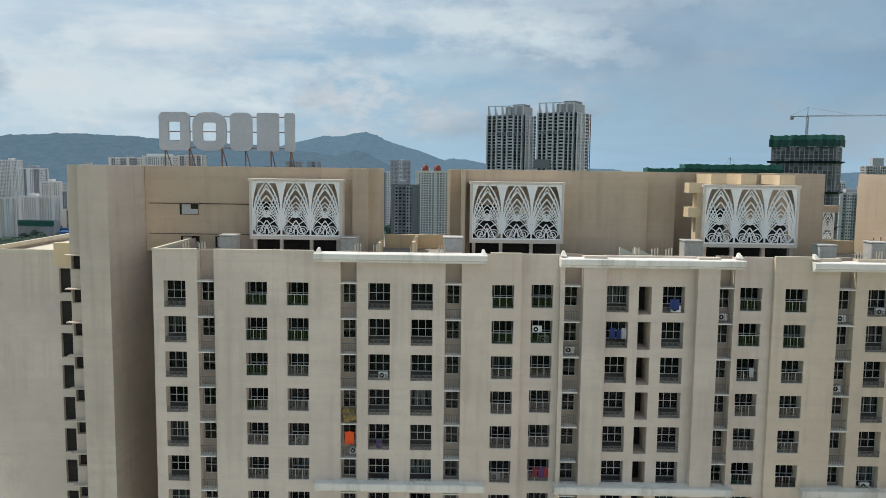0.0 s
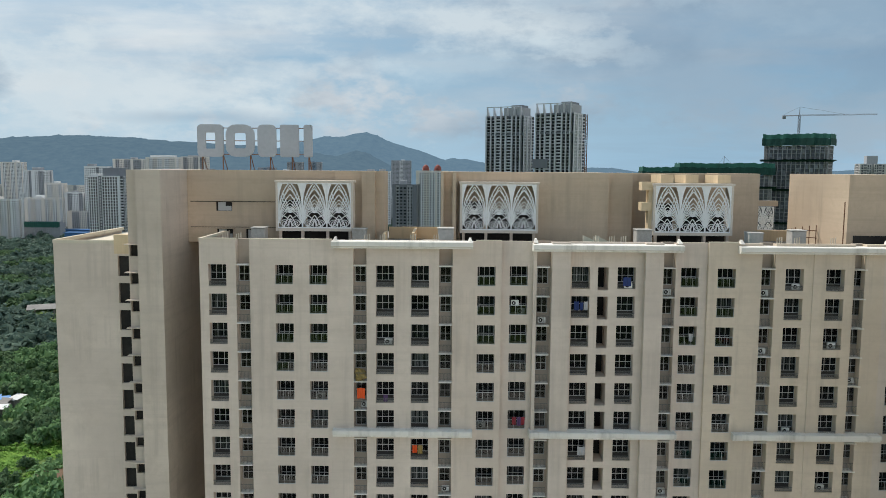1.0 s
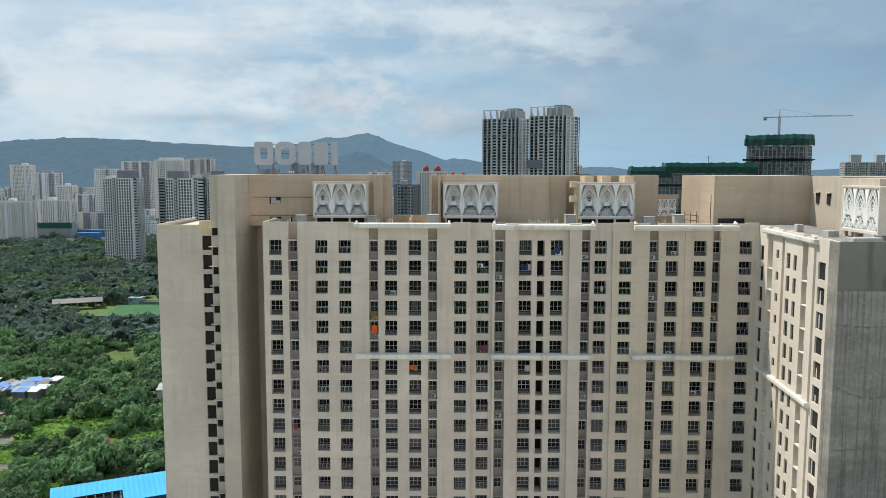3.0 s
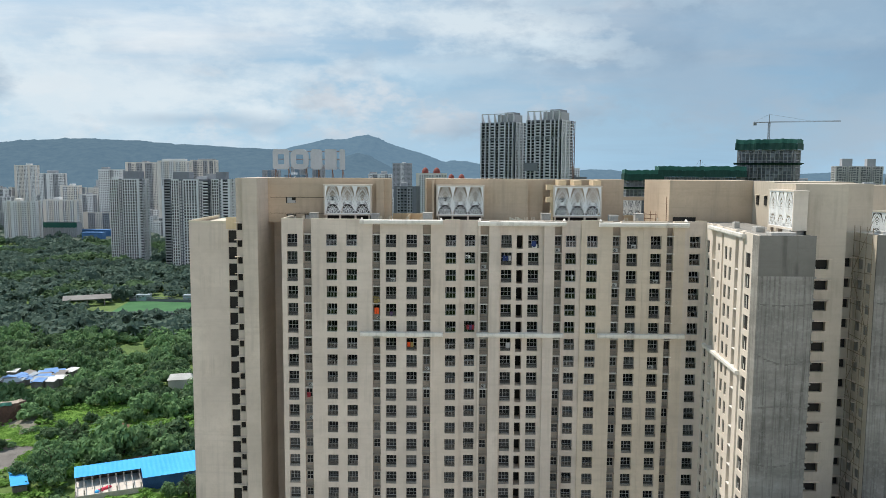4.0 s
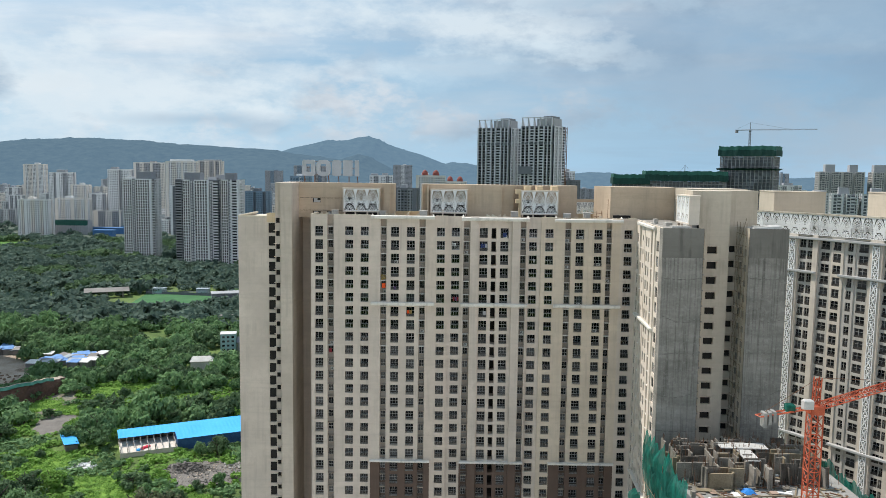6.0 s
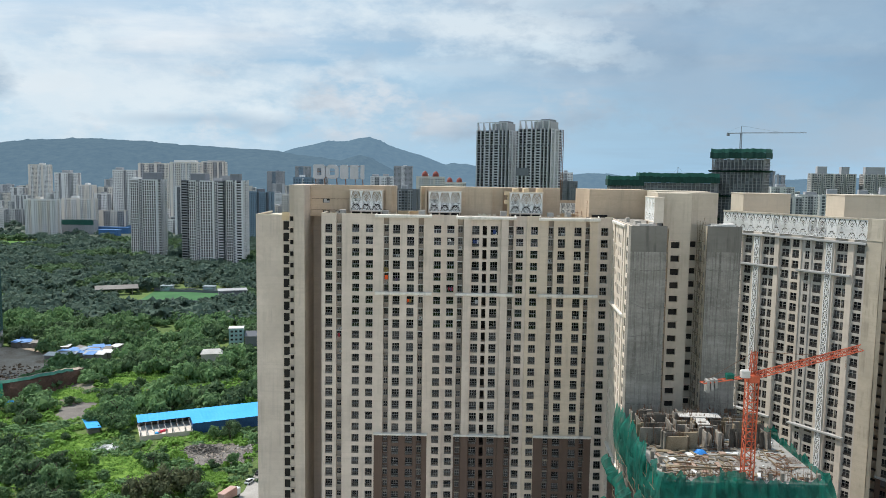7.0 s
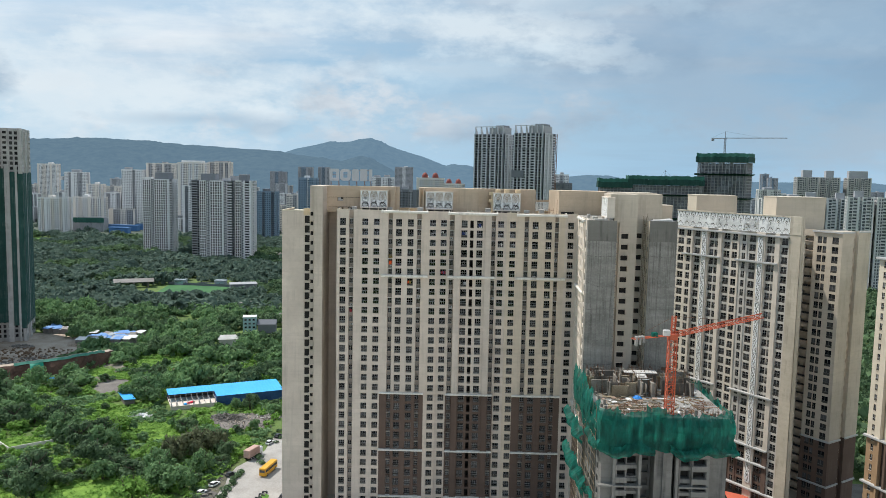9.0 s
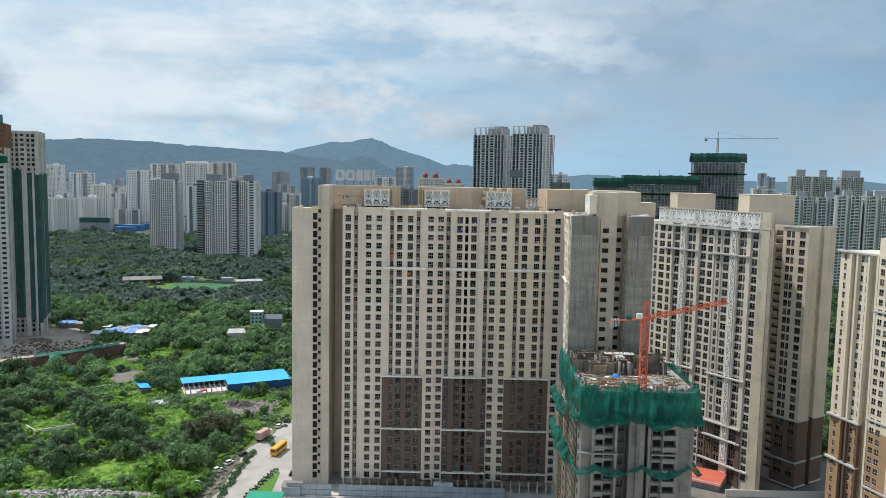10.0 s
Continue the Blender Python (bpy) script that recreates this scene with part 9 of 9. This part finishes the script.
# ---- lived-in windows: cooling units, washing, awnings ----
UNIT_WHITE = grit("cooling_unit_casing", (0.60, 0.60, 0.57), (0.72, 0.72, 0.69), 2, 0.5)
ac = Mesh()
ac.chamfered(0, 0.8, 0, 0.3, 0, 0.58, 0.03)
ac_data = ac.data("casing", [UNIT_WHITE])
fan = Mesh()
fan.bar((0.28, -0.012, 0.29), (0.28, 0.02, 0.29), 0.21, 0, 16)
fan_data = fan.data("fan_grille", [DARK])
hub = Mesh()
hub.bar((0.28, -0.02, 0.29), (0.28, 0.02, 0.29), 0.07, 0, 10)
hub_data = hub.data("fan_hub", [UNIT_WHITE])


def cooler(x, y, z):
    ob = thing("cooling_unit", "white outdoor cooling unit with round fan grille", "cooling unit", pose(x, y, z), "cooling units")
    part("casing", ac_data, None, ob), part("fan_grille", fan_data, None, ob), part("fan_hub", hub_data, None, ob)


def row(i):
    return LEVELS[i]


for x, y, i, dz in ((24.4, 0.35, 0, 0.85), (28.35, 0.5, 0, 0.2), (38.2, 0.5, 0, 0.2), (12.95, 0.65, 1, 1.9), (13.6, 0.75, 1, 1.05), (15.7, 0.5, 1, 0.2), (1.0 - 0.95, 0.3, 2, 0.85), (38.2, 0.5, 2, 0.2), (41.3, 0.3, 0, 0.85),
                    (-2.4, 0.5, 4, 0.2), (9.7, 0.5, 5, 1.05), (16.0, 0.5, 5, 0.2), (38.3, 0.5, 5, 0.2), (41.0, 0.3, 5, 0.85), (6.0, 0.5, 7, 0.2), (28.5, 0.5, 7, 0.2), (45.2, 0.3, 2, 0.85), (-14.4, 0.5, 8, 0.2), (-14.3, 0.5, 10, 0.2), (15.8, 0.5, 8, 0.2), (48.0 - 0.6, 0.5, 3, 0.2), (-6.9, 0.3, 4, 1.05), (44.9, 0.3, 7, 0.85)):
    cooler(x, y, row(i) + dz)
CLOTHS = [grit("washing_" + n, c, tuple(q * 1.25 for q in c), 3) for n, c in (("orange", (0.62, 0.085, 0.02)), ("white", (0.36, 0.36, 0.37)), ("blue", (0.03, 0.05, 0.15)), ("red", (0.22, 0.03, 0.04)), ("teal", (0.012, 0.05, 0.05)), ("yellow", (0.26, 0.19, 0.07)), ("violet", (0.09, 0.05, 0.12)))]
NAMES = ["orange", "white", "blue", "red", "teal", "yellow", "violet"]


def cloth(x, y, z, ww, hh, c, seed):
    """A hanging cloth with soft folds, held by its upper edge."""
    s = Mesh()
    n = 8
    for i in range(n):
        for j in range(3):
            f = lambda p, q: (x + ww * p / n, y + 0.05 * math.sin(p * 1.7 + seed) * (0.4 + q / 3), z - hh * q / 3 + 0.02 * math.sin(p + seed))
            s.quad(f(i, j + 1), f(i + 1, j + 1), f(i + 1, j), f(i, j))
    solid("washing", s, [CLOTHS[c]], NAMES[c] + " cloth hung out to dry at a window", "washing", group="washing at the windows")


for x, i, top_, ww, hh, c in ((-2.75, 4, 2.3, 0.8, 1.1, 0), (19.3, 1, 2.5, 0.5, 0.9, 2), (19.9, 1, 2.4, 0.35, 0.8, 2), (20.3, 1, 2.5, 0.4, 0.9, 1), (24.2, 0, 2.0, 0.8, 0.9, 2), (13.2, 5, 2.4, 0.4, 0.8, 3), (13.7, 5, 2.4, 0.4, 0.9, 6), (14.1, 5, 2.4, 0.4, 0.8, 3), (-0.1, 4, 1.6, 0.5, 0.7, 6), (2.95, 6, 2.3, 0.5, 0.8, 0), (3.5, 6, 2.3, 0.5, 0.9, 5),
                            (20.0, 6, 2.3, 0.8, 0.9, 1), (31.0, 2, 2.3, 0.4, 0.8, 1), (-14.6, 9, 2.2, 0.6, 0.9, 3)):
    cloth(x, 0.12 if x > 18 and x < 26 else 0.06, row(i) + top_, ww, hh, c, x)
s = Mesh()
rr = random.Random(9)
for i in range(30):
    sz = rr.uniform(0.08, 0.25)
    s.box(-sz, sz, -sz, sz, 0, sz, 0, pose(-2.9 + rr.uniform(0, 0.95), 0.35 + rr.uniform(-0.2, 0.2), row(3) + 0.15 + rr.uniform(0, 0.8), rr.uniform(0, 90), rr.uniform(0, 90), rr.uniform(0, 90)))
solid("balcony_clutter", s, [CLOTHS[5]], "pile of yellowish household clutter on a balcony", "clutter", kind="stuff")
# plastic sheets in the raw openings of the wing
PLASTIC = grit("torn_plastic_sheet", (0.40, 0.39, 0.37), (0.60, 0.58, 0.55), 3, 0.4)
for i in range(12):
    z = wing_levels[i]
    for u, ww in ((21.3, 1.4), (17.2, 0.9)):
        if (i * 5 + int(u)) % 3 == 0:
            continue
        s = Mesh()
        for q in range(5):
            s.quad((54.1 - 0.0495 * u, -(u + ww * q / 5), z + 0.9), (54.1 - 0.0495 * u + 0.1 * (q % 2), -(u + ww * (q + 1) / 5), z + 0.95), (54.1 - 0.0495 * u + 0.1 * (q % 2), -(u + ww * (q + 1) / 5), z + 2.2 + 0.5 * math.sin(q + i)), (54.1 - 0.0495 * u, -(u + ww * q / 5), z + 2.2 + 0.5 * math.sin(q + i - 1)))
        solid("plastic_sheet", s, [PLASTIC], "torn pale plastic sheet in a raw window opening", "sheet", group="plastic sheets")
